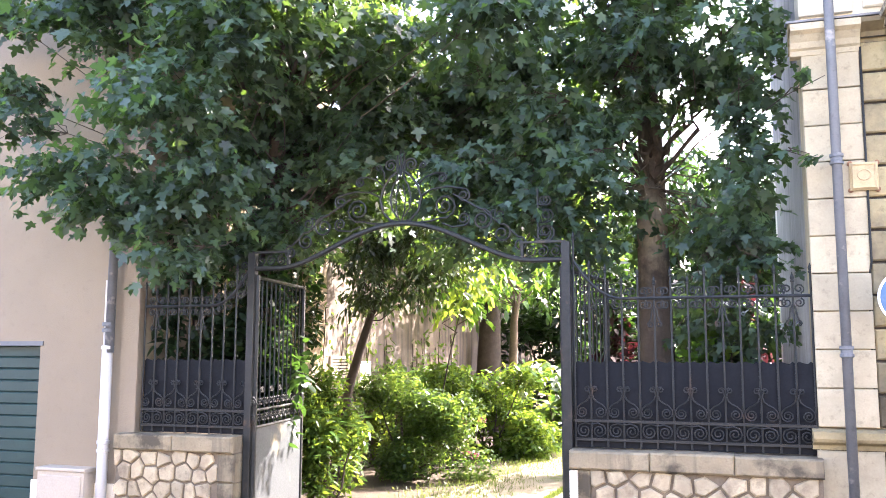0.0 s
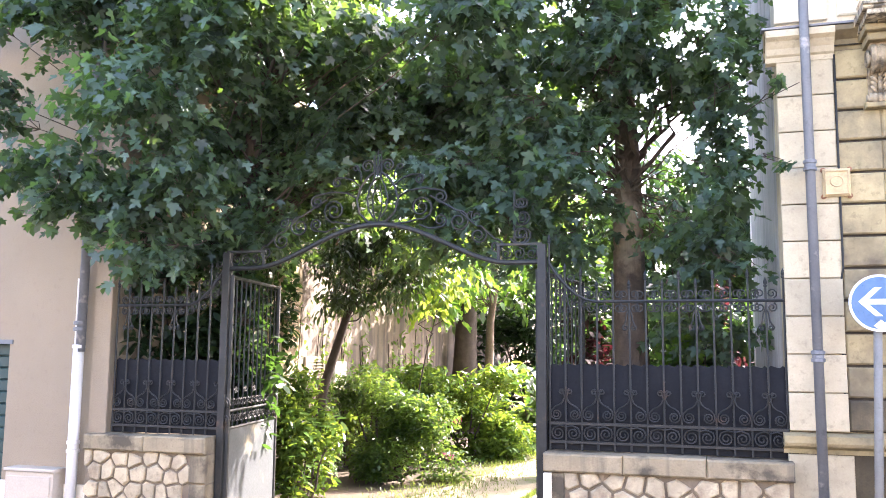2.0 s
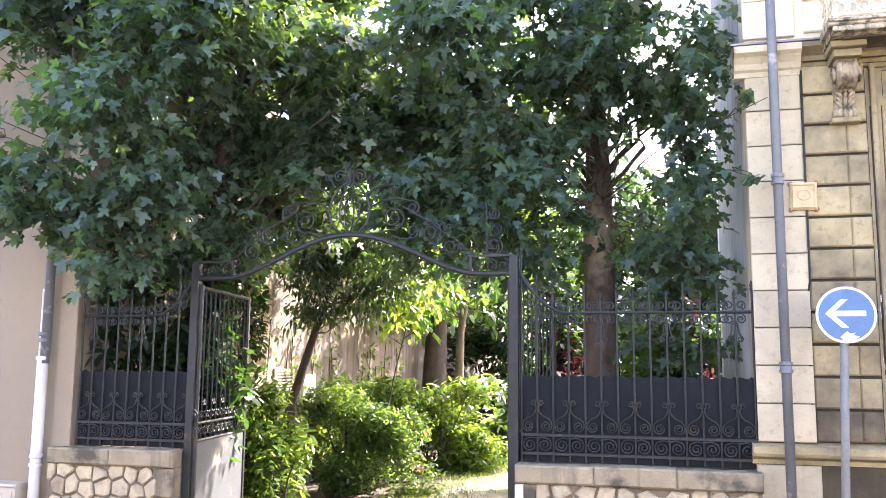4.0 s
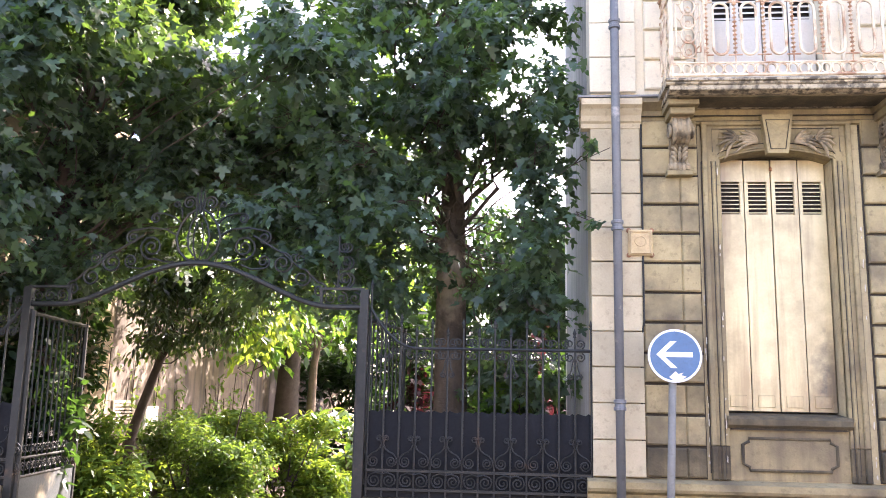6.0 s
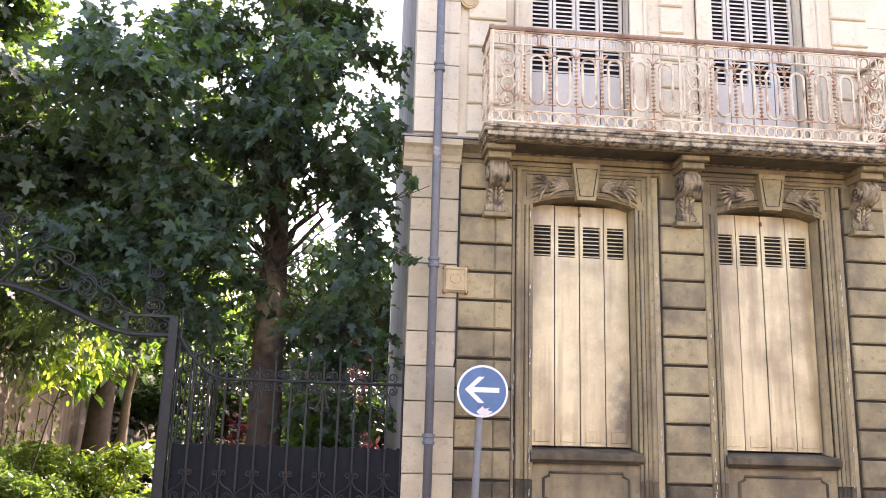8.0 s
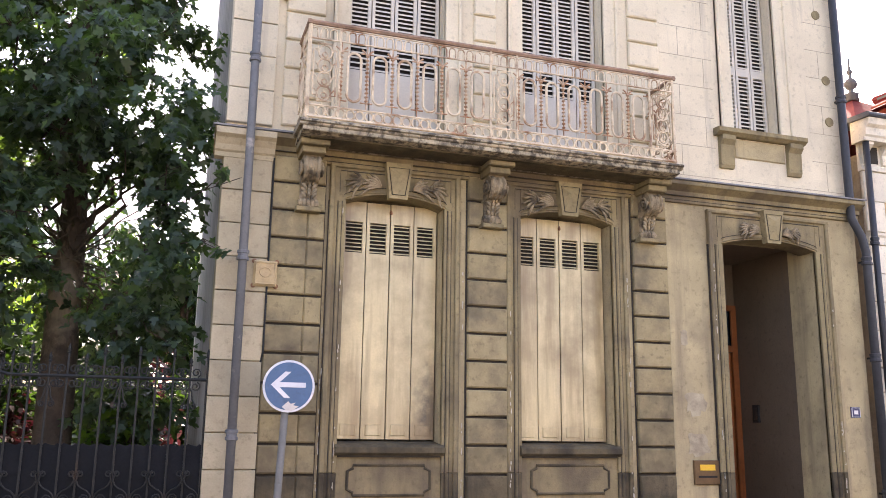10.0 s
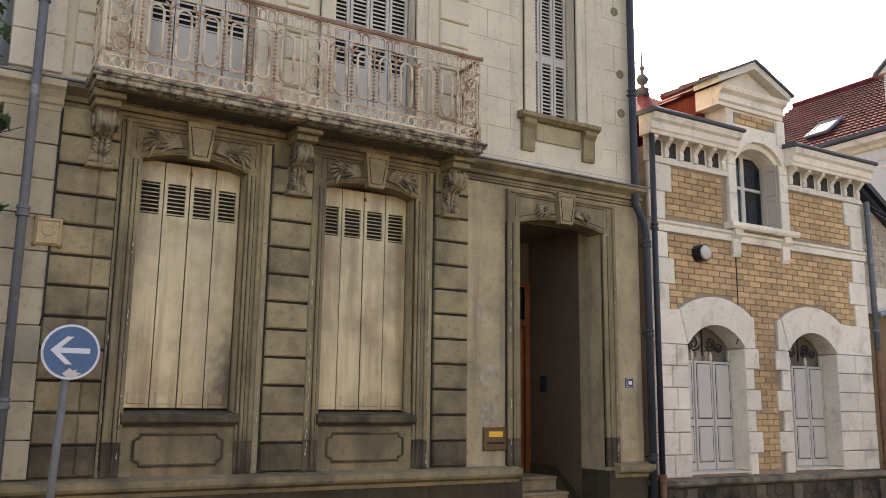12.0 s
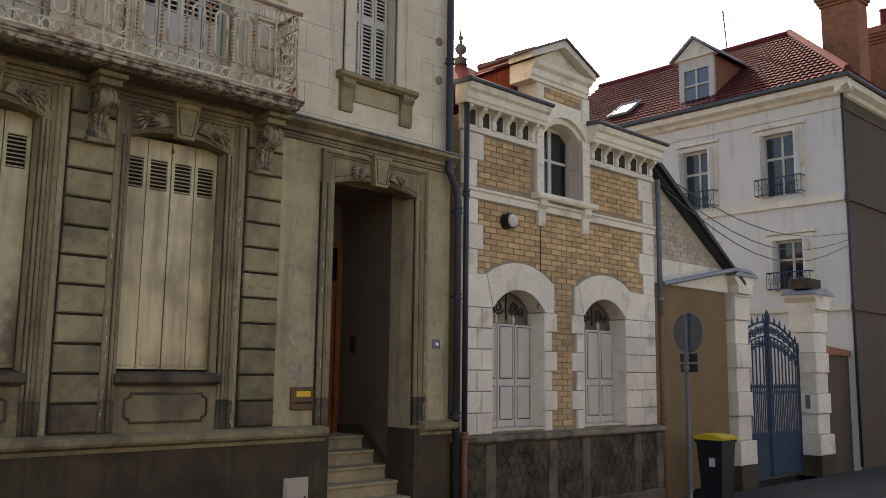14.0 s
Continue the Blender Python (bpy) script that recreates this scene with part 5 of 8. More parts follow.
def railing(parent, p0, p1, panels):
    """Cast-iron railing from p0 to p1: panels is a string of O (scroll panel) and I (loop)."""
    p0, p1 = Vector(p0), Vector(p1)
    d = (p1 - p0)
    L = d.length
    d.normalize()
    z0 = p0.z

    def P(u, h):
        return (p0.x + d.x * u, p0.y + d.y * u, z0 + 1.05 * h)

    def line(name, pts, r, n=5, label="", m=IRON_CREAM):
        part(name, Geo().tube([P(u, h) for u, h in pts], r, n), m, parent, label)

    line("bottom_rail", [(0, 0.025), (L, 0.025)], 0.014)
    line("ring_rail", [(0, 0.125), (L, 0.125)], 0.009)
    line("upper_rail", [(0, 0.705), (L, 0.705)], 0.009)
    line("handrail", [(-0.02, 0.845), (L + 0.02, 0.845)], 0.022, 6, "rust-brown handrail", RUST_RAIL)
    line("rail_under", [(0, 0.815), (L, 0.815)], 0.008)
    n = round(L / 0.083)
    ring = Geo().tube([tuple(Vector((d.x * c, d.y * c, s))) for c, s in [(0.037 * math.cos(a), 0.044 * math.sin(a)) for a in [2 * math.pi * k / 12 for k in range(13)]]], 0.0095, 5, False).mesh("ring", IRON_CREAM)
    archm = Geo().tube([tuple(Vector((d.x * c, d.y * c, s))) for c, s in [(-0.030, -0.05), (-0.030, 0.015), (-0.02, 0.035), (0, 0.042), (0.02, 0.035), (0.030, 0.015), (0.030, -0.05)]], 0.007, 5).mesh("small_arch", IRON_CREAM)
    for i in range(n):
        u = L * (i + 0.5) / n
        piece("ring", ring, parent, P(u, 0.075))
        piece("small_arch", archm, parent, P(u, 0.762))
    unit = {"O": 1.25, "I": 1.0}
    tot = sum(unit[c] for c in panels)
    u = 0.0
    for c in panels:
        w = L * unit[c] / tot
        m = u + w / 2
        if c == "I":
            a = w * 0.26
            pts = [(m + a * math.cos(t), 0.56 + a * math.sin(t)) for t in [math.pi * k / 8 for k in range(9)]] + [(m - a * math.cos(t), 0.25 - a * math.sin(t)) for t in [math.pi * k / 8 for k in range(9)]]
            line("loop", pts + pts[:1], 0.0125)
            g = Geo()
            for q in (u,):
                g.tube([P(q, 0.125), P(q, 0.70)], 0.006, 5)
                for k in range(12):
                    h = 0.20 + 0.036 * k
                    g.tube([P(q, h), P(q, h + 0.011), P(q, h + 0.022)], [0.008, 0.020, 0.008], 5)
                g.tube([P(q - w * 0.22, 0.66), P(q - w * 0.10, 0.64), P(q, 0.60), P(q + w * 0.10, 0.64), P(q + w * 0.22, 0.66)], 0.009, 5)
            for h in (0.19, 0.625):
                g.tube([P(u, h), P(m - a, h)], 0.007, 5).tube([P(m + a, h), P(u + w, h)], 0.007, 5)
            part("beaded_bar", g, IRON_BLEED, parent, "rust-stained beaded bar")
        else:
            for q in (u + 0.012, u + w - 0.012):
                line("panel_post", [(q, 0.0), (q, 0.84)], 0.012)
            g = Geo()
            for k in range(4):
                h = 0.235 + 0.118 * k
                g.tube([P(m + 0.058 * math.cos(t), h + 0.064 * math.sin(t)) for t in [2 * math.pi * j / 14 for j in range(15)]], 0.0085, 5)
                g.tube([P(m + 0.022 * math.cos(t), h - 0.02 + 0.024 * math.sin(t)) for t in [2 * math.pi * j / 8 for j in range(9)]], 0.008, 5)
                for s in (-1, 1):
                    g.tube([P(m + s * 0.058, h), P(m + s * w * 0.30, h + 0.03)], 0.006, 5)
            # frame with stepped corners
            e, f = w * 0.34, w * 0.22
            ring_ = [(-e, 0.215), (-f, 0.215), (-f, 0.165), (f, 0.165), (f, 0.215), (e, 0.215), (e, 0.615), (f, 0.615), (f, 0.665), (-f, 0.665), (-f, 0.615), (-e, 0.615), (-e, 0.215)]
            g.tube([P(m + x, h) for x, h in ring_], 0.007, 5)
            part("scroll_panel", g, IRON_CREAM, parent, "cast scroll panel")
        u += w


railing(balcony, (SX0 + 0.05, BYF + 0.05, 4.64), (SX1 - 0.05, BYF + 0.05, 4.64), "OIIIIIIOIIIIIIO")
railing(balcony, (SX0 + 0.05, FY, 4.64), (SX0 + 0.05, BYF + 0.05, 4.64), "IO")
railing(balcony, (SX1 - 0.05, FY, 4.64), (SX1 - 0.05, BYF + 0.05, 4.64), "IO")

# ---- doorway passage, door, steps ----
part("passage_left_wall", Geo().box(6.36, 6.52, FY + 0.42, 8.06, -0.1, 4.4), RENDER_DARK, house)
part("passage_right_wall", Geo().box(7.70, 7.86, FY + 0.42, 8.06, -0.1, 4.4), RENDER_DARK, house, "dark brown streaked passage wall")
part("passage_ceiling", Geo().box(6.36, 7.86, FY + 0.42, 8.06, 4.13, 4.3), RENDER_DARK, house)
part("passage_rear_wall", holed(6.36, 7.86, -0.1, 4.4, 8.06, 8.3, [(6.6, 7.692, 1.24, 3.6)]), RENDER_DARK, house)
for x in (6.50, 7.70):
    part("passage_foundation", Geo().box(x, x + 0.02, FY - 0.05, FY + 0.42, -0.1, 1.36), STONE_DIRTY, house)
door = thing("front_door", (7.1, 8.08, 1.24), "varnished brown panelled wooden door with a fanlight", "door")
part("door_leaf", Geo().box(6.62, 7.66, 8.08, 8.13, 1.25, 3.05), WOOD_DOOR, door)
for x in (6.72, 7.20):
    for za, zb in ((1.4, 2.0), (2.12, 2.95)):
        part("door_panel", Geo().bbox(x, x + 0.34, 8.06, 8.09, za, zb, 0.015), WOOD_DOOR, door)
part("door_frame", holed(6.56, 7.695, 1.24, 3.62, 8.03, 8.055, [(6.64, 7.62, 1.25, 3.05), (6.64, 7.62, 3.13, 3.55)]), WOOD_DOOR, door)
part("fanlight", Geo().box(6.62, 7.66, 8.10, 8.11, 3.1, 3.58), GLASS, door)
part("door_handle", Geo().tube([(7.44, 8.08, 2.2), (7.44, 8.02, 2.2), (7.34, 8.02, 2.2)], 0.012, 6), BRONZE, door)
steps = thing("entrance_steps", (7.1, 6.6, 0.05), "worn pale stone steps rising into the passage", "steps")
for k in range(8):
    z, y = 1.24 - 0.155 * k, 7.53 - 0.22 * k
    x0, x1 = (6.53, 7.69) if k <= 4 else (6.42, 7.80)
    part("step", Geo().box(x0, x1, y, (8.06 if k == 0 else y + 0.24), z - 0.155 + (0 if k < 7 else -0.1), z - 0.035), STEP, steps)
    part("step_tread", Geo().bbox(x0, x1, y - 0.025, (8.06 if k == 0 else y + 0.22), z - 0.035, z, 0.008), STEP, steps, "rounded worn tread")
part("stair_skirting", Geo().add([(7.685, 6.7, 0.75), (7.685, 7.55, 1.36), (7.685, 8.05, 1.36), (7.685, 8.05, 1.24), (7.685, 7.5, 1.24), (7.685, 6.7, 0.6),
                                  (7.70, 6.7, 0.75), (7.70, 7.55, 1.36), (7.70, 8.05, 1.36), (7.70, 8.05, 1.24), (7.70, 7.5, 1.24), (7.70, 6.7, 0.6)],
     [(0, 1, 2, 3, 4, 5), (0, 6, 7, 1), (1, 7, 8, 2), (5, 4, 10, 11), (0, 5, 11, 6)]), STONE_DIRTY, steps)
intercom = thing("intercom", (7.69, 7.75, 2.3), "small oval grey intercom on the passage wall", "intercom")
part("body", Geo().box(7.675, 7.70, 7.70, 7.80, 2.22, 2.42), SLOT, intercom)
part("face", Geo().box(7.668, 7.675, 7.715, 7.785, 2.25, 2.39), IRON, intercom)

# ---- pipes, plates, boxes on the stone house ----
def downpipe(name, label, pts, r, material, collars, parent=None):
    t = thing(name, (pts[0][0], pts[0][1], min(p[2] for p in pts)), label, "downpipe")
    part("pipe", Geo().tube(pts, r, 12), material, t, smooth=True)
    for x, y, z in collars:
        part("collar", Geo().lathe([(r + 0.002, z - 0.045), (r + 0.014, z - 0.04), (r + 0.014, z - 0.018), (r + 0.006, z - 0.012), (r + 0.006, z + 0.012), (r + 0.014, z + 0.018), (r + 0.014, z + 0.04), (r + 0.002, z + 0.045)], x, y, 12), material, t)
        part("bracket", Geo().box(x - 0.01, x + 0.01, y, FY + 0.01, z - 0.01, z + 0.01), IRON, t)
    return t


downpipe("downpipe", "grey metal downpipe with collars on the house corner", [(1.66, 6.43, 0.9), (1.66, 6.43, 9.0)], 0.037, PIPE_GREY, [(1.66, 6.43, z) for z in (2.02, 3.48, 5.25, 7.2)])
downpipe("downpipe", "pale worn lower pipe with rust at its joint", [(1.66, 6.43, 0.05), (1.66, 6.43, 0.95)], 0.046, PIPE_GREY, [(1.66, 6.43, 0.9)])
downpipe("downpipe", "dark downpipe between the two houses", [(8.31, 6.55, 0.25), (8.31, 6.55, 4.05), (8.27, 6.55, 4.22), (8.16, 6.56, 4.42), (8.16, 6.56, 9.0)], 0.045, PIPE_DARK, [(8.31, 6.55, z) for z in (1.5, 2.9, 3.95)] + [(8.16, 6.56, 5.8), (8.16, 6.56, 7.4)])
downpipe("downpipe", "second dark downpipe of the brick house", [(8.50, 6.60, 5.45), (8.50, 6.60, 1.3)], 0.035, PIPE_DARK, [(8.50, 6.60, 4.2)])
downpipe("downpipe", "rusted lower downpipe end", [(8.50, 6.60, 1.3), (8.50, 6.60, 0.05)], 0.038, IRON_RUST, [(8.50, 6.60, 1.25)])
cable = thing("wall_conduit", (1.86, 6.62, 1.45), "thin dark conduit running up the wall", "conduit")
part("tube", Geo().tube([(1.86, FY - 0.03, 1.46), (1.86, FY - 0.03, 2.55), (1.885, FY - 0.06, 2.70), (1.89, FY - 0.06, 4.4)], 0.009, 6), IRON, cable)
for z in (1.7, 2.1, 2.5):
    part("clip", Geo().box(1.84, 1.88, FY - 0.045, FY, z - 0.012, z + 0.012), IRON, cable)

pl = thing("wall_plaque", (1.86, 6.60, 3.3), "small weathered ochre cast plaque with raised rim", "plaque")
part("plate", Geo().bbox(1.765, 1.965, FY - 0.085, FY - 0.045, 3.255, 3.475, 0.01), PLAQUE, pl)
g = Geo().tube([(x, FY - 0.088, z) for x, z in ((1.785, 3.275), (1.945, 3.275), (1.945, 3.455), (1.785, 3.455), (1.785, 3.275))], 0.010, 5)
part("rim", g, PLAQUE, pl)
part("embossed_oval", Geo().tube([(1.865 + 0.045 * math.cos(q), FY - 0.087, 3.375 + 0.04 * math.sin(q)) for q in [math.pi * k / 8 for k in range(17)]], 0.006, 5), PLAQUE, pl)
for k, w in enumerate((0.05, 0.035)):
    part("lettering_bar", Geo().box(1.865 - w, 1.865 + w, FY - 0.0885, FY - 0.084, 3.295 + 0.018 * k, 3.305 + 0.018 * k), PLAQUE, pl)
for x in (1.77, 1.96):
    for z in (3.26, 3.47):
        part("corner_ear", Geo().tube([(x, FY - 0.07, z), (x, FY - 0.0, z)], 0.02, 8), IRON_RUST, pl)

mb = thing("letter_plate", (6.2, FY, 1.6), "bronze wall plate with a bright yellow label", "letter box")
part("plate", Geo().bbox(6.06, 6.35, FY - 0.025, FY + 0.01, 1.60, 1.83, 0.008), BRONZE, mb)
part("label", Geo().box(6.12, 6.29, FY - 0.031, FY - 0.0255, 1.735, 1.79), YELLOW, mb, "yellow paper label")
part("slot", Geo().box(6.10, 6.31, FY - 0.029, FY - 0.0255, 1.665, 1.685), SLOT, mb)
nb = thing("number_plate", (8.07, FY, 2.3), "small dark blue enamel house number plate", "plate")
part("plate", Geo().bbox(8.01, 8.13, FY - 0.015, FY + 0.005, 2.27, 2.38, 0.004), PLATE_BLUE, nb)
part("rim", Geo().tube([(x, FY - 0.016, z) for x, z in ((8.018, 2.278), (8.122, 2.278), (8.122, 2.372), (8.018, 2.372), (8.018, 2.278))], 0.004, 4), SIGN_WHITE, nb)
part("number_bar", Geo().box(8.045, 8.095, FY - 0.019, FY - 0.0155, 2.305, 2.345), SIGN_WHITE, nb)
ub = thing("meter_cabinet", (6.12, 6.58, 0.4), "small cream meter cabinet let into the plinth", "cabinet")
part("frame", Geo().bbox(5.98, 6.27, 6.575, 6.60, 0.30, 0.94, 0.006), CABINET, ub)
part("door", Geo().bbox(6.0, 6.25, 6.562, 6.58, 0.33, 0.91, 0.006), CABINET, ub)
part("lock", Geo().tube([(6.22, 6.558, 0.75), (6.22, 6.57, 0.75)], 0.012, 8), IRON, ub)

# ---- direction sign ----
SGX, SGY, SGZ, SGR = 2.075, 6.30, 2.41, 0.209
sg = thing("road_sign", (SGX, SGY, 0.05), "round blue sign with a white arrow on a galvanised post", "road sign")
part("post", Geo().tube([(SGX - 0.10, SGY + 0.04, 0.04), (SGX - 0.005, SGY + 0.04, 2.5)], 0.030, 12), GALV, sg, smooth=True)


def disc(cx, cz, r, y0, y1, n=40):
    return Geo().prism([(cx + r * math.cos(2 * math.pi * k / n), cz + r * math.sin(2 * math.pi * k / n)) for k in range(n)], y0, y1)


face = part("sign_face", disc(SGX, SGZ, SGR, SGY - 0.004, SGY + 0.006), SIGN_WHITE, sg, "white rim")
part("blue_field", disc(SGX, SGZ, SGR - 0.018, SGY - 0.007, SGY - 0.0045), SIGN_BLUE, face)
AR = [(-0.145, 0.0), (-0.035, 0.105), (0.015, 0.105), (-0.075, 0.02), (0.135, 0.02), (0.135, -0.02), (-0.075, -0.02), (0.015, -0.105), (-0.035, -0.105)]
part("arrow", Geo().prism([(SGX + x, SGZ + 0.01 + z) for x, z in AR], SGY - 0.011, SGY - 0.0075), SIGN_WHITE, face)
part("torn_sticker", Geo().prism([(SGX + x, SGZ + z) for x, z in ((-0.05, -0.165), (0.0, -0.12), (0.02, -0.14), (0.06, -0.13), (0.04, -0.15), (0.085, -0.16), (0.03, -0.195), (-0.02, -0.19))], SGY - 0.0145, SGY - 0.0115), PVC, face, "torn white sticker")
for z in (2.33, 2.49):
    part("clamp", Geo().box(SGX - 0.05, SGX + 0.05, SGY + 0.006, SGY + 0.075, z - 0.015, z + 0.015), GALV, sg)
# ---- iron fence on a rubble wall, and the gate ----
GY = 6.62


def clip_poly(poly, px, pz, nx_, nz_):
    out = []
    for i in range(len(poly)):
        a, b = poly[i], poly[(i + 1) % len(poly)]
        da, db = (a[0] - px) * nx_ + (a[1] - pz) * nz_, (b[0] - px) * nx_ + (b[1] - pz) * nz_
        if da <= 0:
            out.append(a)
        if da * db < 0:
            t = da / (da - db)
            out.append((a[0] + (b[0] - a[0]) * t, a[1] + (b[1] - a[1]) * t))
    return out


def rubble(parent, x0, x1, z0, z1, y, cell, seed, material, gap=0.011, depth=0.03, name="stone"):
    """Irregular polygonal stones with recessed joints between them."""
    r = np.random.default_rng(seed)
    pts = []
    nz = max(1, round((z1 - z0) / (cell * 0.85)))
    nx_ = max(1, round((x1 - x0) / cell))
    for j in range(-1, nz + 1):
        for i in range(-1, nx_ + 1):
            pts.append((x0 + (i + 0.5 + 0.5 * (j % 2) - 0.25 + r.uniform(-0.27, 0.27)) * (x1 - x0) / nx_, z0 + (j + 0.5 + r.uniform(-0.25, 0.25)) * (z1 - z0) / nz))
    for k, (px, pz) in enumerate(pts):
        if not (x0 < px < x1 and z0 < pz < z1):
            continue
        poly = [(x0, z0), (x1, z0), (x1, z1), (x0, z1)]
        for qx, qz in pts:
            d = math.hypot(qx - px, qz - pz)
            if 0 < d < cell * 3.2:
                ux, uz = (qx - px) / d, (qz - pz) / d
                poly = clip_poly(poly, (px + qx) / 2 - ux * gap, (pz + qz) / 2 - uz * gap, ux, uz)
                if len(poly) < 3:
                    break
        if len(poly) < 3:
            continue
        n = len(poly)
        cx, cz = sum(p[0] for p in poly) / n, sum(p[1] for p in poly) / n
        dp_ = depth * r.uniform(0.6, 1.3)
        g = Geo()
        vs = [(x, y + 0.01, z) for x, z in poly] + [(x, y - dp_ * 0.55, z) for x, z in poly] + [(cx + (x - cx) * 0.84, y - dp_, cz + (z - cz) * 0.84) for x, z in poly]
        fs = [tuple(range(2 * n, 3 * n))]
        for i in range(n):
            j = (i + 1) % n
            fs += [(i, j, n + j, n + i), (n + i, n + j, 2 * n + j, 2 * n + i)]
        g.add(vs, fs)
        part(name, g, material, parent)


def low_wall(x0, x1, seed, pier):
    w = thing("low_wall", ((x0 + x1) / 2, GY, 0), "low rubble stone wall with a mossy coping under the iron fence", "wall", "garden walls")
    part("core", Geo().box(x0 + 0.01, x1 - 0.01, GY - 0.14, GY + 0.18, -0.1, 1.08), MORTAR, w, "rough mortar")
    for px0, px1 in pier:
        for i in range(4):
            part("pier_block", Geo().bbox(px0, px1, GY - 0.17, GY + 0.2, 0.02 + 0.265 * i, 0.275 + 0.265 * i, 0.012), CAP, w)
    rx0 = max([p[1] for p in pier if p[0] <= x0 + 0.02], default=x0)
    rx1 = min([p[0] for p in pier if p[1] >= x1 - 0.02], default=x1)
    rubble(w, rx0, rx1, 0.05, 1.08, GY - 0.14, 0.17, seed, RUBBLE)
    n = max(2, round((x1 - x0) / 0.75))
    for i in range(n):
        a, b = x0 + (x1 - x0) * i / n, x0 + (x1 - x0) * (i + 1) / n
        part("coping", Geo().bbox(a + 0.002, b - 0.002, GY - 0.20, GY + 0.22, 1.08, 1.225 + 0.006 * (i % 2), 0.015), CAP, w, "stained coping stone")
    return w


low_wall(-0.43, HX0, 5, [(-0.43, -0.26)])
low_wall(-4.85, -3.53, 6, [(-3.70, -3.53)])


def fence(x0, x1, rise_at, label):
    """Railings with a sheet-metal back, scrolls and a top rail that sweeps up to the gate post."""
    f = thing("iron_fence", ((x0 + x1) / 2, GY, 1.23), label, "fence", "garden fences")
    n = round((x1 - x0) / 0.131)
    w = (x1 - x0) / n

    def rail_z(x):
        d = abs(x - rise_at)
        return 2.455 + (0.36 * (1 - d / 0.42) ** 2 if d < 0.42 else 0)

    part("bottom_rail", Geo().box(x0, x1, GY - 0.012, GY + 0.012, 1.29, 1.312), IRON, f)
    part("middle_rail", Geo().box(x0, x1, GY - 0.014, GY + 0.014, 1.44, 1.462), IRON, f)
    part("top_rail", Geo().tube([(x0 + (x1 - x0) * k / 24, GY, rail_z(x0 + (x1 - x0) * k / 24)) for k in range(25)], 0.015, 6), IRON, f)
    # sheet with a scalloped edge
    top = []
    for i in range(n):
        a = x0 + i * w
        for k in range(6):
            u = k / 6
            top.append((a + u * w, 1.925 + 0.028 * abs(math.sin(math.pi * 1.5 * u)) ** 0.7 * (0.6 + 0.4 * math.cos(2 * math.pi * u))))
    part("sheet", Geo().prism([(x0, 1.236)] + top + [(x1, 1.93), (x1, 1.236)], GY + 0.022, GY + 0.027), SHEET, f, "dark blue-grey sheet metal with scalloped top")

    def shape(name, paths, r=0.0065):
        g_ = Geo()
        for p in paths:
            g_.tube([(x, 0, z) for x, z in p], r, 5)
        return g_.mesh(name, IRON)

    def mirror(p):
        return [(-x, z) for x, z in p]

    low = [[(0.0, 0.05), (0.05, 0.062), (0.095, 0.045)] + spiral(0.062, 0.0, 0.056, 0.010, 40, -1.8, 18)]
    lowm = shape("low_scroll", [low[0], mirror(low[0])])
    midm = shape("heart_scroll", [[(0.006, 0.13), (0.02, 0.19)] + spiral(0.03, 0.185, 0.026, 0.008, 160, -1.3, 9), mirror([(0.006, 0.13), (0.02, 0.19)] + spiral(0.03, 0.185, 0.026, 0.008, 160, -1.3, 9)),
                                 [(0.012, 0.135), (0.022, 0.105), (0.05, 0.080), (0.088, 0.062), (0.114, 0.034)] + spiral(0.075, 0.0, 0.047, 0.009, 10, -1.9, 16), mirror([(0.012, 0.135), (0.022, 0.105), (0.05, 0.080), (0.088, 0.062), (0.114, 0.034)] + spiral(0.075, 0.0, 0.047, 0.009, 10, -1.9, 16))])
    topm = shape("top_scroll", [spiral(0.045, 0.055, 0.040, 0.010, -70, 1.4, 12), mirror(spiral(0.045, 0.055, 0.040, 0.010, -70, 1.4, 12)),
                                spiral(0.045, -0.055, 0.040, 0.010, 70, -1.4, 12), mirror(spiral(0.045, -0.055, 0.040, 0.010, 70, -1.4, 12))])
    lyre = [(0.0, -0.06), (0.02, -0.10), (0.028, -0.16), (0.045, -0.20)] + spiral(0.035, -0.215, 0.026, 0.008, 60, -1.4, 9)
    lyrem = shape("lyre_scroll", [lyre, mirror(lyre)])
    for i in range(n + 1):
        x = x0 + i * w
        tall = i % 2 == 0
        zt = rail_z(x) + (0.24 if tall else 0.17)
        g_ = Geo().tube([(x, GY, 1.235), (x, GY, zt - 0.06)], 0.0095, 6)
        g_.lathe([(0.009, zt - 0.065), (0.017, zt - 0.055), (0.010, zt - 0.045), (0.016, zt - 0.025), (0.002, zt + 0.015)], x, GY, 6)
        part("bar", g_, IRON, f)
        if i % 2 == 1:
            piece("low_scroll", lowm, f, (x, GY - 0.012, 1.372))
            piece("heart_scroll", midm, f, (x, GY - 0.012, 1.525))
            piece("top_scroll", topm, f, (x, GY - 0.004, rail_z(x)))
            if (i // 2) % 2 == 0:
                piece("lyre_scroll", lyrem, f, (x, GY - 0.004, rail_z(x)))
        elif 0 < i < n:
            piece("top_scroll", topm, f, (x, GY - 0.004, rail_z(x)))
    return f


fence(-0.40, HX0 - 0.02, -0.42, "long run of dark wrought-iron railings with scrolls and a metal sheet")
fence(-4.68, -3.52, -3.50, "short run of dark wrought-iron railings beside the gate")

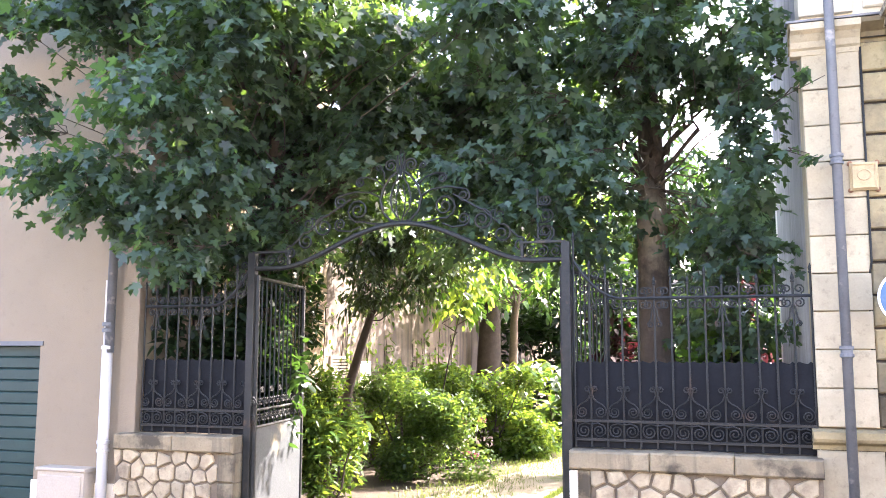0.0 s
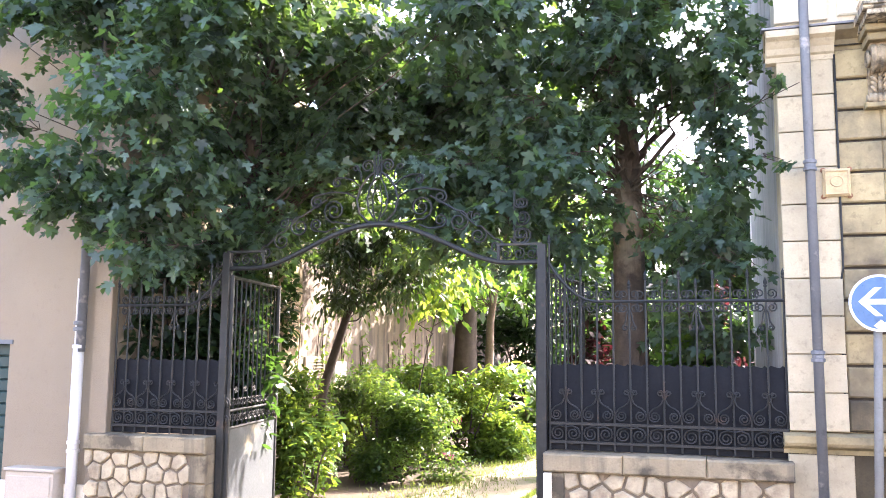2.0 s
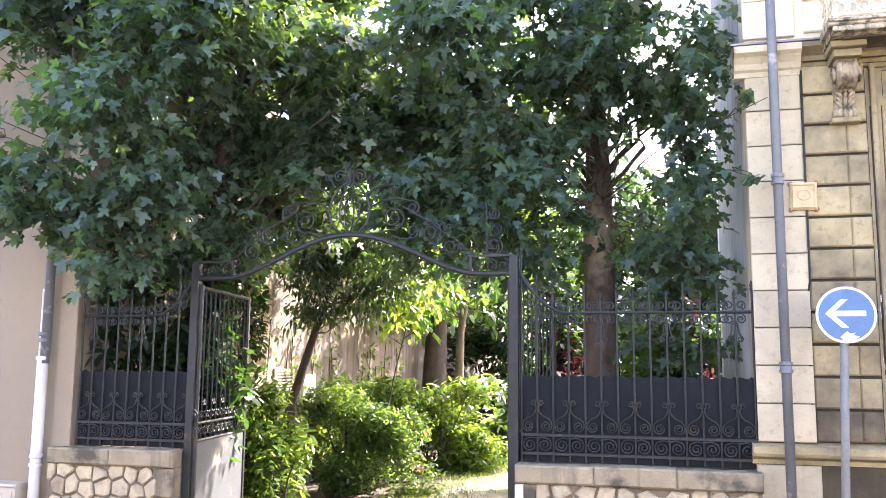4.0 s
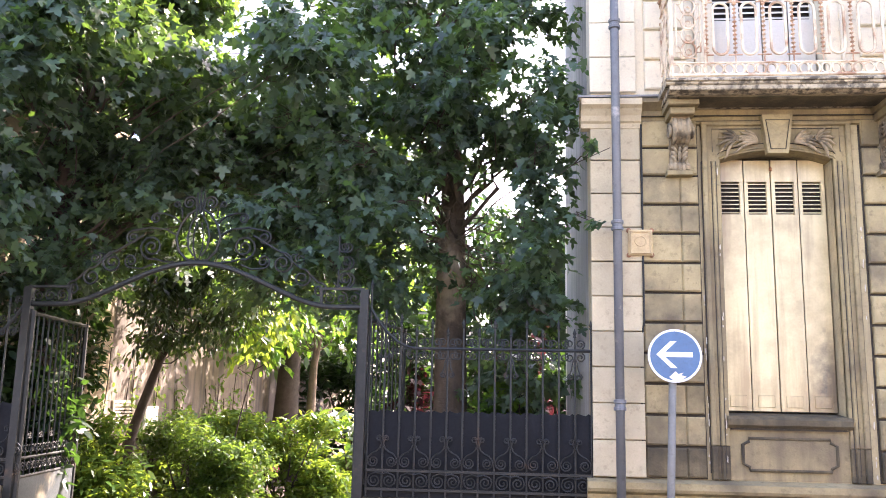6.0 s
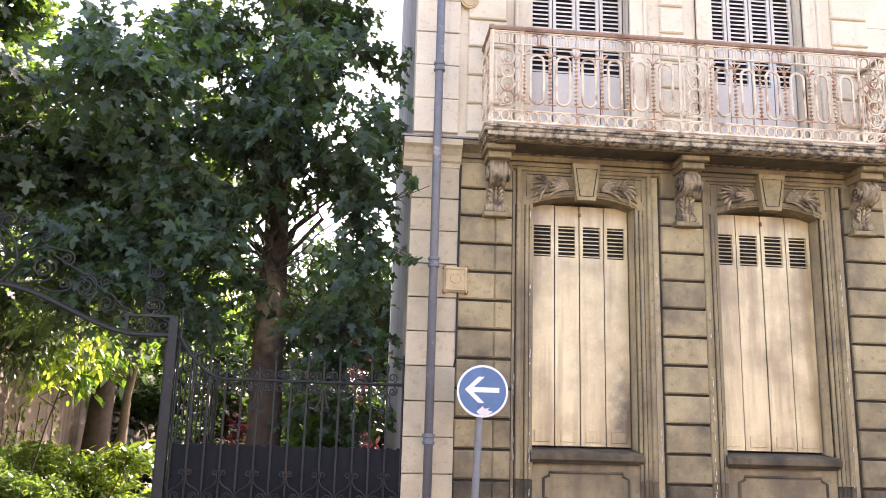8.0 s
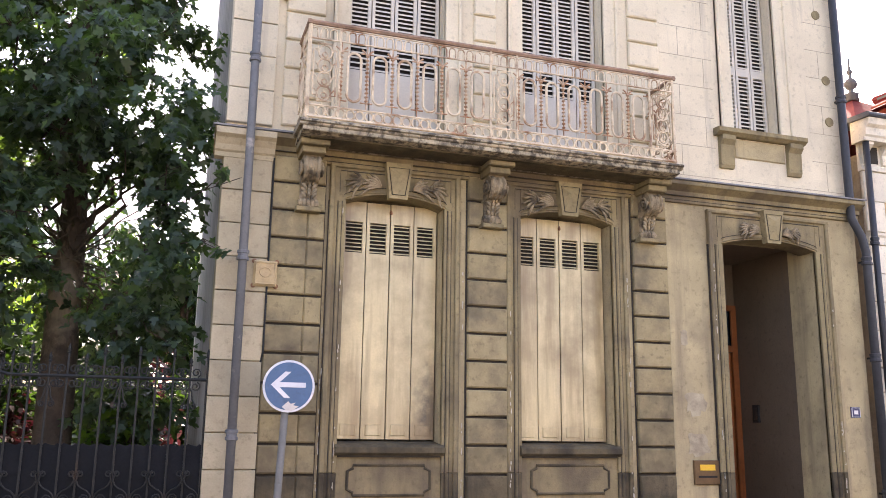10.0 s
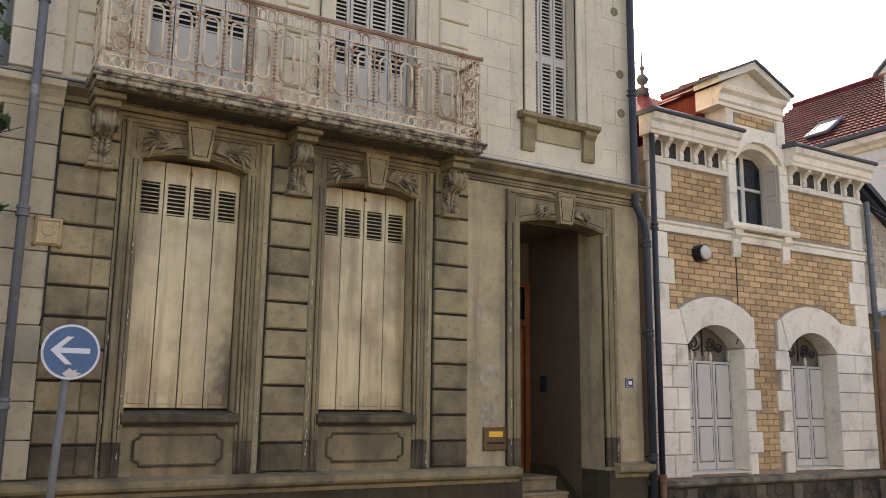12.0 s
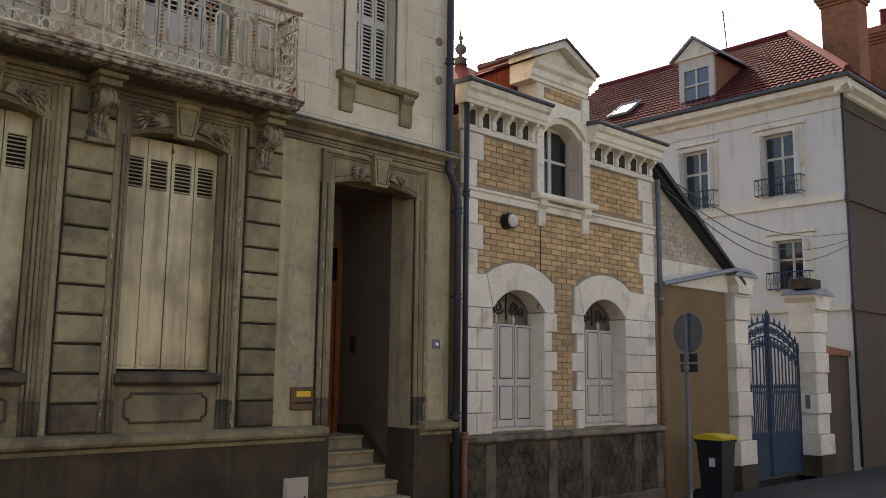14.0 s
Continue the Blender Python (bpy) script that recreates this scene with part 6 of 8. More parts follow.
# gate: posts, arched overthrow with scrolls, two leaves swung inwards
PX0, PX1 = -3.48, -0.46
gate = thing("iron_gate", (-1.95, GY, 0.05), "open dark wrought-iron gate with an arched scrollwork overthrow", "gate")
for x in (PX0, PX1):
    part("post", Geo().box(x - 0.035, x + 0.035, GY - 0.035, GY + 0.035, 0.0, 2.95), IRON, gate)
CX = (PX0 + PX1) / 2


def arch_z(x):
    u = abs(x - CX) / ((PX1 - PX0) / 2)
    return 2.80 + 0.375 * (0.5 + 0.5 * math.cos(math.pi * min(1, u / 0.80))) ** 0.85


part("arch", Geo().tube([(PX0 + (PX1 - PX0) * k / 40, GY, arch_z(PX0 + (PX1 - PX0) * k / 40)) for k in range(41)], 0.024, 8), IRON, gate, "curved overthrow bar")
for s, x in ((1, PX0), (-1, PX1)):
    part("shoulder", Geo().box(min(x, x + s * 0.40), max(x, x + s * 0.40), GY - 0.02, GY + 0.02, 2.945, 2.965).box(x + s * 0.38 - 0.012, x + s * 0.38 + 0.012, GY - 0.015, GY + 0.015, 2.8, 2.95), IRON, gate)
    g = Geo()
    for k in range(3):
        g.tube([(x + s * (0.09 + 0.11 * k) + px, GY, 2.875 + pz) for px, pz in spiral(0, 0, 0.055, 0.010, 90, s * 1.5, 12)], 0.007, 5)
    part("shoulder_scroll", g, IRON, gate)

def gate_scroll(cx, cz, r0, a0, turns, r=0.010, tail=()):
    for s in (-1, 1):
        pts = [(CX + s * x, GY, z) for x, z in list(tail) + spiral(cx, cz, r0, 0.014, a0, turns, 22)]
        part("scroll", Geo().tube(pts, r, 5), IRON, gate)


def gate_line(pts, r):
    for s in (-1, 1):
        part("lyre_bar", Geo().tube([(CX + s * x, GY, z) for x, z in pts], r, 5), IRON, gate)


gate_scroll(0.42, 3.315, 0.115, 250, 2.1, tail=[(0.05, 3.19), (0.18, 3.175), (0.30, 3.185)])
gate_scroll(0.60, 3.40, 0.062, 80, -1.6, r=0.009, tail=[(0.20, 3.42), (0.30, 3.475), (0.45, 3.49)])
gate_scroll(0.40, 3.575, 0.045, 90, -1.5, r=0.008, tail=[(0.17, 3.53), (0.24, 3.59), (0.33, 3.62)])
gate_scroll(0.60, 3.19, 0.062, 260, 1.6, r=0.009, tail=[(0.40, 3.16), (0.50, 3.12)])
gate_scroll(0.77, 3.175, 0.10, 100, -1.8, tail=[(0.50, 3.42), (0.62, 3.35)])
gate_scroll(0.95, 3.045, 0.085, 100, -1.7, r=0.009, tail=[(0.78, 3.26), (0.86, 3.19)])
gate_scroll(0.93, 3.215, 0.05, 120, 1.4, r=0.008, tail=[(0.84, 3.20), (0.86, 3.25)])
gate_scroll(1.11, 2.945, 0.065, 100, -1.6, r=0.009, tail=[(0.98, 3.12), (1.04, 3.06)])
gate_scroll(0.10, 3.715, 0.065, 200, -1.7, r=0.009, tail=[(0.035, 3.58), (0.03, 3.65)])
gate_scroll(0.215, 3.70, 0.03, 200, -1.3, r=0.007, tail=[(0.16, 3.58), (0.165, 3.65)])
gate_line([(0.03, 3.66), (0.10, 3.61), (0.165, 3.52), (0.20, 3.40), (0.17, 3.28), (0.09, 3.20), (0.0, 3.185)], 0.012)
gate_line([(0.03, 3.60), (0.075, 3.52), (0.10, 3.41), (0.085, 3.31), (0.035, 3.235)], 0.009)
gate_line([(0.012, 3.20), (0.04, 3.30), (0.045, 3.42), (0.02, 3.54)], 0.007)
for s in (-1, 0, 1):
    part("crest_tip", Geo().tube([(CX, GY, 3.62), (CX + 0.035 * s, GY, 3.76), (CX + 0.025 * s, GY, 3.86)], [0.010, 0.010, 0.003], 5), IRON, gate)
# ornament on the inner end of the shoulder next to the long fence
for s in (-1, 1):
    for cz, r0 in ((3.04, 0.09), (3.19, 0.075), (3.32, 0.05)):
        part("scroll", Geo().tube([(PX1 - 0.24 + s * (0.015 + px), GY, cz + pz) for px, pz in [(x * s if s < 0 else x, z) for x, z in spiral(0.06, 0, r0, 0.012, 200, 1.5, 16)]], 0.008, 5), IRON, gate)
part("scroll_stem", Geo().tube([(PX1 - 0.24, GY, 2.95), (PX1 - 0.24, GY, 3.42)], 0.009, 5), IRON, gate)


def gate_leaf(hx, hy, ex, ey, label):
    d = Vector((ex - hx, ey - hy, 0))
    L = d.length
    d.normalize()

    def P(u, z):
        return (hx + d.x * u, hy + d.y * u, z)

    leaf = part("gate_leaf", Geo().tube([P(0, 0.12), P(0, 2.74)], 0.024, 6).tube([P(L, 0.12), P(L, 2.74)], 0.024, 6).tube([P(0, 2.72), P(L, 2.72)], 0.018, 6).tube([P(0, 0.14), P(L, 0.14)], 0.02, 6)
                .tube([P(0, 1.30), P(L, 1.30)], 0.016, 6).tube([P(0, 1.46), P(L, 1.46)], 0.014, 6), IRON, gate, label)
    n_ = Vector((d.y, -d.x, 0)) * 0.004
    a, b = Vector(P(0.02, 0.14)), Vector(P(L - 0.02, 0.14))
    up = Vector((0, 0, 1.16))
    part("sheet", Geo().add([a - n_, b - n_, b - n_ + up, a - n_ + up, a + n_, b + n_, b + n_ + up, a + n_ + up], [(0, 1, 2, 3), (4, 7, 6, 5), (0, 4, 5, 1), (1, 5, 6, 2), (2, 6, 7, 3), (3, 7, 4, 0)]), SHEET_PALE, leaf, "pale blue-grey sheet with rust bloom")
    m = 11
    for i in range(1, m):
        part("bar", Geo().tube([P(L * i / m, 1.30), P(L * i / m, 2.72)], 0.009, 5), IRON, leaf)
    g_ = Geo()
    for i in range(m):
        c = L * (i + 0.5) / m
        for s in (-1, 1):
            g_.tube([P(c + s * x, 1.38 + z) for x, z in spiral(0.028, 0, 0.048, 0.010, 200, -1.5, 10)], 0.0065, 4)
            g_.tube([P(c + s * x, 1.53 + z) for x, z in spiral(0.03, 0, 0.05, 0.010, 300, 1.4, 10)], 0.0065, 4)
            if i % 2:
                g_.tube([P(c + s * x, 1.65 + z) for x, z in spiral(0.025, 0, 0.035, 0.010, 120, 1.4, 8)], 0.006, 4)
    part("scrollwork", g_, IRON, leaf)["kind"] = "stuff"


gate_leaf(PX0 + 0.04, GY + 0.03, -3.66, 8.02, "leaf swung open into the garden")
gate_leaf(PX1 - 0.04, GY + 0.03, -0.30, 8.02, "leaf swung open behind the long fence")
part("stop_post", Geo().box(PX1 + 0.04, PX1 + 0.10, GY - 0.225, GY - 0.165, 0.05, 1.07), STONE_WHITE, gate, "flaking white paint on the pier edge")

# ---- left building: garage door, pipe, cabinet ----
gd = thing("garage_door", (-7.1, 6.72, 0), "closed dark green sectional garage door", "garage door")
for i in range(17):
    part("slat", Geo().bbox(-8.4, -5.95, 6.70, 6.75, 0.0 + 0.122 * i, 0.119 + 0.122 * i, 0.012), GARAGE, gd)
part("lintel_trim", Geo().box(-8.45, -5.90, 6.585, 6.62, 2.07, 2.115), PIPE_GREY, gd)
lp = thing("downpipe", (-5.0, 6.5, 0.05), "white plastic downpipe with a grey metal upper run", "downpipe")
part("lower_pipe", Geo().tube([(-5.02, 6.50, 0.05), (-5.02, 6.50, 2.05)], 0.052, 12), PVC, lp, "white plastic", smooth=True)
part("upper_pipe", Geo().tube([(-5.0, 6.50, 2.0), (-4.98, 6.50, 10.0)], 0.045, 12), PIPE_GREY, lp, "grey zinc", smooth=True)
part("cable_duct", Geo().tube([(-5.075, 6.52, 2.05), (-5.075, 6.52, 2.72)], 0.014, 6), PVC, lp)
for z, m in ((2.05, PVC), (1.13, PVC), (1.05, PVC), (2.22, PIPE_GREY), (2.28, PIPE_GREY)):
    part("collar", Geo().lathe([(0.05, z - 0.02), (0.062, z - 0.015), (0.062, z + 0.015), (0.05, z + 0.02)], -5.02, 6.50, 12), m, lp)
mc = thing("meter_cabinet", (-5.45, 6.55, 0.05), "cream utility cabinet against the roughcast wall", "cabinet")
part("body", Geo().box(-5.72, -5.16, 6.42, 6.60, 0.05, 0.84), CABINET, mc)
part("lid", Geo().bbox(-5.74, -5.14, 6.40, 6.60, 0.84, 0.875, 0.01), CABINET, mc)
part("door", Geo().bbox(-5.69, -5.19, 6.405, 6.42, 0.1, 0.80, 0.006), CABINET, mc)
part("corner_pilaster", Geo().bbox(-4.92, -4.72, 6.57, 6.61, -0.1, 9.9, 0.006), RENDER_BEIGE, left)
part("base_course", Geo().box(-5.94, -4.72, 6.57, 6.60, -0.1, 0.72), STONE_WHITE, left, "pale base course")
jb = thing("junction_box", (-5.10, 6.57, 3.42), "small white plastic junction box under the leaves", "junction box")
part("body", Geo().bbox(-5.19, -5.03, 6.52, 6.60, 3.42, 3.58, 0.012), PVC, jb)
part("cover", Geo().bbox(-5.175, -5.045, 6.512, 6.521, 3.435, 3.565, 0.006), PVC, jb)
vg = thing("wall_grille", (-4.70, 11.25, 1.75), "cream louvred vent grille on the garden wall", "grille")
part("frame", Geo().box(-4.72, -4.69, 10.92, 10.97, 1.62, 1.94).box(-4.72, -4.69, 11.55, 11.60, 1.62, 1.94).box(-4.72, -4.69, 10.97, 11.55, 1.90, 1.94).box(-4.72, -4.69, 10.97, 11.55, 1.62, 1.66), CABINET, vg)
for k in range(5):
    part("slat", Geo().box(-4.72, -4.695, 10.97, 11.55, 1.675 + 0.046 * k, 1.70 + 0.046 * k), CABINET, vg)
wb = thing("meter_box", (-4.68, 12.0, 1.5), "pale grey-white box fixed to the garden wall", "box")
part("body", Geo().box(-4.72, -4.62, 11.78, 12.26, 1.40, 1.86), SHUTTER_W, wb)
part("door", Geo().box(-4.619, -4.608, 11.80, 12.24, 1.42, 1.84), SHUTTER_W, wb)
# ---- brick house: dressings, windows, cornice, dormer ----
def quoins(parent, x0, wide, narrow, side, z0, z1, n, y, name="quoin", material=None):
    h = (z1 - z0) / n
    for i in range(n):
        w = wide if i % 2 else narrow
        a, b = (x0, x0 + w) if side > 0 else (x0 - w, x0)
        part(name, Geo().bbox(a, b, y - 0.035, y + 0.01, z0 + i * h + 0.003, z0 + (i + 1) * h - 0.003, 0.007), material or STONE_WHITE, parent)


quoins(bhouse, BX0, 0.40, 0.30, 1, 3.215, 4.18, 3, BY)
quoins(bhouse, BX1, 0.40, 0.30, -1, 3.215, 4.18, 3, BY)
quoins(bhouse, BX0, 0.40, 0.28, 1, 4.34, 5.04, 2, BY)
quoins(bhouse, BX1, 0.40, 0.28, -1, 4.34, 5.04, 2, BY)
for (a, b), (l, r) in zip(BW, ((BX0, 0.30), (0.26, BX1))):
    # jamb blocks: the outer sides run to the house corners, the inner sides are toothed
    for i in range(6):
        z0, z1 = 1.24 + 0.262 * i, 1.24 + 0.262 * (i + 1)
        tooth = 0.16 if i % 2 == 0 else 0.27
        if l == BX0:
            cut = BX0 + 0.30 + 0.08 * (i % 2)
            spans = [(BX0, cut), (cut, a), (b, b + tooth)]
        else:
            cut = BX1 - 0.32 - 0.08 * (i % 2)
            spans = [(a - tooth, a), (b, cut), (cut, BX1)]
        for p, q in spans:
            part("dressed_block", Geo().bbox(p + 0.003, q - 0.003, BY - 0.035, BY + 0.01, z0 + 0.004, z1 - 0.004, 0.009), STONE_WHITE, bhouse)
    inner = arch_pts(a, b, 2.82, 3.08)
    outer = arch_pts(a - 0.12, b + 0.12, 3.24, 3.43)
    part("arch_stone", Geo().prism(inner + outer[::-1], BY - 0.045, BY + 0.25), STONE_WHITE, bhouse, "white arched window head")
    for side in (-1, 1):
        e, o = (a, a - 0.12) if side < 0 else (b, b + 0.12)
        far_ = e + side * 0.20
        if (side < 0) == (l == BX0):
            far_ = BX0 if side < 0 else BX1
        part("shoulder_stone", Geo().prism([(e, 2.816), (o, 3.236), (far_, 3.21), (far_, 2.816)], BY - 0.035, BY + 0.01), STONE_WHITE, bhouse)
    for x in (a, b):
        part("reveal", Geo().box(x - 0.004, x + 0.004, BY - 0.03, BY + 0.36, 1.30, 2.80), STONE_WHITE, bhouse, "white reveal")
    fl = Geo()
    cx = (a + b) / 2
    for s in (-1, 1):
        fl.tube([(cx + s * x, BY + 0.21, 2.86 + z) for x, z in spiral(0.15, 0, 0.10, 0.02, 200, 1.8, 18)], 0.012, 5)
        fl.tube([(cx + s * x, BY + 0.21, 2.84 + z) for x, z in spiral(0.30, -0.02, 0.07, 0.02, 160, 1.6, 14)], 0.010, 5)
    fl.tube([(cx, BY + 0.21, 2.7), (cx, BY + 0.21, 3.05)], 0.014, 6)
    w_ = thing("arched_window", (cx, BY + 0.2, 1.40), "white panelled shutters under an ironwork fanlight", "window", "brick house windows")
    part("fanlight_scrolls", fl, IRON, w_, "dark iron scrolls")
    part("fanlight_glass", Geo().box(a, b, BY + 0.27, BY + 0.28, 2.55, 3.08), GLASS_DUSTY, w_, "dusty brownish glass")
    n = 3
    for i in range(n):
        p, q = a + (b - a) * i / n, a + (b - a) * (i + 1) / n
        lf = part("shutter_leaf", Geo().bbox(p + 0.008, q - 0.008, BY + 0.205, BY + 0.235, 1.30, 2.64, 0.006), SHUTTER_W, w_)
        for za, zb in ((1.40, 1.82), (1.93, 2.60)):
            part("panel_groove", Geo().box(p + 0.040, q - 0.040, BY + 0.2035, BY + 0.206, za - 0.010, zb + 0.010), SOOT_AND_SHADE, lf, "dark line round the panel")
            part("shutter_panel", Geo().bbox(p + 0.05, q - 0.05, BY + 0.190, BY + 0.206, za, zb, 0.014), SHUTTER_W, lf)
        part("shutter_knob", Geo().lathe([(0.012, 2.64), (0.024, 2.66), (0.026, 2.70), (0.012, 2.75), (0.003, 2.79)], q - 0.03, BY + 0.21, 8), SHUTTER_W, lf)
    # shade in the seams is a black sheet behind the leaves
    part("backing", Geo().box(a, b, BY + 0.24, BY + 0.25, 1.31, 2.62), SLOT, w_, "black sheet for the shade between the leaves")
    part("window_sill", Geo().profile_x([(BY + 0.3, 1.27), (BY - 0.03, 1.27), (BY - 0.03, 1.285), (BY + 0.3, 1.30)], a - 0.02, b + 0.02), STONE_WHITE, w_)
BL = [(BY + 0.02, 1.13), (BY - 0.10, 1.14), (BY - 0.13, 1.17), (BY - 0.13, 1.215), (BY + 0.02, 1.24)]
part("plinth_ledge", Geo().profile_x(BL, BX0 + 0.02, BX1 + 0.10), LEDGE_STONE, bhouse, "weathered grey ledge")
for x in (BX0 + 0.50, BX0 + 1.70, BX0 + 2.42, BX1 - 0.62, BX1 - 0.02):
    part("plinth_pier", Geo().bbox(x - 0.09, x + 0.09, BY - 0.092, BY, 0.30, 1.12, 0.01), PIER_STONE, bhouse)
rubble(bhouse, BX0 + 0.02, BX1 + 0.06, 0.30, 1.12, BY - 0.06, 0.16, 15, PLINTH_BROWN, 0.004, 0.014, "plinth_stone")
part("plinth_base", Geo().bbox(BX0, BX1 + 0.10, BY - 0.10, BY, -0.05, 0.30, 0.02), PIER_STONE, bhouse)
part("band_course", Geo().profile_x([(BY + 0.01, 4.18), (BY - 0.045, 4.19), (BY - 0.045, 4.27), (BY - 0.07, 4.29), (BY - 0.07, 4.32), (BY + 0.01, 4.34)], BX0, BX1 + 0.02), STONE_WHITE, bhouse, "white stone band")
for x0, x1 in ((BX0 - 0.02, 9.93), (11.12, BX1 + 0.02)):
    part("frieze", Geo().profile_x([(BY + 0.01, 5.04), (BY - 0.05, 5.05), (BY - 0.05, 5.10), (BY - 0.03, 5.12), (BY - 0.02, 5.36), (BY + 0.01, 5.36)], x0, x1), STONE_WHITE, bhouse, "white stone frieze")
    m = 5
    for i in range(m + 1):
        x = x0 + 0.04 + (x1 - x0 - 0.16) * i / m
        part("modillion", Geo().profile_x([(BY - 0.02, 5.12), (BY - 0.06, 5.13), (BY - 0.07, 5.18), (BY - 0.06, 5.24), (BY - 0.10, 5.29), (BY - 0.15, 5.33), (BY - 0.15, 5.36), (BY - 0.02, 5.36)], x, x + 0.068), STONE_WHITE, bhouse)
        if i < m:
            # panel colour carries the shade of the gap between modillions
            part("metope", Geo().box(x + 0.085, x + (x1 - x0 - 0.16) / m - 0.035, BY - 0.032, BY - 0.0185, 5.14, 5.34), SOOT_AND_SHADE, bhouse, "brown panel darkened for the shade between modillions")
    part("cornice", Geo().profile_x([(BY + 0.02, 5.36), (BY - 0.17, 5.36), (BY - 0.18, 5.40), (BY - 0.20, 5.42), (BY - 0.21, 5.50), (BY - 0.25, 5.53), (BY - 0.27, 5.60), (BY + 0.02, 5.62)], x0 - 0.05, x1 + 0.06), STONE_WHITE, bhouse, "moulded white cornice")
    part("gutter", Geo().profile_x([(BY + 0.3, 5.622), (BY - 0.29, 5.605), (BY - 0.305, 5.62), (BY - 0.305, 5.645), (BY - 0.28, 5.66), (BY + 0.3, 5.69)], x0 - 0.08, x1 + 0.09), LEAD, bhouse, "lead-grey gutter")
# dormer
DX0, DX1 = 10.08, 10.95
for a, b in ((9.93, DX0), (DX1, 11.12)):
    for i in range(4):
        z0, z1 = 4.45 + 0.39 * i, 4.45 + 0.39 * (i + 1)
        part("dormer_jamb", Geo().bbox(a, b, BY - 0.06, BY + 0.35, z0 + 0.002, z1 - 0.002, 0.008), STONE_WHITE, bhouse)
part("dormer_head", Geo().prism([(DX0, 6.01), (DX0, 5.28)] + arch_pts(DX0, DX1, 5.28, 5.52)[1:-1] + [(DX1, 5.28), (DX1, 6.01)], BY - 0.035, BY + 0.35), STONE_WHITE, bhouse, "arched dormer head")
part("dormer_hood", Geo().prism(arch_pts(DX0 - 0.03, DX1 + 0.03, 5.34, 5.60) + arch_pts(DX0 - 0.03, DX1 + 0.03, 5.48, 5.78)[::-1], BY - 0.10, BY - 0.03), STONE_WHITE, bhouse)
part("dormer_brick_strip", Geo().box(DX0 + 0.02, DX1 - 0.02, BY - 0.042, BY - 0.03, 5.82, 5.98), JOINT, bhouse, "mortar bed of the brick strip")
strip_brick = Geo().bbox(-0.105, 0.105, -0.012, 0.01, -0.034, 0.034, 0.004).mesh("brick", BRICK)
for row in range(2):
    for k in range(4 + row):
        bx = DX0 + 0.125 + 0.225 * k - 0.1 * row
        if DX0 + 0.1 < bx < DX1 - 0.1:
            piece("brick", strip_brick, bhouse, (bx, BY - 0.042, 5.861 + 0.078 * row))
part("dormer_entablature", Geo().profile_x([(BY + 0.3, 6.01), (BY - 0.08, 6.01), (BY - 0.08, 6.06), (BY - 0.11, 6.08), (BY - 0.11, 6.17), (BY - 0.17, 6.21), (BY - 0.19, 6.27), (BY + 0.3, 6.28)], 9.76, 11.06), STONE_WHITE, bhouse)
part("pediment", Geo().prism([(9.76, 6.28), (11.04, 6.28), (10.40, 6.60)], BY - 0.06, BY + 0.25), STONE_WHITE, bhouse, "triangular pediment")
for s in (-1, 1):
    e = 10.40 + s * 0.72
    part("pediment_rake", Geo().prism([(e, 6.27), (e, 6.36), (10.40, 6.70), (10.40, 6.60)], BY - 0.19, BY + 0.25), STONE_WHITE, bhouse)
    part("pediment_flashing", Geo().prism([(e + s * 0.05, 6.34), (e + s * 0.05, 6.37), (10.40, 6.735), (10.40, 6.705)], BY - 0.22, BY + 0.75), LEAD, bhouse)
part("dormer_body", Geo().box(9.86, 11.02, BY + 0.30, BY + 1.5, 5.0, 6.29), TILE_RED, bhouse, "tile-hung dormer body")
part("dormer_roof", Geo().prism([(9.72, 6.29), (11.08, 6.29), (10.40, 6.69)], BY + 0.26, BY + 1.5), TILE_RED, bhouse)
# cheek tiles take the lit tile colour on this side only
hung = Geo().box(-0.012, 0.012, -0.146, 0.146, -0.20, 0.20).mesh("hung_tile", TILE_HUNG_LIT)
for row in range(3):
    for k in range(4):
        tl = piece("hung_tile", hung, bhouse, (9.838 - 0.004 * (row + k % 2), BY + 0.46 + 0.298 * k, 5.50 + 0.34 * row))
        tl.rotation_euler = (0, math.radians(4), 0)
for k in range(3):
    part("ridge_tile", Geo().tube([(10.40, BY + 0.36 + 0.38 * k, 6.72), (10.40, BY + 0.76 + 0.38 * k, 6.735)], [0.05, 0.06], 7), TILE_RED, bhouse)
part("dormer_sill", Geo().profile_x([(BY + 0.3, 4.34), (BY - 0.13, 4.35), (BY - 0.15, 4.38), (BY - 0.15, 4.43), (BY + 0.3, 4.46)], 9.86, 11.20), STONE_WHITE, bhouse)
for x in (9.95, 10.93):
    part("sill_bracket", Geo().profile_x([(BY + 0.01, 3.98), (BY - 0.04, 3.99), (BY - 0.06, 4.04), (BY - 0.06, 4.22), (BY - 0.11, 4.27), (BY - 0.11, 4.35), (BY + 0.01, 4.35)], x, x + 0.15), STONE_WHITE, bhouse)
dw = thing("dormer_window", (10.5, BY + 0.2, 4.45), "white casement window with dark panes and a grey shutter", "window")
part("window_frame", holed(DX0, DX1, 4.45, 5.52, BY + 0.20, BY + 0.25, [(DX0 + 0.06, 10.47, 4.52, 5.0), (DX0 + 0.06, 10.47, 5.04, 5.46), (10.54, DX1 - 0.06, 4.52, 5.0), (10.54, DX1 - 0.06, 5.04, 5.46)]), SHUTTER_W, dw)
part("pane", Geo().box(DX0 + 0.02, DX1 - 0.02, BY + 0.225, BY + 0.235, 4.47, 5.5), GLASS, dw)
SH = [(10.87, BY + 0.19), (10.85, BY + 0.17), (DX1 - 0.03, BY - 0.06), (DX1 - 0.012, BY - 0.04)]
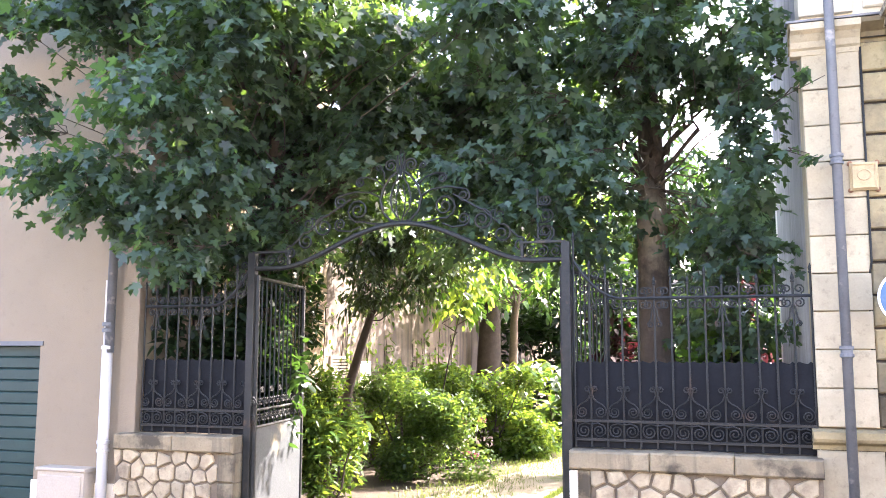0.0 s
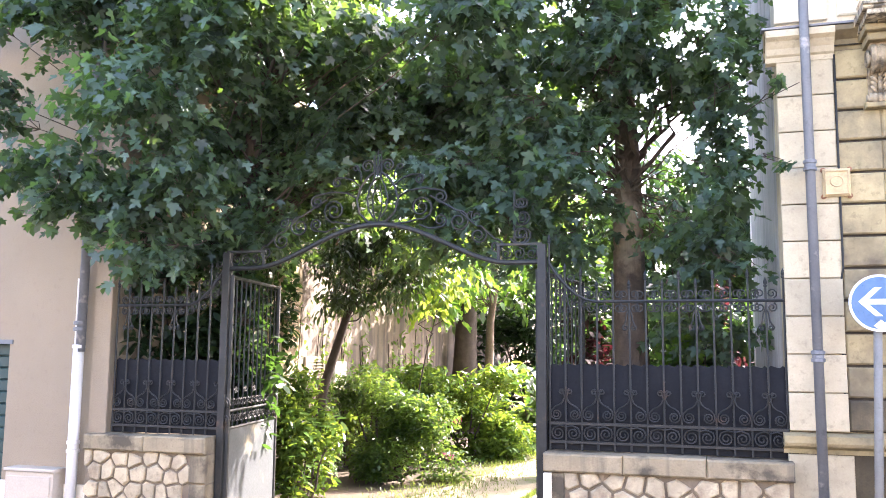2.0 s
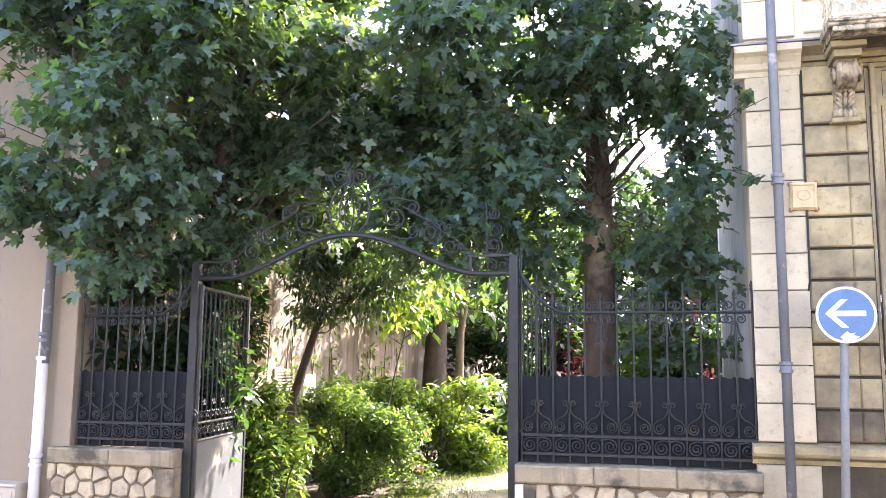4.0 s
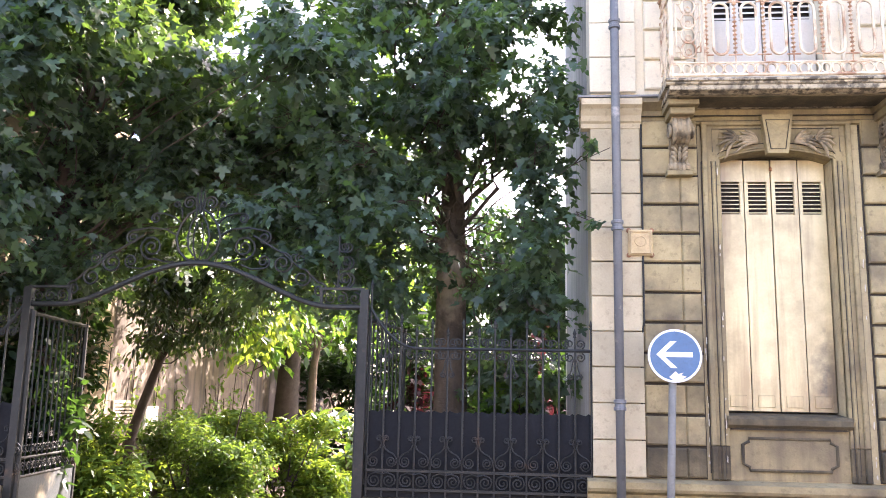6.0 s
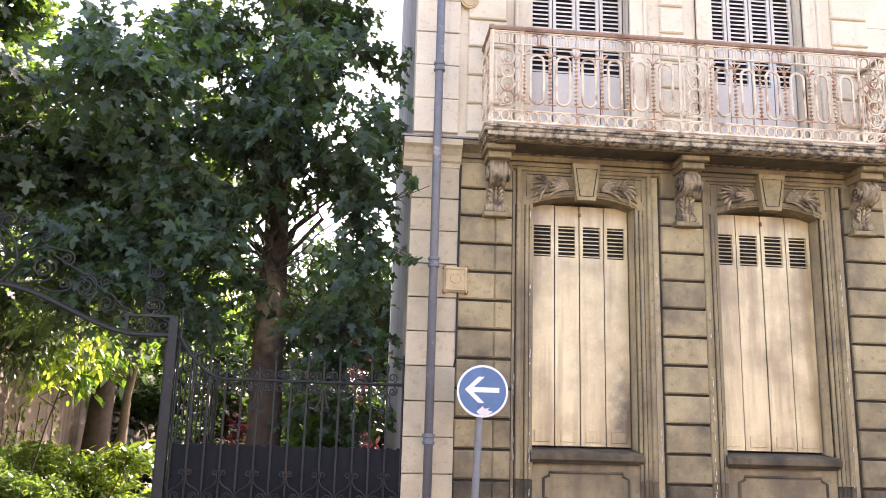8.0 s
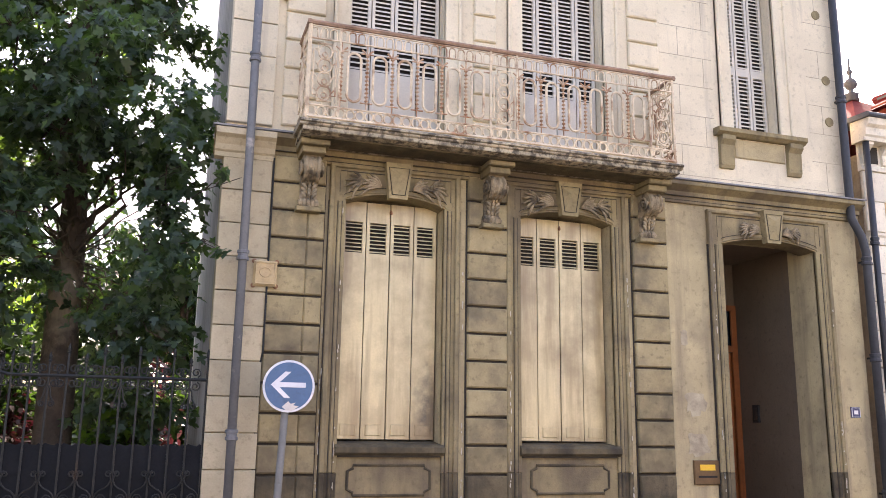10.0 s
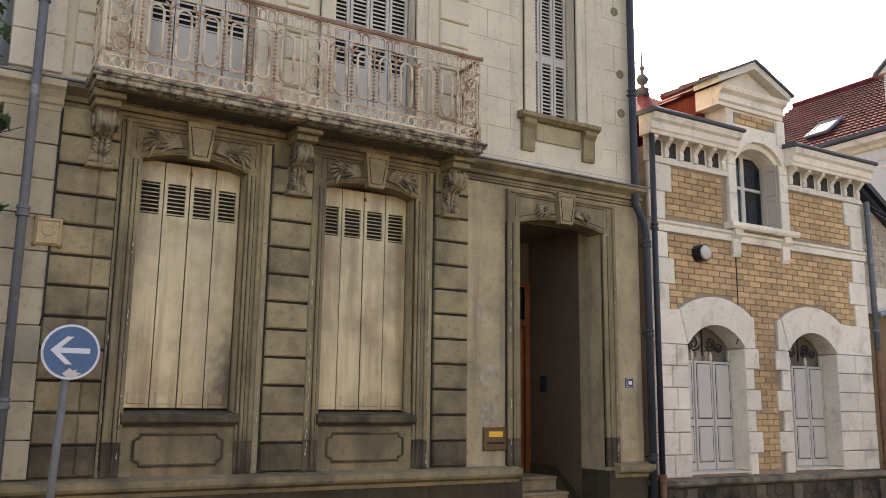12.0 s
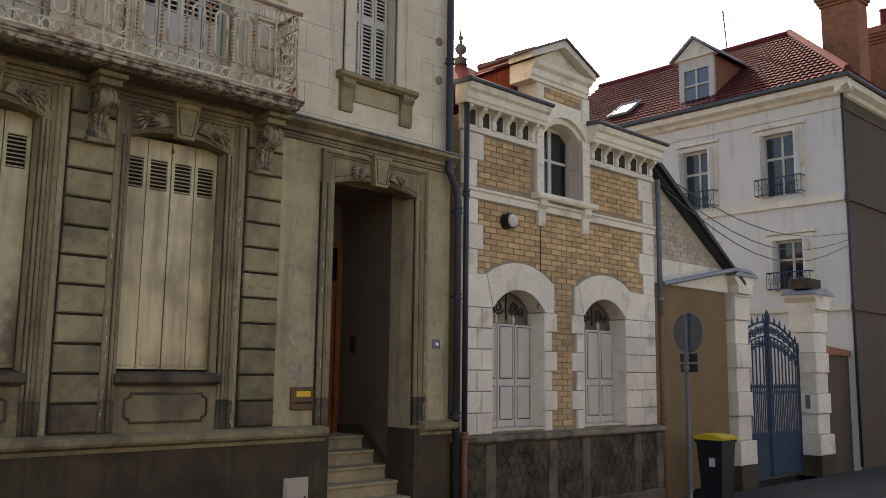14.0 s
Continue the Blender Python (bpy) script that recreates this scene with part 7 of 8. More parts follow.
sl = part("open_shutter", Geo().add([(x, y, z) for z in (4.47, 5.36) for x, y in SH], [(0, 1, 2, 3), (7, 6, 5, 4), (0, 4, 5, 1), (1, 5, 6, 2), (2, 6, 7, 3), (3, 7, 4, 0)]), CABINET, dw, "grey shutter standing half open")
for za, zb in ((4.54, 4.86), (4.94, 5.28)):
    pn = [(SH[1][0] + (SH[2][0] - SH[1][0]) * q, SH[1][1] + (SH[2][1] - SH[1][1]) * q - 0.008) for q in (0.2, 0.8)]
    part("shutter_panel", Geo().tube([(pn[0][0], pn[0][1], za), (pn[1][0], pn[1][1], za), (pn[1][0], pn[1][1], zb), (pn[0][0], pn[0][1], zb), (pn[0][0], pn[0][1], za)], 0.010, 5), CABINET, sl)
finial = thing("roof_finial", (9.75, 8.0, 6.2), "turned zinc finial on a small tiled hip", "finial")
part("turned_post", Geo().lathe([(0.10, 6.54), (0.085, 6.62), (0.10, 6.64), (0.035, 6.67), (0.03, 6.71), (0.065, 6.735), (0.088, 6.78), (0.088, 6.81), (0.06, 6.855), (0.022, 6.88), (0.02, 6.93), (0.04, 6.96), (0.04, 6.98), (0.016, 7.01), (0.005, 7.30)], 9.75, 8.0, 10), LEAD, finial, smooth=True)
part("hip", Geo().add([(9.0, 7.2, 5.85), (10.5, 7.2, 5.85), (10.5, 9.4, 5.85), (9.0, 9.4, 5.85), (9.75, 8.0, 6.58), (9.0, 7.2, 5.6), (10.5, 7.2, 5.6), (10.5, 9.4, 5.6), (9.0, 9.4, 5.6)], [(0, 1, 4), (1, 2, 4), (2, 3, 4), (3, 0, 4), (0, 5, 6, 1), (1, 6, 7, 2), (2, 7, 8, 3), (3, 8, 5, 0)]), TILE_RED, finial, "small red tiled hip")
part("ridge", Geo().add([(9.75, 7.3, 5.9), (9.75, 8.0, 6.57), (9.75, 8.7, 5.9), (10.5, 7.3, 5.9), (10.5, 8.0, 6.50), (10.5, 8.7, 5.9)], [(0, 3, 4, 1), (1, 4, 5, 2), (0, 1, 2), (5, 4, 3), (0, 2, 5, 3)]), TILE_RED, finial)
lampw = thing("wall_lamp", (9.33, BY - 0.08, 3.96), "round bulkhead lamp with a pale lens on brick", "lamp")
part("housing", Geo().tube([(9.33, BY, 3.96), (9.33, BY - 0.15, 3.96)], 0.105, 20), IRON, lampw, smooth=False)
part("lens", Geo().tube([(9.33, BY - 0.15, 3.96), (9.33, BY - 0.17, 3.96), (9.33, BY - 0.185, 3.96)], [0.092, 0.08, 0.03], 20), SHUTTER_W, lampw, "pale frosted lens")
part("conduit", Geo().tube([(10.03, BY - 0.02, 4.05), (10.03, BY - 0.02, 3.0), (9.96, BY - 0.02, 2.86)], 0.008, 5), IRON, bhouse)

# ---- gable building trims ----
downpipe("downpipe", "downpipe with a rusted lower half on the brick house edge", [(12.90, 6.66, 0.05), (12.90, 6.66, 2.9)], 0.042, IRON_RUST, [(12.90, 6.66, 1.3)])
downpipe("downpipe", "grey upper downpipe beside the gable", [(12.90, 6.66, 2.9), (12.90, 6.66, 5.1)], 0.042, PIPE_GREY, [(12.90, 6.66, 3.2)])
gt = thing("roof_gutter", (14.2, 6.62, 3.5), "sloping zinc gutter pipe above the ochre wall", "gutter")
part("gutter_pipe", Geo().tube([(12.92, 6.62, 3.42), (14.2, 6.62, 3.66), (15.3, 6.62, 3.86), (15.75, 6.60, 3.84)], 0.045, 8), ZINC, gt)
part("verge_tiles", Geo().prism([(BX1 + 0.05, 5.36), (15.6, 3.60), (15.6, 3.66), (BX1 + 0.05, 5.46)], 6.60, 6.70), IRON, gable)

# ---- court gate ----
def pillar(name, x0, x1, y0, y1, top, label):
    p = thing(name, ((x0 + x1) / 2, y0, 0.05), label, "gate pillar", "court gate pillars")
    n = 8
    h = (top - 0.35) / n
    for i in range(n):
        o = 0.06 if i < 2 else (0.03 if i % 2 else 0.0)
        part("pillar_stone", Geo().bbox(x0 - o, x1 + o, y0 - o, y1, 0.03 + i * h, 0.03 + (i + 1) * h - 0.008, 0.012), STONE_DIRTY if i == 0 else STONE_WHITE, p)
    part("necking", Geo().bbox(x0 - 0.04, x1 + 0.04, y0 - 0.04, y1, top - 0.33, top - 0.27, 0.015), STONE_WHITE, p)
    part("capital", Geo().prism([(x0 - 0.02, top - 0.27), (x1 + 0.02, top - 0.27), (x1 + 0.02, top - 0.12), (x1 + 0.14, top - 0.02), (x1 + 0.14, top + 0.03), (x0 - 0.14, top + 0.03), (x0 - 0.14, top - 0.02), (x0 - 0.02, top - 0.12)], y0 - 0.10, y1 + 0.05), STONE_WHITE, p)
    part("cap", Geo().prism([(x0 - 0.18, top + 0.03)] + arch_pts(x0 - 0.18, x1 + 0.18, top + 0.05, top + 0.17) + [(x1 + 0.18, top + 0.03)], y0 - 0.14, y1 + 0.08), ZINC, p, "lead-covered cap")
    return p


pillar("gate_pillar", 15.38, 15.85, 6.72, 7.25, 3.72, "pale stone gate pillar with a curved lead cap")
gp = pillar("gate_pillar", 18.62, 19.18, 6.72, 7.22, 3.62, "pale stone gate pillar carrying a stone trough")
part("intercom_panel", Geo().box(18.585, 18.61, 6.85, 6.95, 1.35, 1.62), GALV, gp)
part("trough", Geo().box(18.60, 19.2, 6.78, 7.16, 3.79, 4.0), STONE_DIRTY, gp, "stone trough")
cg = thing("court_gate", (17.22, 7.05, 0.05), "closed blue-grey wrought-iron double gate with an arched crest of scrolls", "gate")
GX0, GX1 = 15.88, 18.57
GXC = (GX0 + GX1) / 2


def crest(x):
    """Height of the gate's arched top."""
    return 2.62 + 0.42 * math.sin(math.pi * (x - GX0) / (GX1 - GX0))


for x0, x1 in ((GX0, GXC - 0.02), (GXC + 0.02, GX1)):
    lf = part("gate_leaf", Geo().box(x0, x0 + 0.05, 7.03, 7.07, 0.1, crest(x0) + 0.05).box(x1 - 0.05, x1, 7.03, 7.07, 0.1, crest(x1) + 0.05).box(x0 + 0.05, x1 - 0.05, 7.03, 7.07, 0.88, 0.93).box(x0 + 0.05, x1 - 0.05, 7.03, 7.07, 1.66, 1.70), GATE_BLUE, cg)
    part("sheet", Geo().bbox(x0 + 0.05, x1 - 0.05, 7.04, 7.06, 0.10, 0.88, 0.005), GATE_BLUE, lf, "solid blue lower panel")
    for i in range(1, 9):
        x = x0 + (x1 - x0) * i / 9
        part("bar", Geo().box(x - 0.012, x + 0.012, 7.04, 7.06, 0.93, crest(x) - 0.28), GATE_BLUE, lf)
    for i in range(9):
        x = x0 + (x1 - x0) * (i + 0.5) / 9
        part("short_bar", Geo().tube([(x, 7.05, 0.93), (x, 7.05, 1.76)], 0.012, 5).tube([(x, 7.05, 1.76), (x, 7.05, 1.79), (x, 7.05, 1.86)], [0.012, 0.024, 0.002], 5), GATE_BLUE, lf)
    part("arched_rail", Geo().tube([(x0 + (x1 - x0) * k / 10, 7.05, crest(x0 + (x1 - x0) * k / 10)) for k in range(11)], 0.022, 6)
         .tube([(x0 + (x1 - x0) * k / 10, 7.05, crest(x0 + (x1 - x0) * k / 10) - 0.28) for k in range(11)], 0.015, 6), GATE_BLUE, lf)
    for i in range(6):
        cx = x0 + (x1 - x0) * (i + 0.5) / 6
        for sg_ in (-1, 1):
            part("crest_scroll", Geo().tube([(cx + sg_ * px, 7.04, crest(cx) - 0.14 + pz) for px, pz in spiral(0.055, 0, 0.085, 0.015, 200, 1.6, 14)], 0.013, 5), GATE_BLUE, lf)
            part("small_scroll", Geo().tube([(cx + sg_ * px, 7.04, crest(cx) - 0.42 + pz) for px, pz in spiral(0.05, 0, 0.075, 0.015, 140, -1.5, 12)], 0.011, 5), GATE_BLUE, lf)
        part("spike", Geo().tube([(cx, 7.05, crest(cx)), (cx, 7.05, crest(cx) + 0.06), (cx, 7.05, crest(cx) + 0.16)], [0.012, 0.022, 0.003], 5), GATE_BLUE, lf)
part("meeting_post", Geo().tube([(GXC, 7.03, 0.1), (GXC, 7.03, 3.12)], 0.04, 8).tube([(GXC, 7.03, 3.12), (GXC, 7.03, 3.16), (GXC, 7.03, 3.28)], [0.04, 0.06, 0.004], 8), GATE_BLUE, cg)
structure("court_wall", Geo().box(19.19, 20.6, 6.85, 7.1, -0.1, 2.45), RENDER_BROWN, "short brown rendered wall beside the gate", category="wall")
structure("court_wall_coping", Geo().prism([(19.25, 2.45), (20.59, 2.45), (20.59, 2.56), (19.25, 2.64)], 6.78, 7.16), CHIMNEY, "red tile coping on the short wall", category="coping")
structure("court_ground", Geo().box(13.0, 20.6, 7.15, 20, -0.3, 0.04), PAVING, "grey courtyard paving behind the gate", category="ground")

# ---- far white house: windows, roof, dormer, chimneys ----
for k, (ya, yb, za, zb) in enumerate(FWIN):
    w_ = thing("far_window", (FX + 0.1, (ya + yb) / 2, za), "white casement window with open shutters on the white house" if k != 2 else "white window with half-open louvred shutters", "window", "white house windows")
    g = holed(-yb, -ya, za, zb, FX + 0.12, FX + 0.18, [(-yb + 0.06, -(ya + yb) / 2 - 0.03, za + 0.06, za + 0.60 * (zb - za)), (-yb + 0.06, -(ya + yb) / 2 - 0.03, za + 0.64 * (zb - za), zb - 0.06), (-(ya + yb) / 2 + 0.03, -ya - 0.06, za + 0.06, za + 0.60 * (zb - za)), (-(ya + yb) / 2 + 0.03, -ya - 0.06, za + 0.64 * (zb - za), zb - 0.06)])
    g.v = [(y, -x, z) for x, y, z in g.v]
    part("window_frame", g, SHUTTER_W, w_, "white painted frame")
    part("pane", Geo().box(FX + 0.15, FX + 0.16, ya + 0.02, yb - 0.02, za + 0.02, zb - 0.02), GLASS, w_)
    if k == 0:
        part("curtain", Geo().box(FX + 0.20, FX + 0.21, (ya + yb) / 2, yb - 0.04, za + 0.05, zb - 0.1), CURTAIN, w_, "dark red curtain")
    g = Geo()
    for p, q in ((ya - 0.12, ya), (yb, yb + 0.12)):
        g.box(FX - 0.025, FX + 0.01, p, q, za, zb + 0.12)
    part("architrave", g.box(FX - 0.03, FX + 0.01, ya, yb, zb, zb + 0.12), STONE_WHITE, w_)
    part("hood", Geo().box(FX - 0.07, FX + 0.01, ya - 0.18, yb + 0.18, zb + 0.14, zb + 0.20), STONE_WHITE, w_)
    for p, q in ((ya + 0.0, ya + 0.05), (yb - 0.05, yb)):
        part("shutter_leaf", Geo().box(FX - 0.22, FX + 0.10, p, q, za + 0.02, zb - 0.02), RENDER_WHITE, w_, "folded grey-white shutter")
    if k != 3:
        bal = part("window_guard", Geo().tube([(FX - 0.02, ya - 0.1, za + 0.42), (FX - 0.24, ya - 0.1, za + 0.42), (FX - 0.24, yb + 0.1, za + 0.42), (FX - 0.02, yb + 0.1, za + 0.42)], 0.014, 5)
                   .tube([(FX - 0.02, ya - 0.1, za + 0.04), (FX - 0.24, ya - 0.1, za + 0.04), (FX - 0.24, yb + 0.1, za + 0.04), (FX - 0.02, yb + 0.1, za + 0.04)], 0.012, 5), GATE_BLUE, w_, "blue-grey iron guard")
        g = Geo()
        m = 12
        for i in range(m + 1):
            y = ya - 0.1 + (yb - ya + 0.2) * i / m
            g.tube([(FX - 0.24, y, za + 0.04), (FX - 0.24, y, za + 0.42)], 0.007, 4)
            if i < m and i % 2:
                g.tube([(FX - 0.24, y + 0.05 * math.cos(t), za + 0.23 + 0.08 * math.sin(t)) for t in [2 * math.pi * j / 8 for j in range(9)]], 0.006, 4)
        part("guard_bars", g, GATE_BLUE, bal)
for za, zb, o in ((5.92, 6.08, 0.06), (3.45, 3.58, 0.06), (8.05, 8.12, 0.03)):
    part("string_course", Geo().box(FX - o, FX + 0.01, FYC, 15.5, za, zb), STONE_WHITE, far)
    part("street_string_course", Geo().box(FX, 34, FYC - o - 0.012, FYC, za, zb), RENDER_BROWN, far)
g = Geo().profile_x([(FX + 0.01, 8.35), (FX - 0.08, 8.38), (FX - 0.12, 8.45), (FX - 0.26, 8.52), (FX - 0.28, 8.66), (FX + 0.01, 8.68)], -15.5, -FYC + 0.28)
g.v = [(y, -x, z) for x, y, z in g.v]
part("cornice", g, STONE_WHITE, far, "stained moulded cornice")
part("street_cornice", Geo().profile_x([(FYC + 0.01, 8.35), (FYC - 0.08, 8.38), (FYC - 0.12, 8.45), (FYC - 0.26, 8.52), (FYC - 0.28, 8.66), (FYC + 0.01, 8.68)], FX - 0.28, 34), STONE_WHITE, far)
part("gutter", Geo().tube([(FX - 0.33, 15.5, 8.72), (FX - 0.33, FYC - 0.33, 8.72), (34, FYC - 0.33, 8.72)], 0.055, 8), LEAD, far)


def tiled(a, b, c, d, rows, cols):
    """A roof slope from eaves a-b up to ridge d-c, in courses of rounded tiles."""
    a, b, c, d = map(Vector, (a, b, c, d))
    nrm = (b - a).cross(d - a).normalized()
    nrm = -nrm if nrm.z < 0 else nrm
    g_ = Geo()
    K = 4
    for r in range(rows):
        lo = len(g_.v)
        for edge, lift in ((r / rows, 0.035), ((r + 1.0) / rows, 0.0)):
            for k in range(cols * K + 1):
                u = k / (cols * K)
                p = a.lerp(b, u).lerp(d.lerp(c, u), edge)
                g_.v.append(tuple(p + nrm * (lift + 0.028 * abs(math.sin(math.pi * k / K)))))
        m = cols * K + 1
        for k in range(cols * K):
            g_.f.append((lo + k, lo + k + 1, lo + m + k + 1, lo + m + k))
    return g_


e0 = FX - 0.33
rf = part("roof", tiled((e0, 16.0, 8.74), (e0, FYC - 0.33, 8.74), (24.2, 9.4, 11.6), (24.2, 16.0, 11.6), 20, 60), TILE_RED, far, "red tiled roof slope")
rf["kind"] = "stuff"
part("street_roof", tiled((e0, FYC - 0.33, 8.74), (34.2, FYC - 0.33, 8.74), (30.0, 9.4, 11.6), (24.2, 9.4, 11.6), 20, 70), TILE_RED, far)
part("rear_roof", Geo().add([(24.2, 9.4, 11.6), (30, 9.4, 11.6), (30, 16, 11.6), (24.2, 16, 11.6), (34.2, 6.4, 8.7), (34.2, 16, 8.7), (20.3, 16, 8.7)], [(0, 1, 2, 3), (1, 4, 5, 2), (3, 2, 5, 6)]), TILE_RED, far)
part("hip_ridge", Geo().tube([(e0, FYC - 0.33, 8.82), (24.2, 9.4, 11.68)], 0.09, 7).tube([(24.2, 9.4, 11.66), (24.2, 16, 11.66)], 0.08, 7), TILE_RED, far)
fd = thing("roof_dormer", (21.0, 10.4, 9.0), "small white pedimented dormer on the red roof", "dormer")
g = holed(-10.9, -9.9, 8.85, 10.25, 20.75, 20.85, [(-10.76, -10.42, 9.05, 9.50), (-10.76, -10.42, 9.54, 9.95), (-10.38, -10.04, 9.05, 9.50), (-10.38, -10.04, 9.54, 9.95)])
g.v = [(y, -x, z) for x, y, z in g.v]
part("dormer_front", g, SHUTTER_W, fd, "white painted front")
part("pane", Geo().box(20.80, 20.81, 10.0, 10.8, 9.0, 10.0), GLASS_SKY, fd)
part("dormer_cheek", Geo().box(20.86, 23.0, 9.90, 9.98, 8.9, 10.25).box(20.86, 23.0, 10.82, 10.9, 8.9, 10.25), CHIMNEY, fd)
g = Geo().prism([(-11.0, 10.25), (-9.8, 10.25), (-10.4, 10.75)], 20.68, 20.86)
g.v = [(y, -x, z) for x, y, z in g.v]
part("dormer_pediment", g, STONE_WHITE, fd)
g = Geo().prism([(-11.1, 10.22), (-10.4, 10.76), (-9.7, 10.22), (-9.7, 10.28), (-10.4, 10.84), (-11.1, 10.28)], 20.60, 23.2)
g.v = [(y, -x, z) for x, y, z in g.v]
part("dormer_roof", g, ZINC, fd)
sk = thing("skylight", (21.3, 12.7, 9.5), "tilted roof window on the red tiles", "skylight")
nrm = Vector((-(11.6 - 8.74), 0, 24.2 - e0)).normalized()
upv = Vector((24.2 - e0, 0, 11.6 - 8.74)).normalized()
c0 = Vector((e0, 12.9, 8.74)) + upv * 1.15 + nrm * 0.10
yv = Vector((0, 1, 0))
fr = [c0 + yv * s * 0.32 + upv * t * 0.42 for s, t in ((-1, -1), (1, -1), (1, 1), (-1, 1))]
part("frame", Geo().tube([*fr, fr[0]], 0.05, 6), ZINC, sk)
part("pane", Geo().add([p + nrm * o for o in (0.0, 0.02) for p in fr], [(0, 1, 2, 3), (4, 7, 6, 5), (0, 4, 5, 1), (1, 5, 6, 2), (2, 6, 7, 3), (3, 7, 4, 0)]), GLASS_SKY, sk)


def chimney(x0, x1, y0, y1, z0, z1, label):
    c = thing("chimney", ((x0 + x1) / 2, (y0 + y1) / 2, z0), label, "chimney")
    part("shaft", Geo().box(x0, x1, y0, y1, z0, z1 - 0.5), CHIMNEY, c)
    for i in range(4):
        o = 0.04 * (i + 1)
        part("corbel", Geo().box(x0 - o, x1 + o, y0 - o, y1 + o, z1 - 0.5 + 0.09 * i, z1 - 0.42 + 0.09 * i), CHIMNEY, c)
    part("crown", Geo().box(x0 - 0.08, x1 + 0.08, y0 - 0.08, y1 + 0.08, z1 - 0.14, z1), CHIMNEY, c)
    for k in range(2):
        part("chimney_pot", Geo().lathe([(0.13, z1), (0.11, z1 + 0.1), (0.10, z1 + 0.5), (0.13, z1 + 0.55)], x0 + (x1 - x0) * (0.3 + 0.4 * k), (y0 + y1) / 2, 10), TILE_RED, c)


chimney(22.85, 23.5, 7.05, 7.95, 9.0, 12.0, "tall red brick chimney with a corbelled top")
chimney(26.6, 27.4, 7.3, 8.2, 9.0, 12.1, "second red brick chimney further along the roof")
ant = thing("antenna", (24.2, 11.3, 11.6), "thin television antenna on the ridge", "antenna")
part("mast", Geo().tube([(24.2, 11.3, 11.5), (24.1, 11.35, 12.9)], 0.02, 5), IRON, ant)
for k in range(6):
    part("element", Geo().tube([(23.9 - 0.02 * k, 11.2, 12.2 + 0.12 * k), (24.3, 11.5, 12.2 + 0.12 * k)], 0.01, 4), IRON, ant)
downpipe("downpipe", "grey downpipe at the corner of the white house", [(20.56, 6.66, 0.1), (20.56, 6.66, 8.4)], 0.035, PIPE_DARK, [(20.56, 6.66, 5.9)])
for k, (z0, z1) in enumerate(((5.25, 5.15), (5.05, 5.0), (4.95, 4.9))):
    wr = thing("overhead_wire", (13.2, 6.7, z0), "thin dark overhead wire between the houses", "wire", "overhead wires")
    part("wire", Geo().tube([(13.0 + 7.5 * i / 10, 6.70 - 0.05 * k, z0 + (z1 - z0) * i / 10 - 0.75 * math.sin(math.pi * i / 10) * (0.6 + 0.2 * k)) for i in range(11)], 0.009, 4), PIPE_DARK, wr)

# ---- bin and the second sign ----
bn = thing("wheeled_bin", (13.71, 6.25, 0.05), "dark grey wheeled bin with a yellow lid", "bin")
X0, X1, Y0, Y1 = 13.50, 13.92, 6.02, 6.46
g = Geo().add([(X0 + 0.04, Y0 + 0.05, 0.10), (X1 - 0.04, Y0 + 0.05, 0.10), (X1 - 0.04, Y1 - 0.06, 0.10), (X0 + 0.04, Y1 - 0.06, 0.10), (X0, Y0, 1.0), (X1, Y0, 1.0), (X1, Y1, 1.0), (X0, Y1, 1.0)],
              [(0, 3, 2, 1), (4, 5, 6, 7), (0, 1, 5, 4), (1, 2, 6, 5), (2, 3, 7, 6), (3, 0, 4, 7)])
part("body", g, BIN_GREY, bn)
part("rim", Geo().bbox(X0 - 0.02, X1 + 0.02, Y0 - 0.02, Y1 + 0.02, 0.96, 1.0, 0.01), BIN_GREY, bn)
part("lid", Geo().profile_x([(Y0 - 0.03, 1.004), (Y0 - 0.04, 1.04), (Y0 + 0.1, 1.08), (Y1 - 0.1, 1.09), (Y1 + 0.03, 1.06), (Y1 + 0.04, 1.004)], X0 - 0.03, X1 + 0.03), BIN_YELLOW, bn, "yellow plastic lid")
part("handle", Geo().tube([(X0 + 0.04, Y1 + 0.02, 1.0), (X0 + 0.04, Y1 + 0.08, 1.01), (X1 - 0.04, Y1 + 0.08, 1.01), (X1 - 0.04, Y1 + 0.02, 1.0)], 0.016, 6), BIN_GREY, bn)
for x in (X0 + 0.02, X1 - 0.02):
    part("wheel", Geo().tube([(x - 0.025, Y1 - 0.02, 0.15), (x + 0.025, Y1 - 0.02, 0.15)], 0.10, 14), SLOT, bn)
part("label", Geo().box(X0 + 0.010, X0 + 0.016, 6.15, 6.25, 0.60, 0.73), SIGN_WHITE, bn, "small white label")
s2 = thing("road_sign", (12.52, 6.0, 0.05), "back of a round grey road sign on a dark post", "road sign")
S2 = Vector((12.52, 6.0, 2.62))
nv = Vector((0.96, -0.25, 0)).normalized()
sv = Vector((-nv.y, nv.x, 0))
part("post", Geo().tube([(12.52, 6.0, 0.04), (12.52, 6.0, 2.9)], 0.032, 10), PIPE_GREY, s2)
ring = [S2 + nv * 0.045 + sv * 0.29 * math.cos(a) + Vector((0, 0, 0.29 * math.sin(a))) for a in [2 * math.pi * k / 32 for k in range(32)]]
part("disc", Geo().add([p for p in ring] + [p + nv * 0.012 for p in ring], [tuple(range(32)), tuple(range(63, 31, -1))] + [(i, (i + 1) % 32, 32 + (i + 1) % 32, 32 + i) for i in range(32)]), PIPE_GREY, s2)
part("disc_rim", Geo().tube([*ring, ring[0]], 0.012, 5, False), PIPE_GREY, s2)
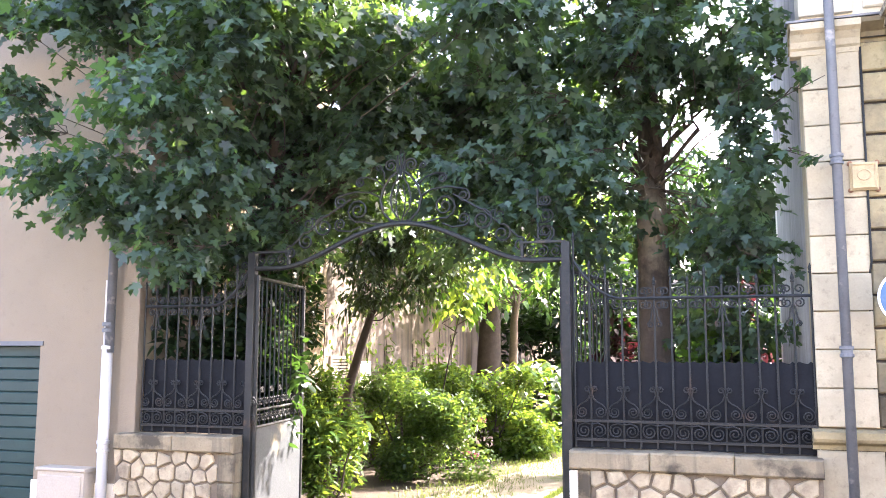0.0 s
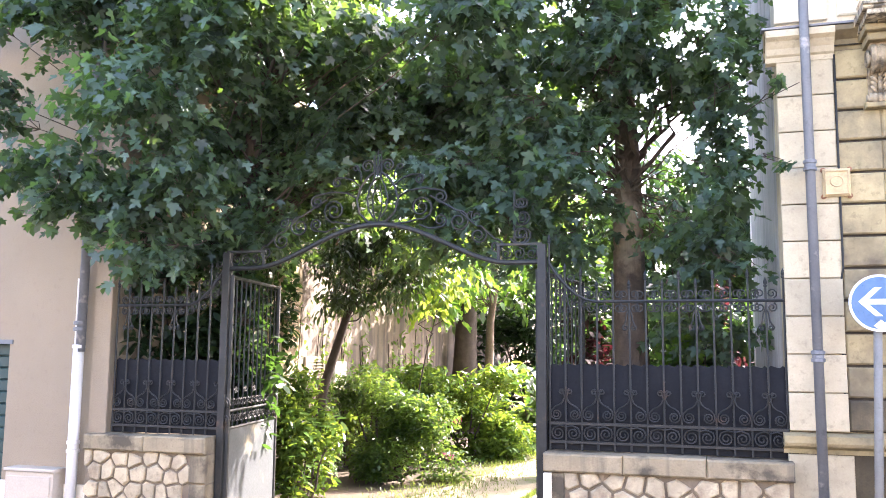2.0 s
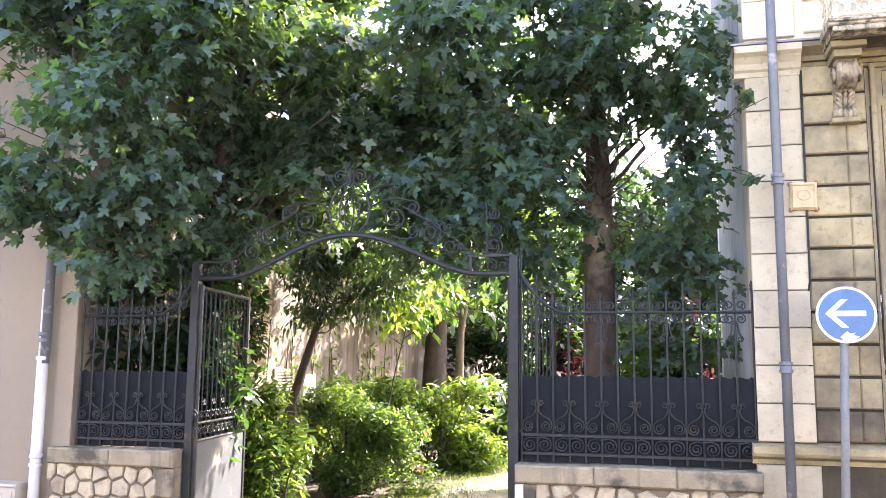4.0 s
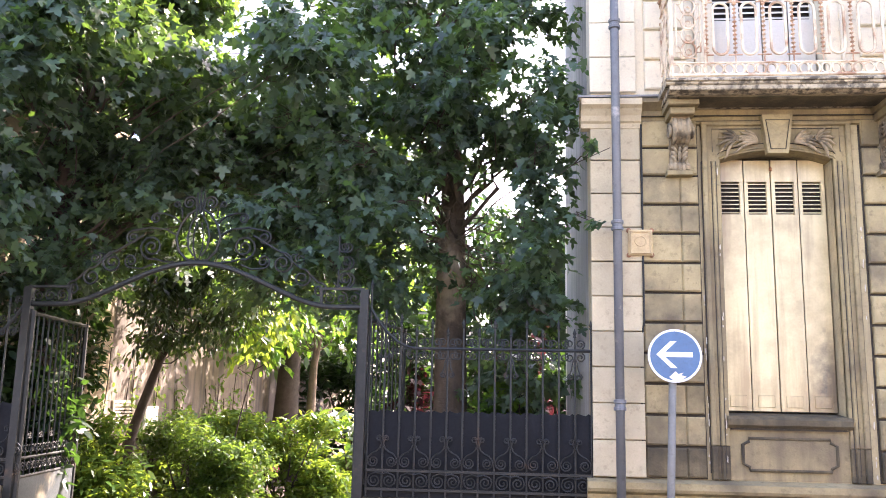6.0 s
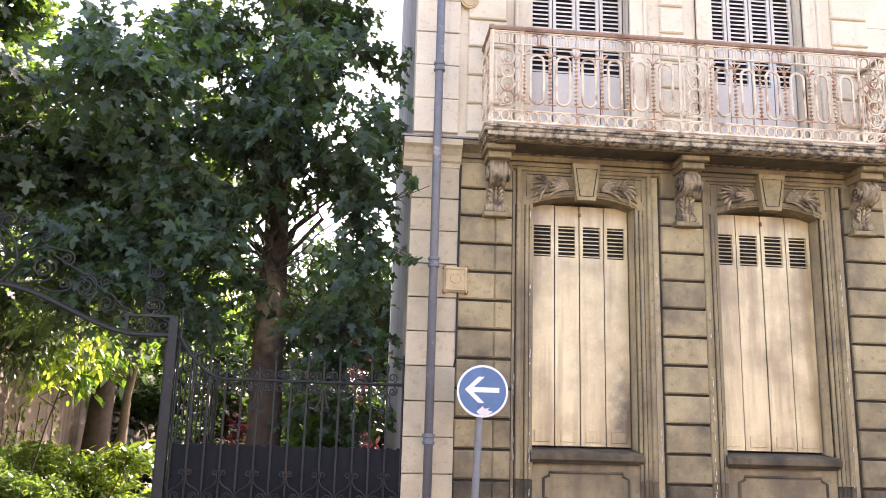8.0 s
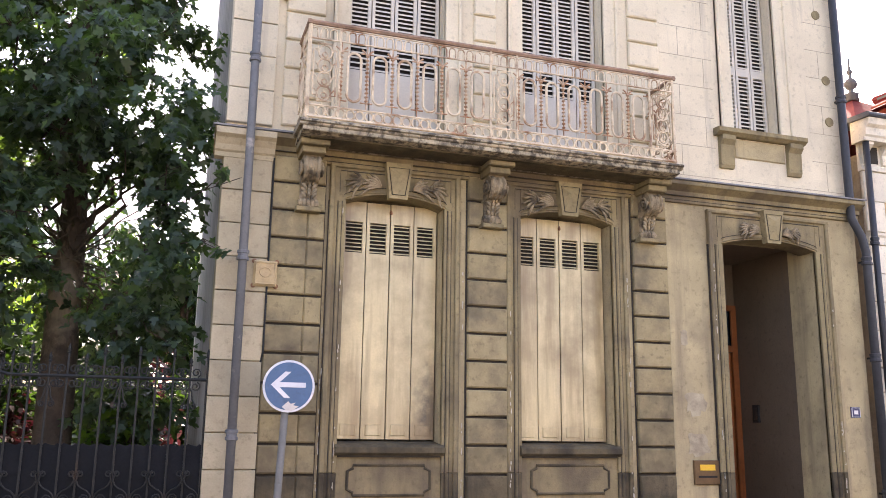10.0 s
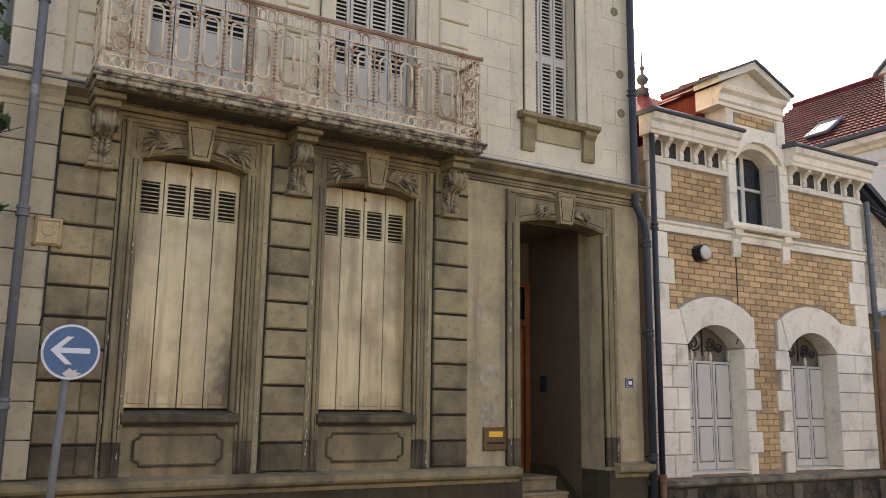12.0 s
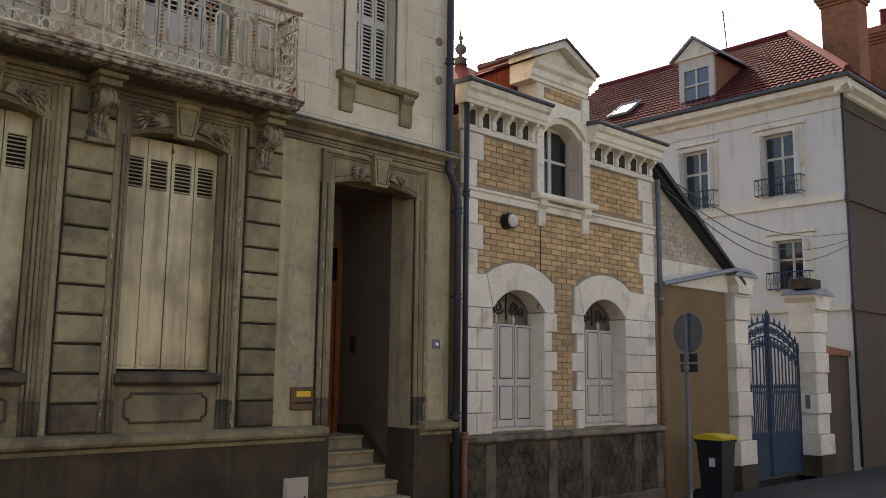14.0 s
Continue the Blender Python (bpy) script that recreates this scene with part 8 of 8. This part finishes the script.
for z in (2.25, 2.10):
    c = Vector((12.52, 6.0, z))
    q = [c + nv * 0.04 + sv * a * 0.17 + Vector((0, 0, b * 0.062)) for a, b in ((-1, -1), (1, -1), (1, 1), (-1, 1))]
    part("plate", Geo().add(q + [p + nv * 0.01 for p in q], [(0, 1, 2, 3), (4, 7, 6, 5), (0, 4, 5, 1), (1, 5, 6, 2), (2, 6, 7, 3), (3, 7, 4, 0)]), PIPE_DARK, s2)
    part("clamp", Geo().lathe([(0.05, z - 0.015), (0.05, z + 0.015)], 12.52, 6.0, 8), GALV, s2)

# ---- bricks, laid in courses ----
def brick_free(x0, x1, z0, z1):
    """Whether a brick lies clear of the stone dressings and openings."""
    if z1 > 5.03 or z0 < 1.30:
        return False
    if 4.175 < z1 and z0 < 4.345:
        return False
    if x0 < BX0 + 0.20 or x1 > BX1 - 0.20:
        return False
    if z0 > 4.3 and x1 > 9.90 and x0 < 11.15:
        return False
    for a, b in BW:
        if z0 < 3.20 and x1 > a - (0.15 if a > 10.5 else 5) and x0 < b + (0.15 if a < 10.5 else 5):
            return False
        if z0 < 3.42:
            cx, w, h = (a + b) / 2, (b - a) / 2 + 0.12, 0.19
            rr = (w * w + h * h) / (2 * h)
            for xx in (x0, (x0 + x1) / 2, x1):
                if abs(xx - cx) < w and z0 < 3.43 - rr + math.sqrt(rr * rr - (xx - cx) ** 2):
                    return False
    return True


BL_, BH_ = 0.222, 0.0775
brick_me = {w: Geo().bbox(0, w, -0.012, 0.01, 0, BH_ - 0.011, 0.003).mesh("brick", BRICK) for w in (BL_ - 0.011, BL_ / 2 - 0.011)}
laid = []
for j in range(60):
    z = 1.30 + j * BH_
    x = BX0 + 0.22 - (BL_ / 2 if j % 2 else 0)
    while x < BX1:
        if brick_free(x, x + BL_ - 0.011, z, z + BH_ - 0.011):
            laid.append((x, z, BL_ - 0.011))
        else:
            for q in (x, x + BL_ / 2):
                if brick_free(q, q + BL_ / 2 - 0.011, z, z + BH_ - 0.011):
                    laid.append((q, z, BL_ / 2 - 0.011))
        x += BL_
laid.sort(key=lambda b: b[0])
for x, z, w in laid[:300]:
    piece("brick", brick_me[w], bhouse, (x, BY - 0.004, z))
rest = Geo()
for x, z, w in laid[300:]:
    rest.bbox(x, x + w, BY - 0.016, BY + 0.006, z, z + BH_ - 0.011, 0.003)
rb = part("brickwork", rest, BRICK_J, bhouse, "yellow bricks in stretcher courses")
rb["kind"] = "stuff"
rest = Geo()
for j in range(18):
    z = 3.87 + 0.08 * j
    x = BX1 + 0.03 + (0.11 if j % 2 else 0)
    while x < 15.3:
        if z + 0.08 < 5.30 - (x + 0.22 - BX1) * 0.592:
            rest.bbox(x, x + 0.205, 6.808, 6.83, z, z + 0.068, 0.003)
        x += 0.216
gb = part("gable_bricks", rest, BRICK_GREY, gable, "grey-cream bricks")
gb["kind"] = "stuff"
